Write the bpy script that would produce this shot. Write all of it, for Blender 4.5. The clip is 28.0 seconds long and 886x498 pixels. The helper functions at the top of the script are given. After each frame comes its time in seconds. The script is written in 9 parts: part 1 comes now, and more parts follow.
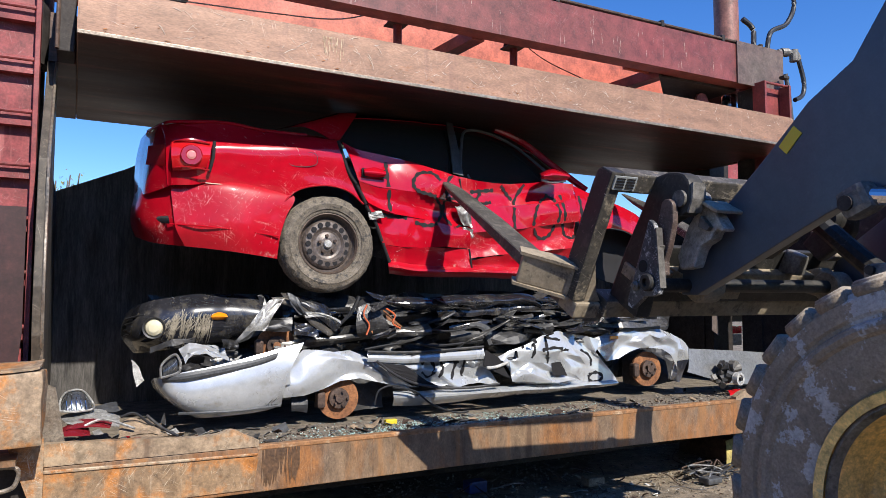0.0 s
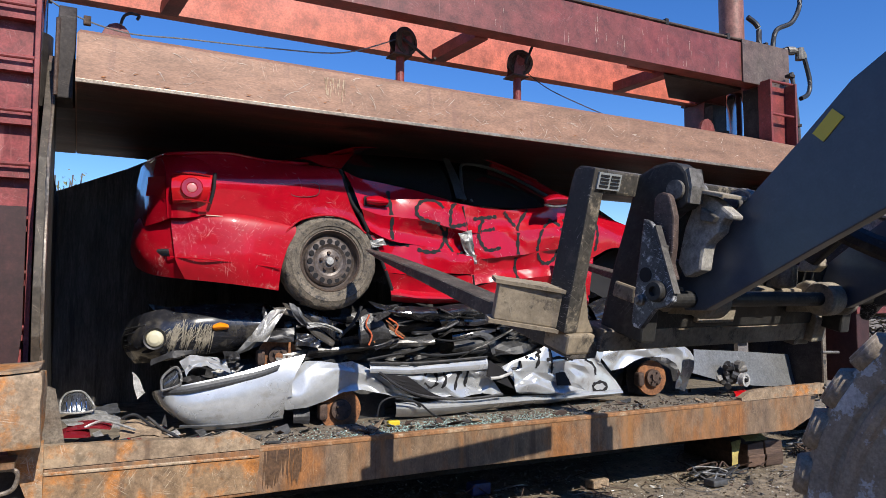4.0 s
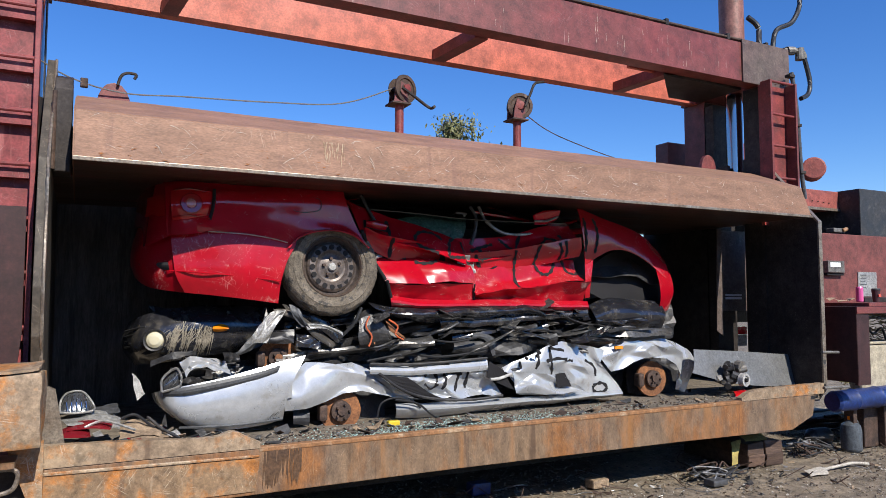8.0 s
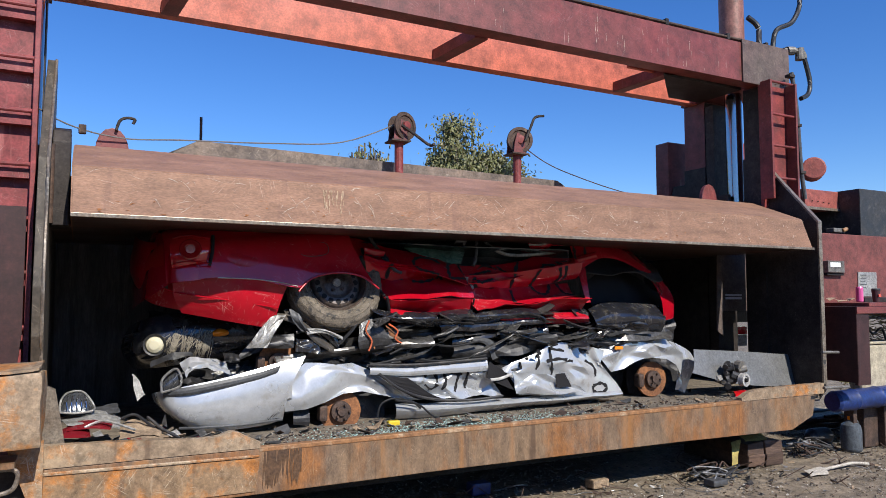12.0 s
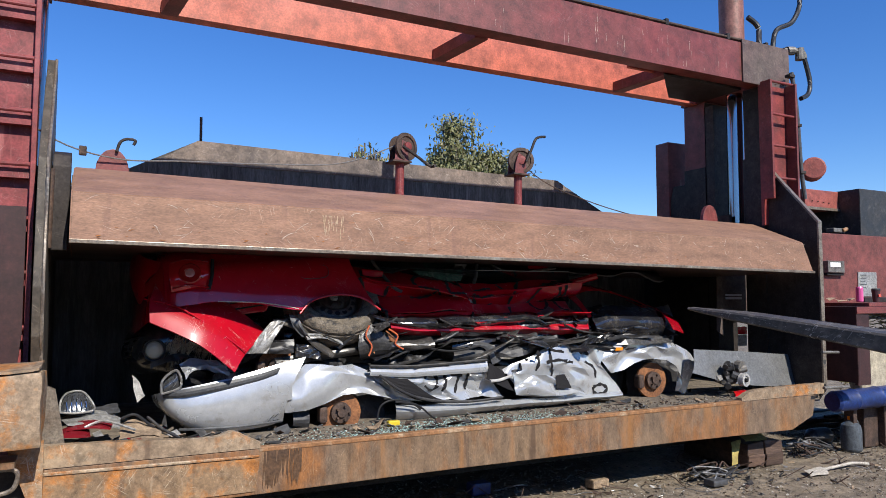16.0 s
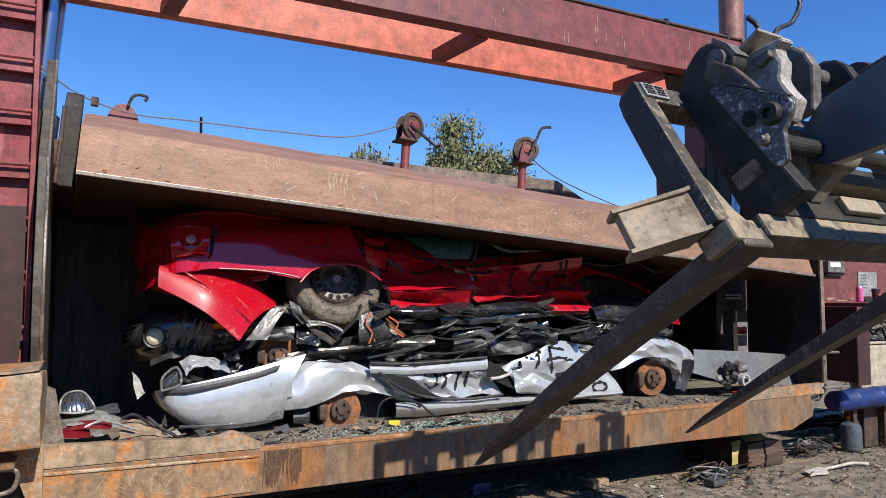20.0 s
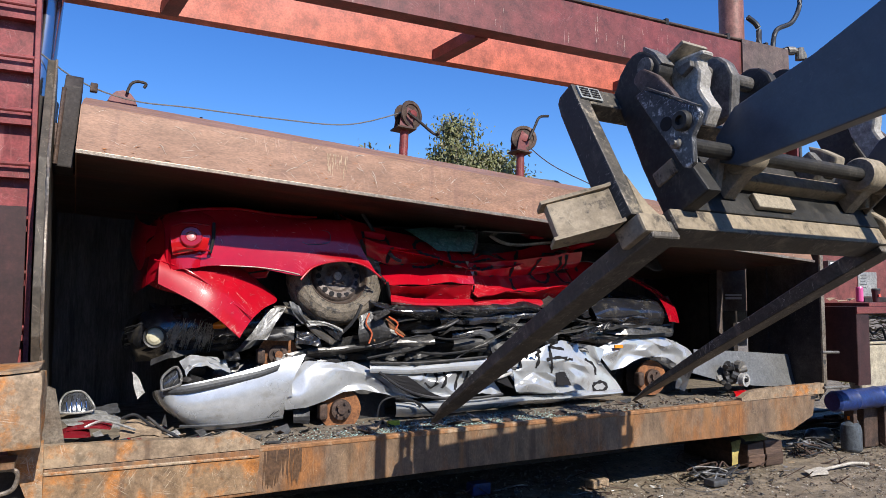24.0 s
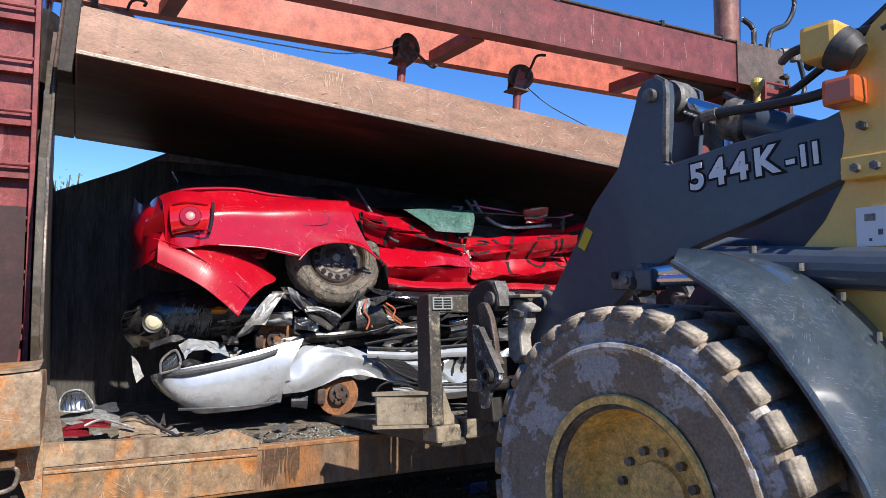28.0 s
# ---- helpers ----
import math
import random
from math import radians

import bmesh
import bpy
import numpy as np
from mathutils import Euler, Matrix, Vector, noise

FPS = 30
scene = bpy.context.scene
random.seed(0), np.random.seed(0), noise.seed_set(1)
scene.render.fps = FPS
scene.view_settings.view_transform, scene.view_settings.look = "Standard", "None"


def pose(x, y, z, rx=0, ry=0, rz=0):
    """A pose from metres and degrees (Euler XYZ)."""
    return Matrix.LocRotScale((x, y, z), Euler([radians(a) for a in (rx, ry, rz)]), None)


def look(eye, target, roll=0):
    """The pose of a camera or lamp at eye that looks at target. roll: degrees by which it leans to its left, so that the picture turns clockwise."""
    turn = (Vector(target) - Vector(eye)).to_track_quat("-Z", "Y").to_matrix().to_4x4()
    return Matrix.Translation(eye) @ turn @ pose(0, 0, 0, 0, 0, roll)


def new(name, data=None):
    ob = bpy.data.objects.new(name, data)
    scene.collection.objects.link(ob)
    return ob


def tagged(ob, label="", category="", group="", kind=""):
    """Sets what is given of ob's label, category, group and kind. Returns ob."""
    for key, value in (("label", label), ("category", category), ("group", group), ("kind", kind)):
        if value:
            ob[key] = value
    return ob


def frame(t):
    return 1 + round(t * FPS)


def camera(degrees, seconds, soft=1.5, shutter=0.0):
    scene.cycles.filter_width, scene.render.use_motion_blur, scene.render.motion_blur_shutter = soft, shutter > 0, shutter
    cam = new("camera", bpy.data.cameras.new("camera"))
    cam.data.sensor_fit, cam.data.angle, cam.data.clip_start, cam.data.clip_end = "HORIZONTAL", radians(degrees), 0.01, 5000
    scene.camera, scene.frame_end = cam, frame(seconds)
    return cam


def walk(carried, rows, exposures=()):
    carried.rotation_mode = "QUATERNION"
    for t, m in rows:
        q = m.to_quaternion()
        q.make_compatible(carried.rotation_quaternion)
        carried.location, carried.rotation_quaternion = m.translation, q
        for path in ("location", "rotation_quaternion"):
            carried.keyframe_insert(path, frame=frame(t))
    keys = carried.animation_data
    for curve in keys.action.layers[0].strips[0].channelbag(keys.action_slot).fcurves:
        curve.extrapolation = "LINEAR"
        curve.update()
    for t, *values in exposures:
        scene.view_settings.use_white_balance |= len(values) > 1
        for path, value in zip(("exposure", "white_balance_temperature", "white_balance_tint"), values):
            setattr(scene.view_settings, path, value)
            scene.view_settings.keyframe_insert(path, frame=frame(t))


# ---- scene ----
cam = camera(64.2, 28.0, 0.8)
EYE = (0.0, 0.0, 1.5)
AIM = (0.4571, 0.8869, 1.5676)
DRIFT = [(0.0, 0.04, 0.25), (0.5, 0.05, 0.4), (1.0, 0.03, 0.2), (1.5, 0.02, 0.15), (2.0, 0.0, 0.0), (26.5, 0.0, 0.0), (27.0, 0.02, 0.1), (27.5, 0.035, 0.25), (28.0, 0.035, 0.25)]


def drifted(back, yaw):
    """The handheld camera a little back and turned to the right."""
    eye = Vector(EYE) - back * (Vector(AIM) - Vector(EYE))
    a = -radians(yaw)
    d = Vector(AIM) - Vector(EYE)
    return look(eye, eye + Vector((d.x * math.cos(a) - d.y * math.sin(a), d.x * math.sin(a) + d.y * math.cos(a), d.z)))


walk(cam, [(t, drifted(b, w)) for t, b, w in DRIFT],
     [(0.0, 0.66), (1.0, 0.60), (2.0, 0.47), (3.0, 0.42), (6.0, 0.50), (8.0, 0.42), (12.0, 0.38), (17.0, 0.40), (20.0, 0.48), (25.0, 0.50), (26.5, 0.55), (28.0, 0.65)])

# ---- world, sun ----
SUN_YZ, SUN_XY = 0.86, 0.13      # fall per metre of depth, drift to -x per metre of depth
sun_dir = Vector((-SUN_XY, 1.0, -SUN_YZ)).normalized()
sun_el = math.asin(-sun_dir.z)
sun_az = math.atan2(-sun_dir.x, -sun_dir.y)
world = bpy.data.worlds.new("sky")
scene.world = world
world.use_nodes = True
wn = world.node_tree
sky = wn.nodes.new("ShaderNodeTexSky")
sky.sky_type = "NISHITA"
sky.sun_disc = False
sky.sun_elevation = sun_el
sky.sun_rotation = sun_az
sky.air_density, sky.dust_density, sky.ozone_density = 1.0, 0.0, 6.0
deep = wn.nodes.new("ShaderNodeHueSaturation")
deep.inputs["Saturation"].default_value = 1.22
deep.inputs["Hue"].default_value = 0.512
deep.inputs["Value"].default_value = 1.15
wn.links.new(sky.outputs[0], deep.inputs["Color"])
wn.links.new(deep.outputs[0], wn.nodes["Background"].inputs[0])
wn.nodes["Background"].inputs[1].default_value = 0.105
sun = new("sun", bpy.data.lights.new("sun", "SUN"))
sun.data.energy, sun.data.angle, sun.data.color = 4.6, radians(0.5), (1.0, 0.95, 0.87)
sun.matrix_world = look((0, 0, 20), Vector((0, 0, 20)) + sun_dir)

# ---- materials ----
def surface(name, base, second=None, rough=0.6, metal=0.0, scale=3.0, fine=60.0, contrast=0.5, bump=0.15,
            coat=0.0, stretch=(1, 1, 1), scratch=0.0, scratch_col=(0.6, 0.55, 0.5), dirt=0.0, dirt_col=(0.16, 0.12, 0.09), spec=0.5,
            third=None, third_scale=9.0, third_at=0.6, bump_dist=0.004, vary=0.0, drips=(), grit=0.85, mottle=0.34, crisp=1.0):
    """A worn surface: broad stains, fine grain, thin scratches, dirt, relief."""
    m = bpy.data.materials.new(name)
    m.use_nodes = True
    nt = m.node_tree
    N, L = nt.nodes, nt.links
    bsdf = N["Principled BSDF"]
    co = N.new("ShaderNodeTexCoord")
    mp = N.new("ShaderNodeMapping")
    mp.inputs["Scale"].default_value = stretch
    L.new(co.outputs["Object"], mp.inputs[0])

    def noise_tex(sc, detail=6, rgh=0.6, src=mp):
        n = N.new("ShaderNodeTexNoise")
        n.inputs["Scale"].default_value, n.inputs["Detail"].default_value = sc, detail
        n.inputs["Roughness"].default_value = rgh
        L.new(src.outputs[0], n.inputs["Vector"])
        return n

    def ramp(src, lo, hi):
        r = N.new("ShaderNodeMapRange")
        r.inputs[1].default_value, r.inputs[2].default_value = lo, hi
        L.new(src, r.inputs[0])
        return r.outputs[0]

    def mix(fac, a, b):
        x = N.new("ShaderNodeMix")
        x.data_type = "RGBA"
        if isinstance(fac, float):
            x.inputs[0].default_value = fac
        else:
            L.new(fac, x.inputs[0])
        for k, v in ((6, a), (7, b)):
            if isinstance(v, tuple):
                x.inputs[k].default_value = (*v[:3], 1)
            else:
                L.new(v, x.inputs[k])
        return x.outputs[2]

    second = second or tuple(c * 0.6 for c in base)
    big = noise_tex(scale)
    small = noise_tex(fine, 4, 0.7)
    w = 0.20 * (1 - contrast) + 0.02
    col = mix(ramp(big.outputs[0], 0.5 - w, 0.5 + w), base, second)
    if third:
        t3 = noise_tex(third_scale, 8, 0.7)
        col = mix(ramp(t3.outputs[0], third_at - 0.07 * crisp, third_at + 0.03 * crisp), col, third)
    grain = N.new("ShaderNodeMix")
    grain.data_type, grain.blend_type = "RGBA", "MULTIPLY"
    grain.inputs[0].default_value = grit
    L.new(col, grain.inputs[6])
    gr = N.new("ShaderNodeMapRange")
    gr.inputs[1].default_value, gr.inputs[2].default_value, gr.inputs[3].default_value, gr.inputs[4].default_value = 0.3, 0.7, 0.62, 1.25
    L.new(small.outputs[0], gr.inputs[0])
    L.new(gr.outputs[0], grain.inputs[7])
    col = grain.outputs[2]
    if mottle:
        mo = noise_tex(scale * 5.5, 7, 0.72)
        mm = N.new("ShaderNodeMix")
        mm.data_type, mm.blend_type = "RGBA", "MULTIPLY"
        mm.inputs[0].default_value = 1.0
        mr = N.new("ShaderNodeMapRange")
        mr.inputs[1].default_value, mr.inputs[2].default_value = 0.32, 0.66
        mr.inputs[3].default_value, mr.inputs[4].default_value = 1 - 1.4 * mottle, 1 + 0.8 * mottle
        L.new(mo.outputs[0], mr.inputs[0])
        L.new(col, mm.inputs[6])
        L.new(mr.outputs[0], mm.inputs[7])
        col = mm.outputs[2]
    if vary:
        oi = N.new("ShaderNodeObjectInfo")
        hv = N.new("ShaderNodeHueSaturation")
        vr = N.new("ShaderNodeMapRange")
        vr.inputs[3].default_value, vr.inputs[4].default_value = 1 - vary, 1 + vary
        L.new(oi.outputs["Random"], vr.inputs[0])
        L.new(vr.outputs[0], hv.inputs["Value"])
        L.new(col, hv.inputs["Color"])
        col = hv.outputs[0]
    if dirt:
        d = noise_tex(scale * 2.3, 7, 0.65)
        col = mix(ramp(d.outputs[0], 0.62 - 0.3 * dirt, 0.78 - 0.2 * dirt), col, dirt_col)
    for dcol, freq, lo, amount in drips:
        m3 = N.new("ShaderNodeMapping")
        m3.inputs["Scale"].default_value = (freq, freq, freq * 0.09)
        L.new(co.outputs["Object"], m3.inputs[0])
        dn = noise_tex(1.0, 5, 0.62, m3)
        dm = N.new("ShaderNodeMath")
        dm.operation = "MULTIPLY"
        dm.inputs[1].default_value = amount
        L.new(ramp(dn.outputs[0], lo, lo + 0.09), dm.inputs[0])
        col = mix(dm.outputs[0], col, dcol)
    if scratch:
        for ang, sx in ((35, 9), (-55, 7), (12, 12), (78, 8)):
            m2 = N.new("ShaderNodeMapping")
            m2.vector_type = "TEXTURE"
            m2.inputs["Rotation"].default_value = (0, radians(ang), radians(ang * 0.3))
            m2.inputs["Scale"].default_value = (0.42, 0.06, 0.07 / sx)
            L.new(co.outputs["Object"], m2.inputs[0])
            sn = noise_tex(2.2, 3, 0.55, m2)
            gate = noise_tex(2.6 + sx * 0.3, 3, 0.6)
            mul = N.new("ShaderNodeMath")
            mul.operation = "MULTIPLY"
            L.new(ramp(sn.outputs[0], 0.63, 0.67), mul.inputs[0])
            L.new(ramp(gate.outputs[0], 0.53, 0.62), mul.inputs[1])
            mul2 = N.new("ShaderNodeMath")
            mul2.operation = "MULTIPLY"
            mul2.inputs[1].default_value = scratch
            L.new(mul.outputs[0], mul2.inputs[0])
            col = mix(mul2.outputs[0], col, scratch_col)
    L.new(col, bsdf.inputs["Base Color"])
    rr = N.new("ShaderNodeMapRange")
    rr.inputs[1].default_value, rr.inputs[2].default_value = 0.3, 0.7
    rr.inputs[3].default_value, rr.inputs[4].default_value = max(0.03, rough * 0.75), min(1.0, rough * 1.25)
    L.new(big.outputs[0], rr.inputs[0])
    L.new(rr.outputs[0], bsdf.inputs["Roughness"])
    bsdf.inputs["Metallic"].default_value = metal
    bsdf.inputs["Specular IOR Level"].default_value = spec
    bsdf.inputs["Coat Weight"].default_value = coat
    bsdf.inputs["Coat Roughness"].default_value = 0.06
    if bump:
        mul = N.new("ShaderNodeMath")
        mul.operation = "MULTIPLY_ADD"
        mul.inputs[1].default_value = 0.5
        L.new(small.outputs[0], mul.inputs[0])
        L.new(big.outputs[0], mul.inputs[2])
        b = N.new("ShaderNodeBump")
        b.inputs["Strength"].default_value, b.inputs["Distance"].default_value = bump, bump_dist
        L.new(mul.outputs[0], b.inputs["Height"])
        L.new(b.outputs[0], bsdf.inputs["Normal"])
    return m


def plain(name, col, rough=0.5, metal=0.0, coat=0.0, alpha=1.0, trans=0.0):
    m = bpy.data.materials.new(name)
    m.use_nodes = True
    b = m.node_tree.nodes["Principled BSDF"]
    b.inputs["Base Color"].default_value = (*col, 1)
    b.inputs["Roughness"].default_value, b.inputs["Metallic"].default_value = rough, metal
    b.inputs["Coat Weight"].default_value, b.inputs["Alpha"].default_value = coat, alpha
    b.inputs["Transmission Weight"].default_value = trans
    return m


M = {}
M["platen"] = surface("platen_rust", (0.36, 0.196, 0.120), (0.265, 0.148, 0.096), 0.55, 0.1, 1.1, 90, 0.05, 0.25, stretch=(0.5, 1.2, 1.6), scratch=0.45,
                      scratch_col=(0.58, 0.42, 0.31), third=(0.40, 0.15, 0.05), third_scale=7, third_at=0.69, drips=[((0.17, 0.085, 0.065), 7, 0.60, 0.45), ((0.44, 0.30, 0.21), 11, 0.64, 0.35)], mottle=0.25)
# Underside steel near-black with its shade painted in, plus rusty streaks.
M["platen_under"] = surface("platen_shaded_steel", (0.030, 0.020, 0.017), (0.105, 0.058, 0.042), 0.42, 0.3, 1.5, 50, 0.1, 0.3, stretch=(0.35, 2.2, 2), scratch=0.6,
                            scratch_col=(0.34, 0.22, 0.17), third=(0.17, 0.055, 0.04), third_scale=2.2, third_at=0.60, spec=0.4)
M["red_paint"] = surface("weathered_red_paint", (0.27, 0.042, 0.036), (0.18, 0.033, 0.030), 0.55, 0.0, 1.5, 70, 0.3, 0.12, scratch=0.28,
                         scratch_col=(0.55, 0.32, 0.27), third=(0.13, 0.045, 0.035), third_scale=4, third_at=0.64)
M["faded_red"] = surface("faded_red_paint", (0.29, 0.055, 0.052), (0.20, 0.033, 0.036), 0.6, 0.0, 2.2, 70, 0.2, 0.12, scratch=0.35,
                         scratch_col=(0.60, 0.42, 0.38), third=(0.16, 0.07, 0.05), third_scale=5, third_at=0.66, drips=[((0.44, 0.16, 0.14), 12, 0.60, 0.5), ((0.12, 0.035, 0.03), 10, 0.60, 0.6)])
M["oxide_red"] = surface("dusty_oxide_red_paint", (0.21, 0.058, 0.046), (0.145, 0.042, 0.036), 0.6, 0.0, 2.0, 70, 0.2, 0.1, scratch=0.25, scratch_col=(0.4, 0.22, 0.18))
M["oxide_faded"] = surface("sunbleached_oxide_red_paint", (0.36, 0.095, 0.07), (0.29, 0.075, 0.06), 0.6, 0.0, 2.0, 70, 0.2, 0.1, scratch=0.25, scratch_col=(0.5, 0.3, 0.25))
M["orange_paint"] = surface("bright_orange_red_paint", (0.56, 0.14, 0.08), (0.47, 0.115, 0.07), 0.5, 0.0, 1.2, 60, 0.4, 0.08)
M["barrel"] = surface("sunbleached_brown_barrel", (0.30, 0.135, 0.10), (0.24, 0.105, 0.08), 0.5, 0.1, 2, 60, 0.1, 0.1)
M["maroon"] = surface("maroon_paint", (0.21, 0.050, 0.042), (0.145, 0.036, 0.033), 0.5, 0.0, 1.4, 70, 0.2, 0.12, scratch=0.15,
                      scratch_col=(0.60, 0.45, 0.40), third=(0.15, 0.07, 0.05), third_scale=4, third_at=0.66, drips=[((0.50, 0.34, 0.30), 22, 0.665, 0.6)])
M["dark_steel"] = surface("dark_greasy_steel", (0.030, 0.026, 0.025), (0.058, 0.048, 0.043), 0.55, 0.2, 2.0, 60, 0.3, 0.3, scratch=0.25,
                          scratch_col=(0.20, 0.17, 0.15), spec=0.2)
M["beam_end_brown"] = surface("grey_brown_beam_end", (0.15, 0.085, 0.070), (0.105, 0.080, 0.068), 0.6, 0.0, 1.5, 60, 0.1, 0.15, scratch=0.2)
# Maroon darkened for the shade on skirt, shelf leg and corner panel.
M["shaded_maroon"] = surface("maroon_paint_in_shade", (0.060, 0.018, 0.016), (0.030, 0.012, 0.012), 0.55, 0.0, 2, 60, 0.2, 0.2)
M["wall_steel"] = surface("scraped_dark_wall_steel", (0.13, 0.12, 0.11), (0.05, 0.046, 0.044), 0.55, 0.2, 2.4, 50, 0.1, 0.4, stretch=(6, 6, 0.7), scratch=0.2,
                          scratch_col=(0.20, 0.19, 0.18), third=(0.085, 0.065, 0.05), third_scale=2.2, third_at=0.66, spec=0.3, drips=[((0.19, 0.18, 0.165), 13, 0.61, 0.6), ((0.010, 0.010, 0.010), 8, 0.58, 0.7)])
# Paler steel for the strip of wall that catches the sun.
M["wall_top"] = surface("sunlit_wall_top", (0.23, 0.17, 0.13), (0.12, 0.10, 0.09), 0.65, 0.1, 2.0, 60, 0.3, 0.3, scratch=0.6, scratch_col=(0.5, 0.43, 0.36))
M["bed_rust"] = surface("rusty_bed_steel", (0.265, 0.170, 0.098), (0.165, 0.112, 0.075), 0.55, 0.15, 1.6, 75, 0.05, 0.4, stretch=(1.6, 1.6, 0.7), scratch=0.35,
                        scratch_col=(0.50, 0.38, 0.26), third=(0.30, 0.125, 0.04), third_scale=1.7, third_at=0.58, crisp=1.6, drips=[((0.34, 0.15, 0.045), 5, 0.58, 0.6), ((0.085, 0.05, 0.032), 8, 0.60, 0.75), ((0.40, 0.30, 0.20), 34, 0.62, 0.4), ((0.10, 0.065, 0.045), 40, 0.62, 0.5)])
M["lip_rust"] = surface("pale_rusty_lip", (0.42, 0.31, 0.20), (0.24, 0.165, 0.105), 0.62, 0.15, 2.0, 55, 0.1, 0.4, scratch=0.7,
                        scratch_col=(0.64, 0.55, 0.43), third=(0.46, 0.18, 0.04), third_scale=2.6, third_at=0.56, drips=[((0.11, 0.07, 0.045), 9, 0.60, 0.7)])
M["edge_rust"] = surface("orange_rusted_edge", (0.36, 0.17, 0.065), (0.24, 0.12, 0.055), 0.65, 0.1, 3, 70, 0.1, 0.4, third=(0.42, 0.30, 0.19), third_scale=6, third_at=0.6)
M["wear_rust"] = surface("scoured_orange_rust_plate", (0.34, 0.215, 0.115), (0.22, 0.145, 0.085), 0.62, 0.1, 2.4, 70, 0.1, 0.5, scratch=0.7,
                        scratch_col=(0.56, 0.46, 0.33), third=(0.42, 0.16, 0.035), third_scale=3.2, third_at=0.53, drips=[((0.09, 0.055, 0.035), 14, 0.60, 0.6), ((0.50, 0.40, 0.28), 22, 0.62, 0.5)])
M["flange_rust"] = surface("chipped_cream_flange", (0.50, 0.40, 0.28), (0.32, 0.20, 0.11), 0.6, 0.1, 7, 70, 0.1, 0.5, third=(0.38, 0.15, 0.04), third_scale=6, third_at=0.58)
M["edge_steel"] = surface("worn_bright_edge", (0.34, 0.29, 0.23), (0.20, 0.15, 0.11), 0.4, 0.5, 8, 80, 0.3, 0.4)
M["deck"] = surface("littered_deck", (0.26, 0.215, 0.16), (0.12, 0.098, 0.075), 0.85, 0.0, 9, 120, 0.3, 0.8, bump_dist=0.012)
M["stone"] = surface("yard_stone", (0.30, 0.265, 0.215), (0.20, 0.175, 0.14), 0.85, 0.0, 20, 90)
M["pale_stone"] = surface("pale_yard_stone", (0.52, 0.48, 0.41), (0.40, 0.36, 0.30), 0.8, 0.0, 20, 90)
M["dirt"] = surface("yard_dirt", (0.275, 0.218, 0.150), (0.170, 0.132, 0.090), 0.95, 0.0, 1.4, 60, 0.1, 0.9, bump_dist=0.02,
                    third=(0.36, 0.32, 0.26), third_scale=55, third_at=0.63, mottle=0.5)
M["car_red"] = surface("dusty_red_car_paint", (0.43, 0.003, 0.014), (0.36, 0.003, 0.012), 0.20, 0.0, 2.0, 140, 0.3, 0.02, coat=0.8, scratch=0.3,
                       scratch_col=(0.62, 0.25, 0.24), spec=0.25, grit=0.15, mottle=0.08)
M["car_red_dirty"] = surface("scraped_red_car_paint", (0.43, 0.003, 0.014), (0.36, 0.004, 0.013), 0.34, 0.0, 3.0, 80, 0.3, 0.06, coat=0.35, scratch=0.45,
                             scratch_col=(0.70, 0.40, 0.36), third=(0.46, 0.20, 0.17), third_scale=9, third_at=0.70, spec=0.25, grit=0.15, mottle=0.08)
M["car_black"] = surface("scuffed_black_car_paint", (0.010, 0.011, 0.015), (0.020, 0.020, 0.024), 0.25, 0.0, 4, 90, 0.3, 0.05, coat=0.7, scratch=0.4,
                         scratch_col=(0.30, 0.28, 0.26), dirt=0.3, dirt_col=(0.09, 0.08, 0.065), drips=[((0.34, 0.30, 0.22), 16, 0.64, 0.7)], grit=0.15, mottle=0.3)
M["car_silver"] = surface("scuffed_silver_car_paint", (0.50, 0.51, 0.515), (0.42, 0.43, 0.435), 0.25, 0.35, 3, 120, 0.3, 0.01, coat=0.6, scratch=0.3,
                          scratch_col=(0.33, 0.33, 0.34), dirt=0.12, dirt_col=(0.3, 0.28, 0.25), grit=0.15, mottle=0.08)
M["plastic"] = surface("dusty_black_plastic", (0.022, 0.022, 0.024), (0.045, 0.043, 0.042), 0.5, 0.0, 5, 90, 0.3, 0.15, dirt=0.25, dirt_col=(0.10, 0.09, 0.08))
M["grey_plastic"] = surface("dark_grey_trim", (0.075, 0.078, 0.082), (0.06, 0.06, 0.062), 0.5, 0.0, 5, 90, 0.3, 0.1)
M["wreck_inside"] = surface("torn_black_sheet_metal", (0.018, 0.018, 0.020), (0.055, 0.052, 0.05), 0.42, 0.2, 6, 60, 0.25, 0.25, scratch=0.5,
                            scratch_col=(0.30, 0.28, 0.27))
M["bare_metal"] = surface("torn_bare_metal", (0.40, 0.39, 0.37), (0.20, 0.19, 0.18), 0.42, 0.6, 8, 60, 0.3, 0.3)
M["rust"] = surface("orange_rust", (0.33, 0.13, 0.042), (0.17, 0.075, 0.038), 0.8, 0.1, 9, 90, 0.3, 0.5)
M["plate_side"] = surface("greasy_brown_plate", (0.115, 0.092, 0.066), (0.06, 0.05, 0.04), 0.6, 0.2, 3, 60, 0.1, 0.4, scratch=0.5, scratch_col=(0.4, 0.33, 0.25), drips=[((0.24, 0.12, 0.05), 12, 0.62, 0.6)])
M["dark_rust"] = surface("brown_rusty_iron", (0.115, 0.070, 0.050), (0.060, 0.042, 0.035), 0.75, 0.3, 9, 90, 0.3, 0.5)
M["tyre"] = surface("muddy_tyre_rubber", (0.215, 0.175, 0.128), (0.105, 0.088, 0.068), 0.85, 0.0, 16, 130, 0.1, 0.9, third=(0.05, 0.045, 0.04), third_scale=26, third_at=0.60, bump_dist=0.008, mottle=0.3)
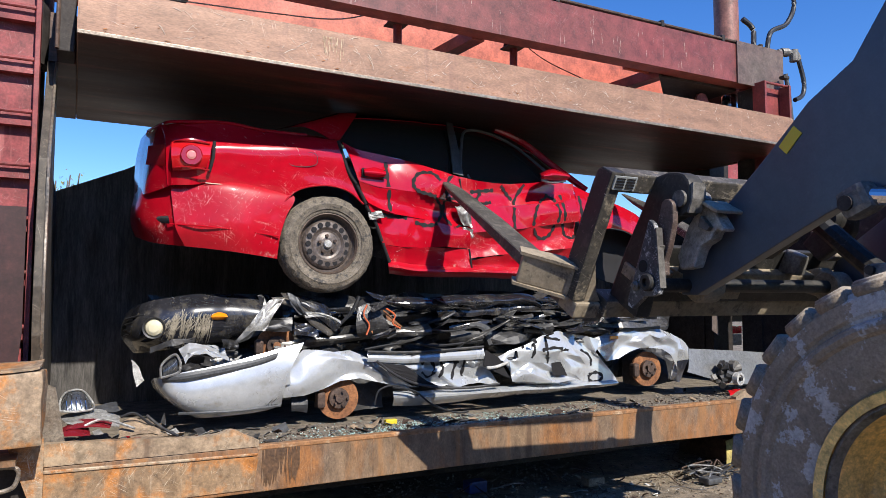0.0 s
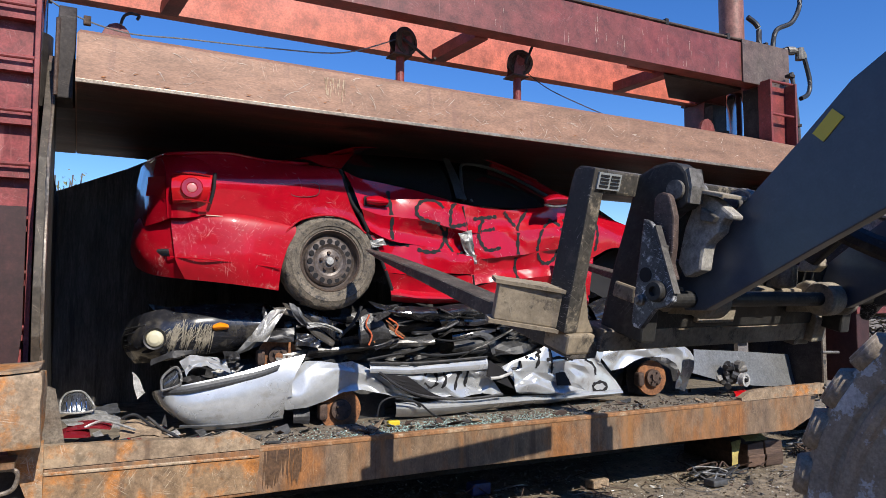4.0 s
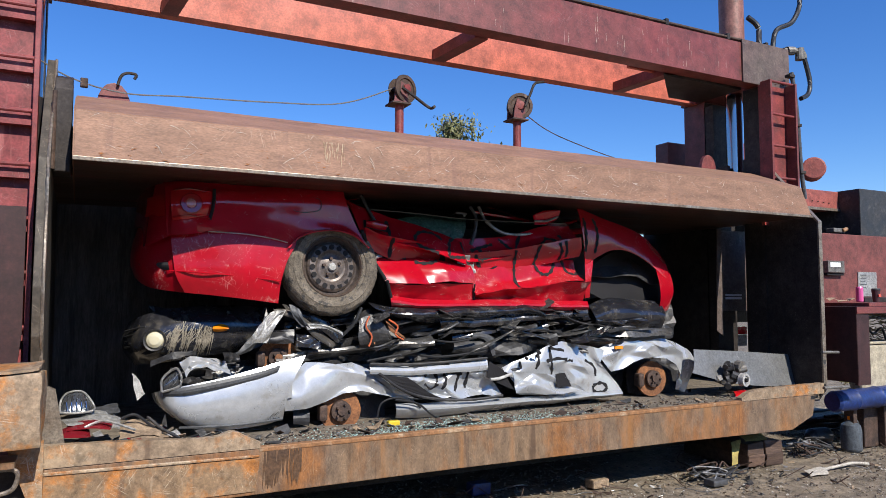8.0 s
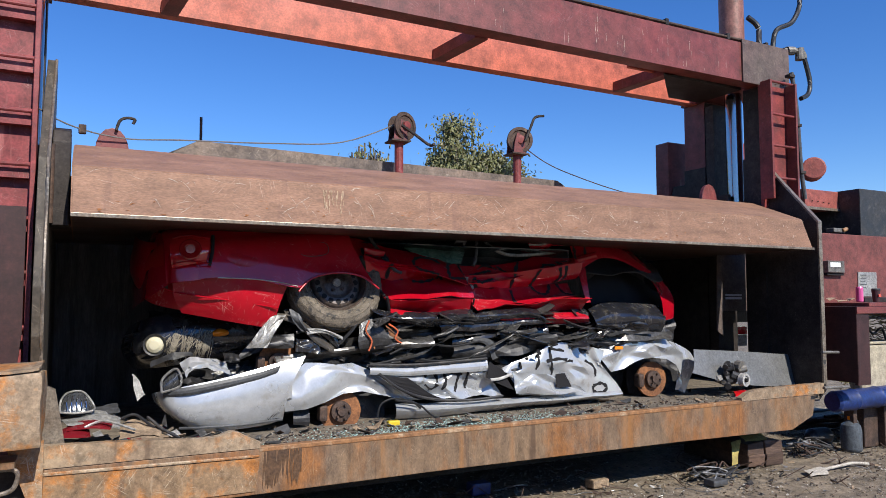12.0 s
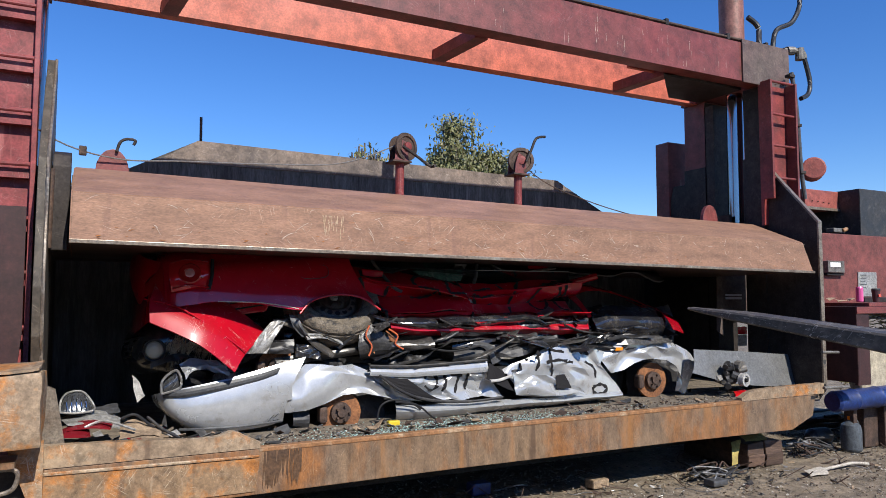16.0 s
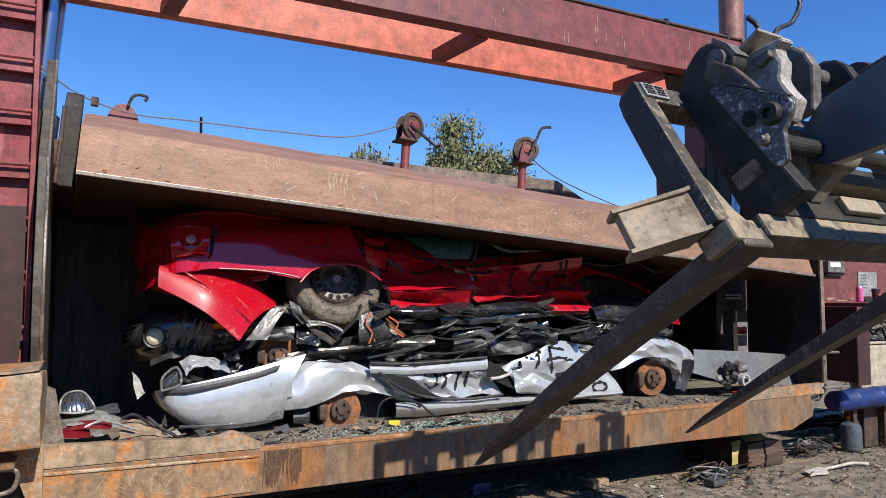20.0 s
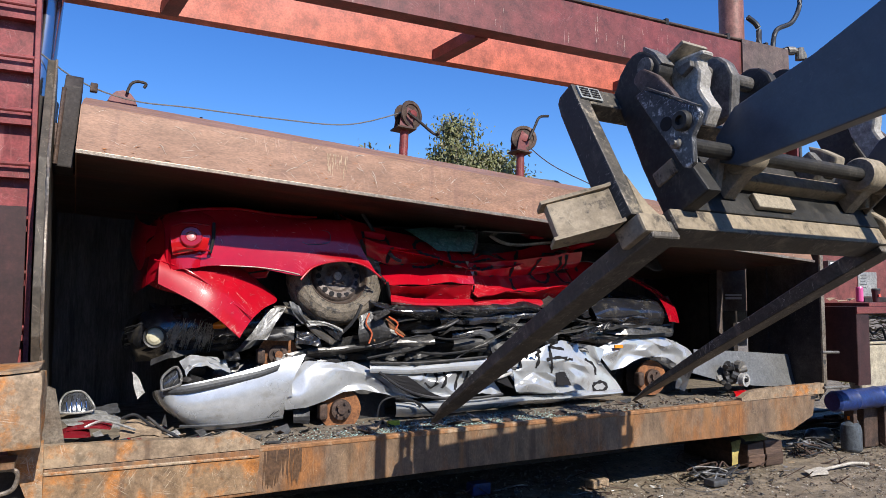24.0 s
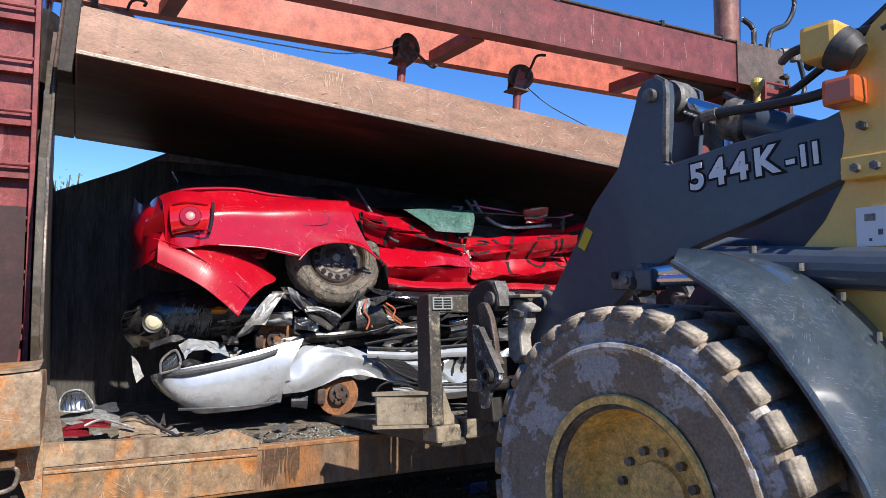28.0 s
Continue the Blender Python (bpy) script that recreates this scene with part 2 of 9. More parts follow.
M["wheel_rust"] = surface("rusty_rim_edge", (0.16, 0.11, 0.08), (0.08, 0.06, 0.05), 0.6, 0.4, 14, 100, 0.2, 0.3)
M["wheel_steel"] = surface("grey_steel_wheel", (0.15, 0.118, 0.100), (0.095, 0.076, 0.066), 0.45, 0.3, 8, 100, 0.3, 0.2, dirt=0.2)
M["loader_tyre"] = surface("mud_caked_loader_tyre", (0.235, 0.182, 0.130), (0.31, 0.245, 0.178), 0.85, 0.0, 3, 80, 0.3, 0.9, third=(0.45, 0.425, 0.405), third_scale=4.5,
                           third_at=0.535, bump_dist=0.012, mottle=0.15, crisp=0.15)
# Tread paler than the tyre, with sunlight included in its colour.
M["loader_tread"] = surface("sunlit_dusty_tread_rubber", (0.38, 0.325, 0.255), (0.25, 0.213, 0.17), 0.9, 0.0, 6, 80, 0.3, 0.6)
M["loader_shoulder"] = surface("muddy_shoulder_rubber", (0.22, 0.175, 0.132), (0.28, 0.225, 0.17), 0.85, 0.0, 5, 80, 0.3, 0.6, bump_dist=0.006)
M["loader_navy"] = surface("dusty_dark_loader_paint", (0.052, 0.066, 0.090), (0.062, 0.077, 0.100), 0.40, 0.0, 3, 90, 0.3, 0.05, coat=0.12, scratch=0.18,
                           scratch_col=(0.16, 0.17, 0.19), dirt=0.12, dirt_col=(0.05, 0.056, 0.068), grit=0.2, mottle=0.1)
M["loader_fender"] = surface("dusty_fender_plastic", (0.036, 0.052, 0.070), (0.050, 0.068, 0.088), 0.20, 0.0, 3, 90, 0.3, 0.03, coat=0.5, scratch=0.4,
                             scratch_col=(0.28, 0.31, 0.33), dirt=0.15, dirt_col=(0.12, 0.13, 0.13), grit=0.2, mottle=0.15)
M["loader_yellow"] = surface("loader_yellow_paint", (0.80, 0.47, 0.085), (0.74, 0.43, 0.08), 0.38, 0.0, 2.5, 90, 0.3, 0.04, coat=0.3, scratch=0.12, scratch_col=(0.4, 0.3, 0.15), grit=0.15, mottle=0.05)
M["rim_yellow"] = surface("dusty_yellow_rim", (0.84, 0.54, 0.15), (0.76, 0.50, 0.18), 0.55, 0.0, 5, 90, 0.3, 0.1, dirt=0.18, dirt_col=(0.27, 0.23, 0.18))
M["fork_steel"] = surface("worn_fork_steel", (0.045, 0.041, 0.036), (0.10, 0.086, 0.070), 0.58, 0.12, 4, 70, 0.1, 0.35, scratch=0.8, scratch_col=(0.42, 0.38, 0.33),
                          dirt=0.3, dirt_col=(0.19, 0.16, 0.125), drips=[((0.22, 0.19, 0.15), 14, 0.60, 0.5)], mottle=0.15)
M["fork_black"] = surface("scarred_black_steel", (0.020, 0.020, 0.020), (0.034, 0.032, 0.030), 0.5, 0.1, 4, 70, 0.1, 0.35, scratch=0.9, scratch_col=(0.40, 0.36, 0.31), dirt=0.25, dirt_col=(0.10, 0.085, 0.068), mottle=0.1)
# Speckled wear; also the paler tone of the uprights' sunlit backs.
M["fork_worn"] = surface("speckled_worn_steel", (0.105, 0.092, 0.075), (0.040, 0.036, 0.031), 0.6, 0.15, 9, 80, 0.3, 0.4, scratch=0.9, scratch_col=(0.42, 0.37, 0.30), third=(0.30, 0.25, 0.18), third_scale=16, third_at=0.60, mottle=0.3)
M["coupler_dark"] = surface("greasy_black_coupler_steel", (0.016, 0.016, 0.016), (0.034, 0.031, 0.027), 0.6, 0.1, 5, 70, 0.2, 0.3, scratch=0.35, scratch_col=(0.16, 0.145, 0.125), dirt=0.2, dirt_col=(0.07, 0.06, 0.048))
M["fork_tan"] = surface("dusty_tan_bracket", (0.37, 0.315, 0.24), (0.28, 0.24, 0.18), 0.8, 0.1, 5, 60, 0.2, 0.4, scratch=0.3, scratch_col=(0.50, 0.44, 0.36), third=(0.13, 0.11, 0.09),
                           third_scale=8, third_at=0.68, mottle=0.15)
# Mud colour; on the crossbar's back it stands for sunlight.
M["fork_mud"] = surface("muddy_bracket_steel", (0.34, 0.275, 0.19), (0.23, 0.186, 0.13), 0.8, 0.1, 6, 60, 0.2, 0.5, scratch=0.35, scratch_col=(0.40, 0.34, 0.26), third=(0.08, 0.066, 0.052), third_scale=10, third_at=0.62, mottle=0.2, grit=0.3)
M["coupler"] = surface("chipped_coupler_paint", (0.10, 0.105, 0.115), (0.045, 0.046, 0.050), 0.45, 0.2, 6, 70, 0.2, 0.3, scratch=0.9, scratch_col=(0.62, 0.62, 0.62), third=(0.55, 0.55, 0.55), third_scale=22, third_at=0.63)
M["link_rust"] = surface("rusty_brown_link", (0.13, 0.085, 0.070), (0.075, 0.055, 0.048), 0.6, 0.2, 8, 70, 0.2, 0.4, scratch=0.6, scratch_col=(0.42, 0.37, 0.32))
M["pale_cast"] = surface("pale_dusty_casting", (0.46, 0.43, 0.38), (0.30, 0.275, 0.24), 0.7, 0.1, 5, 60, 0.2, 0.4, scratch=0.5, scratch_col=(0.66, 0.63, 0.58), third=(0.14, 0.125, 0.11), third_scale=9, third_at=0.66)
M["cast"] = surface("dusty_cast_steel", (0.25, 0.235, 0.21), (0.12, 0.11, 0.10), 0.6, 0.4, 6, 70, 0.3, 0.3, dirt=0.3, dirt_col=(0.05, 0.045, 0.04))
M["chrome"] = plain("chrome_rod", (0.75, 0.76, 0.78), 0.12, 1.0)
M["greased_rod"] = plain("oily_cylinder_rod", (0.36, 0.37, 0.40), 0.16, 1.0)
M["rubber"] = plain("black_rubber_hose", (0.016, 0.016, 0.017), 0.45)
M["cable"] = surface("steel_cable", (0.35, 0.34, 0.32), (0.2, 0.19, 0.18), 0.5, 0.6, 40, 200, 0.3, 0.3)
M["glass"] = plain("dark_car_glass", (0.012, 0.016, 0.016), 0.06, 0.0, 0.5)
M["green_glass"] = surface("cracked_green_glass", (0.10, 0.20, 0.165), (0.055, 0.12, 0.10), 0.25, 0.0, 9, 60, 0.3, 0.2, scratch=0.5, scratch_col=(0.5, 0.6, 0.55))
M["foil"] = surface("dusty_crumpled_foil", (0.50, 0.49, 0.46), (0.26, 0.25, 0.23), 0.4, 0.4, 9, 70, 0.2, 0.6, scratch=0.5, scratch_col=(0.8, 0.8, 0.78), bump_dist=0.01)
M["shard"] = plain("green_glass_shards", (0.44, 0.61, 0.55), 0.2, 0.0, 0.2, 1.0, 0.2)
M["lens_red"] = plain("red_lamp_lens", (0.52, 0.010, 0.014), 0.06, 0.0, 1.0)
M["lens_deep"] = plain("deep_red_lamp_lens", (0.30, 0.004, 0.007), 0.10, 0.0, 1.0)
M["lens_pink"] = plain("pale_lamp_bowl", (0.55, 0.20, 0.18), 0.25, 0.0, 1.0)
M["lens_clear"] = surface("clear_ribbed_lamp_lens", (0.11, 0.115, 0.12), (0.04, 0.042, 0.045), 0.12, 0.4, 14, 60, 0.2, 0.4, coat=1.0, stretch=(6, 6, 1), scratch=0.4, scratch_col=(0.75, 0.75, 0.74))
M["lens_fog"] = plain("creamy_fog_lamp_lens", (0.62, 0.57, 0.40), 0.15, 0.0, 1.0)
M["amber"] = plain("amber_lens", (0.85, 0.25, 0.01), 0.15, 0.0, 1.0)
M["spray"] = plain("black_spray_paint", (0.006, 0.005, 0.006), 0.85)
M["wood"] = surface("old_timber_block", (0.125, 0.075, 0.050), (0.075, 0.045, 0.035), 0.85, 0.0, 3, 40, 0.3, 0.5, stretch=(1, 8, 8), vary=0.25)
M["straw"] = surface("torn_cardboard", (0.36, 0.26, 0.165), (0.24, 0.17, 0.11), 0.85, 0.0, 7, 60, 0.3, 0.3)
M["leaf"] = surface("dry_green_leaves", (0.15, 0.175, 0.055), (0.25, 0.235, 0.10), 0.6, 0.0, 2.5, 30, 0.2, 0.0, third=(0.26, 0.22, 0.15), third_scale=14, third_at=0.58)
M["twig"] = surface("grey_twig", (0.16, 0.125, 0.095), None, 0.9)
M["white"] = surface("scuffed_white_plastic", (0.56, 0.55, 0.52), (0.34, 0.33, 0.31), 0.5, 0.0, 8, 60, 0.3, 0.1)
M["label_grey"] = plain("grey_rating_plate", (0.27, 0.28, 0.27), 0.5)
M["label_white"] = plain("white_label", (0.72, 0.72, 0.70), 0.5)
M["decal_yellow"] = plain("yellow_reflector", (0.62, 0.46, 0.03), 0.35)
M["dull_yellow"] = surface("dusty_yellow_webbing", (0.46, 0.36, 0.09), (0.34, 0.27, 0.09), 0.8, 0.0, 8, 90, 0.3, 0.2)
M["blue"] = surface("blue_plastic", (0.012, 0.038, 0.18), None, 0.45, 0.0, 4, 60)
M["grey_can"] = surface("grey_plastic_jug", (0.085, 0.098, 0.112), (0.065, 0.074, 0.085), 0.45, 0.0, 6, 70)
M["pink"] = plain("pink_can", (0.70, 0.12, 0.32), 0.3, 0.2)
M["cup"] = plain("dark_paper_cup", (0.05, 0.018, 0.02), 0.5)
M["beige"] = surface("beige_tank", (0.46, 0.40, 0.29), (0.40, 0.35, 0.26), 0.6, 0.0, 2, 60)
M["orange_lens"] = plain("orange_indicator", (0.55, 0.12, 0.03), 0.2, 0.0, 0.6)
M["gold"] = plain("golden_figure_paint", (0.55, 0.40, 0.08), 0.4)
M["yellow_plastic"] = plain("yellow_plastic", (0.50, 0.42, 0.10), 0.5)
M["dull_scrape"] = surface("dull_yellow_scrape", (0.52, 0.37, 0.24), (0.42, 0.28, 0.17), 0.6, 0.0, 20, 90)
M["scrape"] = surface("bare_scraped_metal", (0.66, 0.54, 0.43), (0.50, 0.38, 0.29), 0.55, 0.0, 20, 90)
M["run_dark"] = surface("dark_oily_rust_run", (0.125, 0.068, 0.036), (0.09, 0.05, 0.028), 0.45, 0.0, 9, 60)
M["run_orange"] = surface("wet_orange_rust_run", (0.36, 0.13, 0.03), (0.24, 0.085, 0.025), 0.5, 0.0, 9, 60)
M["orange_tape"] = plain("orange_paint_streak", (0.50, 0.11, 0.04), 0.5)
M["panel_brown"] = surface("scratched_brown_panel", (0.15, 0.115, 0.098), (0.095, 0.074, 0.065), 0.6, 0.1, 3, 60, 0.1, 0.2, scratch=0.3)
M["panel_grey"] = surface("scuffed_grey_panel", (0.21, 0.21, 0.205), (0.15, 0.15, 0.145), 0.45, 0.3, 3, 60, scratch=0.3, mottle=0.12)
M["pale_scratch"] = surface("pale_paint_scratch", (0.60, 0.30, 0.28), (0.46, 0.12, 0.12), 0.6, 0.0, 20, 120)
M["grime"] = surface("grey_brown_grime", (0.16, 0.145, 0.125), (0.10, 0.09, 0.08), 0.8, 0.0, 20, 120)
M["dull_metal"] = surface("dull_torn_metal", (0.17, 0.165, 0.155), (0.075, 0.07, 0.066), 0.36, 0.6, 8, 60, 0.3, 0.3)
M["red_scrap"] = plain("dirty_red_plastic", (0.17, 0.010, 0.016), 0.25)
M["pale_mud"] = surface("dried_pale_mud", (0.33, 0.285, 0.21), (0.20, 0.17, 0.125), 0.9, 0.0, 20, 120)
M["far_dark"] = surface("dark_trees_and_scrap", (0.055, 0.052, 0.035), (0.095, 0.072, 0.05), 0.95, 0.0, 0.4, 6, 0.2, 0.3)
M["primer"] = surface("grey_primer", (0.42, 0.40, 0.38), (0.33, 0.30, 0.28), 0.7, 0.0, 3, 60, drips=[((0.34, 0.20, 0.15), 9, 0.6, 0.5)])


# ---- mesh helpers ----
def part(name, bm, material, parent=None, label="", smooth=False):
    """Links a bmesh as one mesh object under a thing or a part."""
    me = bpy.data.meshes.new(name)
    bm.to_mesh(me)
    bm.free()
    for m in (material if isinstance(material, (list, tuple)) else [material]):
        me.materials.append(m)
    if smooth:
        me.polygons.foreach_set("use_smooth", [True] * len(me.polygons))
        me.set_sharp_from_angle(angle=radians(18))
    ob = new(name, me)
    if parent is not None:
        ob.parent = parent
    if label:
        ob["label"] = label
    return ob


def thing(name, label, category, at=(0, 0, 0), group="", kind=""):
    ob = new(name)
    ob.empty_display_size = 0.1
    ob.location = at
    return tagged(ob, label, category, group, kind)


def box(x0, x1, y0, y1, z0, z1, bevel=0.0, bm=None):
    own = bm is None
    b = bmesh.new()
    bmesh.ops.create_cube(b, size=1, matrix=Matrix.Translation(((x0 + x1) / 2, (y0 + y1) / 2, (z0 + z1) / 2)) @ Matrix.Diagonal((abs(x1 - x0), abs(y1 - y0), abs(z1 - z0), 1)))
    if bevel:
        bmesh.ops.bevel(b, geom=b.edges[:], offset=bevel, segments=2, affect="EDGES", profile=0.6)
    return b if own else absorb(bm, b)


def absorb(a, b, m=None):
    """Adds the mesh b to a, moved by m."""
    if m is not None:
        b.transform(m)
    me = bpy.data.meshes.new("join")
    b.to_mesh(me)
    b.free()
    a.from_mesh(me)
    bpy.data.meshes.remove(me)
    return a


def prism(poly, axis, a, b, bevel=0.0):
    """A polygon drawn in the two other axes, drawn out along axis from a to b."""
    bm = bmesh.new()
    def at(p, d):
        return {"x": (d, p[0], p[1]), "y": (p[0], d, p[1]), "z": (p[0], p[1], d)}[axis]
    v0 = [bm.verts.new(at(p, a)) for p in poly]
    v1 = [bm.verts.new(at(p, b)) for p in poly]
    n = len(poly)
    bm.faces.new(v0)
    bm.faces.new(v1[::-1])
    for i in range(n):
        bm.faces.new((v0[i], v0[(i + 1) % n], v1[(i + 1) % n], v1[i]))
    bmesh.ops.recalc_face_normals(bm, faces=bm.faces[:])
    if bevel:
        bmesh.ops.bevel(bm, geom=bm.edges[:], offset=bevel, segments=2, affect="EDGES", profile=0.6)
    return bm


def cyl(p, q, r, seg=20, r2=None, caps=True):
    bm = bmesh.new()
    p, q = Vector(p), Vector(q)
    d = q - p
    bmesh.ops.create_cone(bm, cap_ends=caps, segments=seg, radius1=r, radius2=r if r2 is None else r2, depth=d.length,
                          matrix=Matrix.Translation((p + q) / 2) @ d.to_track_quat("Z", "Y").to_matrix().to_4x4())
    return bm


def tube(points, r, seg=8, steps=6):
    """A round tube through points, smoothed."""
    pts = [Vector(p) for p in points]
    path = []
    for i in range(len(pts) - 1):
        p0, p1, p2, p3 = pts[max(i - 1, 0)], pts[i], pts[i + 1], pts[min(i + 2, len(pts) - 1)]
        for k in range(steps):
            t = k / steps
            path.append(0.5 * (2 * p1 + (p2 - p0) * t + (2 * p0 - 5 * p1 + 4 * p2 - p3) * t * t + (3 * p1 - p0 - 3 * p2 + p3) * t ** 3))
    path.append(pts[-1])
    bm = bmesh.new()
    rings = []
    up = Vector((0.13, 0.21, 0.97))
    for i, p in enumerate(path):
        d = (path[min(i + 1, len(path) - 1)] - path[max(i - 1, 0)]).normalized()
        s = d.cross(up).normalized()
        u = s.cross(d)
        rings.append([bm.verts.new(p + r * (math.cos(a) * s + math.sin(a) * u)) for a in [2 * math.pi * k / seg for k in range(seg)]])
    for a, b in zip(rings, rings[1:]):
        for k in range(seg):
            bm.faces.new((a[k], a[(k + 1) % seg], b[(k + 1) % seg], b[k]))
    bm.faces.new(rings[0][::-1])
    bm.faces.new(rings[-1])
    return bm


def lathe(profile, centre, axis, seg=40, closed=False, caps=True):
    """Turns a profile of (radius, along) round an axis through centre."""
    bm = bmesh.new()
    axis = Vector(axis).normalized()
    s = axis.orthogonal().normalized()
    u = axis.cross(s)
    c = Vector(centre)
    rings = []
    for r, h in profile:
        rings.append([bm.verts.new(c + axis * h + r * (math.cos(2 * math.pi * k / seg) * s + math.sin(2 * math.pi * k / seg) * u)) for k in range(seg)])
    pairs = list(zip(rings, rings[1:])) + ([(rings[-1], rings[0])] if closed else [])
    for a, b in pairs:
        for k in range(seg):
            bm.faces.new((a[k], a[(k + 1) % seg], b[(k + 1) % seg], b[k]))
    if not closed and caps:
        if profile[0][0] > 1e-4:
            bm.faces.new(rings[0][::-1])
        if profile[-1][0] > 1e-4:
            bm.faces.new(rings[-1])
    bmesh.ops.remove_doubles(bm, verts=bm.verts[:], dist=1e-5)
    bmesh.ops.recalc_face_normals(bm, faces=bm.faces[:])
    return bm


def along(line, n, smooth=True):
    """n points at even steps along a line of points."""
    pts = [Vector(p) for p in line]
    d = [0.0]
    for a, b in zip(pts, pts[1:]):
        d.append(d[-1] + (b - a).length)
    out = []
    for k in range(n):
        s = d[-1] * k / (n - 1)
        i = 0
        while i < len(pts) - 2 and d[i + 1] < s:
            i += 1
        t = (s - d[i]) / max(d[i + 1] - d[i], 1e-6)
        if smooth:
            p0, p1, p2, p3 = pts[max(i - 1, 0)], pts[i], pts[i + 1], pts[min(i + 2, len(pts) - 1)]
            out.append(0.5 * (2 * p1 + (p2 - p0) * t + (2 * p0 - 5 * p1 + 4 * p2 - p3) * t * t + (3 * p1 - p0 - 3 * p2 + p3) * t ** 3))
        else:
            out.append(pts[i].lerp(pts[i + 1], t))
    return out


def creased(p, freq, off):
    """Folds of crumpled sheet metal: straight creases in three directions that wander a little."""
    q = p + 0.10 * noise.noise_vector(p * 1.6 + off)
    s = 0.0
    for k, w in enumerate((0.55, 0.30, 0.15)):
        a = off.x * 0.9 + 2.2 * k
        v = (q.x * math.cos(a) + (q.z + 0.4 * q.y) * math.sin(a)) * freq * (0.42 + 0.38 * k) + off.y
        s += w * (4 * abs(v - math.floor(v) - 0.5) - 1)
    return s


def sheet(lines, nu=24, nv=8, bulge=0.0, crumple=0.0, freq=4.0, fold=0.0, thick=0.004, seed=0, smooth=True, facets=False, towards=(0, -1, 0)):
    """Sheet metal stretched over lines of points (top to bottom), bulged out, crumpled and given thickness."""
    rows = [along(l, nu, smooth) for l in lines]
    cols = [along([r[i] for r in rows], nv, len(lines) > 2) for i in range(nu)]
    out = Vector(towards).normalized()
    bm = bmesh.new()
    vs = []
    off = Vector((seed * 7.3, seed * 3.1, seed * 1.7))
    for i in range(nu):
        col = []
        for j in range(nv):
            p = cols[i][j].copy()
            v, u = j / (nv - 1), i / (nu - 1)
            p += out * bulge * math.sin(math.pi * v)
            if crumple:
                n1 = noise.noise_vector(p * freq + off)
                n2 = noise.noise_vector(p * freq * 2.7 + off * 2)
                p += crumple * (0.6 * n1 + 0.3 * n2) + out * crumple * fold * 0.75 * creased(p, freq, off)
            col.append(bm.verts.new(p))
        vs.append(col)
    for i in range(nu - 1):
        for j in range(nv - 1):
            if facets and (i + j + seed) % 2:
                bm.faces.new((vs[i][j], vs[i + 1][j], vs[i][j + 1]))
                bm.faces.new((vs[i + 1][j], vs[i + 1][j + 1], vs[i][j + 1]))
            elif facets:
                bm.faces.new((vs[i][j], vs[i + 1][j], vs[i + 1][j + 1]))
                bm.faces.new((vs[i][j], vs[i + 1][j + 1], vs[i][j + 1]))
            else:
                bm.faces.new((vs[i][j], vs[i + 1][j], vs[i + 1][j + 1], vs[i][j + 1]))
    bmesh.ops.recalc_face_normals(bm, faces=bm.faces[:])
    if thick:
        res = bmesh.ops.extrude_face_region(bm, geom=bm.faces[:])
        back = [e for e in res["geom"] if isinstance(e, bmesh.types.BMVert)]
        for v in back:
            v.co -= out * thick
        bmesh.ops.recalc_face_normals(bm, faces=bm.faces[:])
    return bm


def crushed(lines, nu, nv, amp, seed, thick=0.005, cuts=4, fine=0.005, soft=3, towards=(0, -1, 0)):
    """Sheet metal crushed into flat facets with hard creases between them."""
    rnd = random.Random(seed)
    rows = [along(l, nu) for l in lines]
    cols = [along([r[i] for r in rows], nv, len(lines) > 2) for i in range(nu)]
    out = Vector(towards).normalized()
    bm = bmesh.new()
    vs = []
    for i in range(nu):
        col = []
        for j in range(nv):
            p = cols[i][j].copy()
            inner = 0 < i < nu - 1 and 0 < j < nv - 1
            if inner:
                p += (cols[i + 1][j] - cols[i - 1][j]) * rnd.uniform(-0.24, 0.24) + (cols[i][j + 1] - cols[i][j - 1]) * rnd.uniform(-0.22, 0.22)
            p += out * amp * rnd.uniform(-1, 1) * (1.0 if inner else 0.45)
            if not inner:
                p += Vector((0, 0, rnd.uniform(-0.3, 0.3) * amp))
            col.append(bm.verts.new(p))
        vs.append(col)
    for i in range(nu - 1):
        for j in range(nv - 1):
            a, b, c, d = vs[i][j], vs[i + 1][j], vs[i + 1][j + 1], vs[i][j + 1]
            for t in (((a, b, c), (a, c, d)) if rnd.random() < 0.5 else ((a, b, d), (b, c, d))):
                bm.faces.new(t)
    bmesh.ops.recalc_face_normals(bm, faces=bm.faces[:])
    if cuts:
        bmesh.ops.subdivide_edges(bm, edges=bm.edges[:], cuts=cuts, use_grid_fill=True)
        for _ in range(soft):
            bmesh.ops.smooth_vert(bm, verts=[v for v in bm.verts if not v.is_boundary], factor=0.5, use_axis_x=True, use_axis_y=True, use_axis_z=True)
        for v in bm.verts:
            v.co += fine * noise.noise_vector(v.co * 7.0 + Vector((seed, 0, 0)))
    if thick:
        res = bmesh.ops.extrude_face_region(bm, geom=bm.faces[:])
        for v in res["geom"]:
            if isinstance(v, bmesh.types.BMVert):
                v.co -= out * thick
        bmesh.ops.recalc_face_normals(bm, faces=bm.faces[:])
    return bm


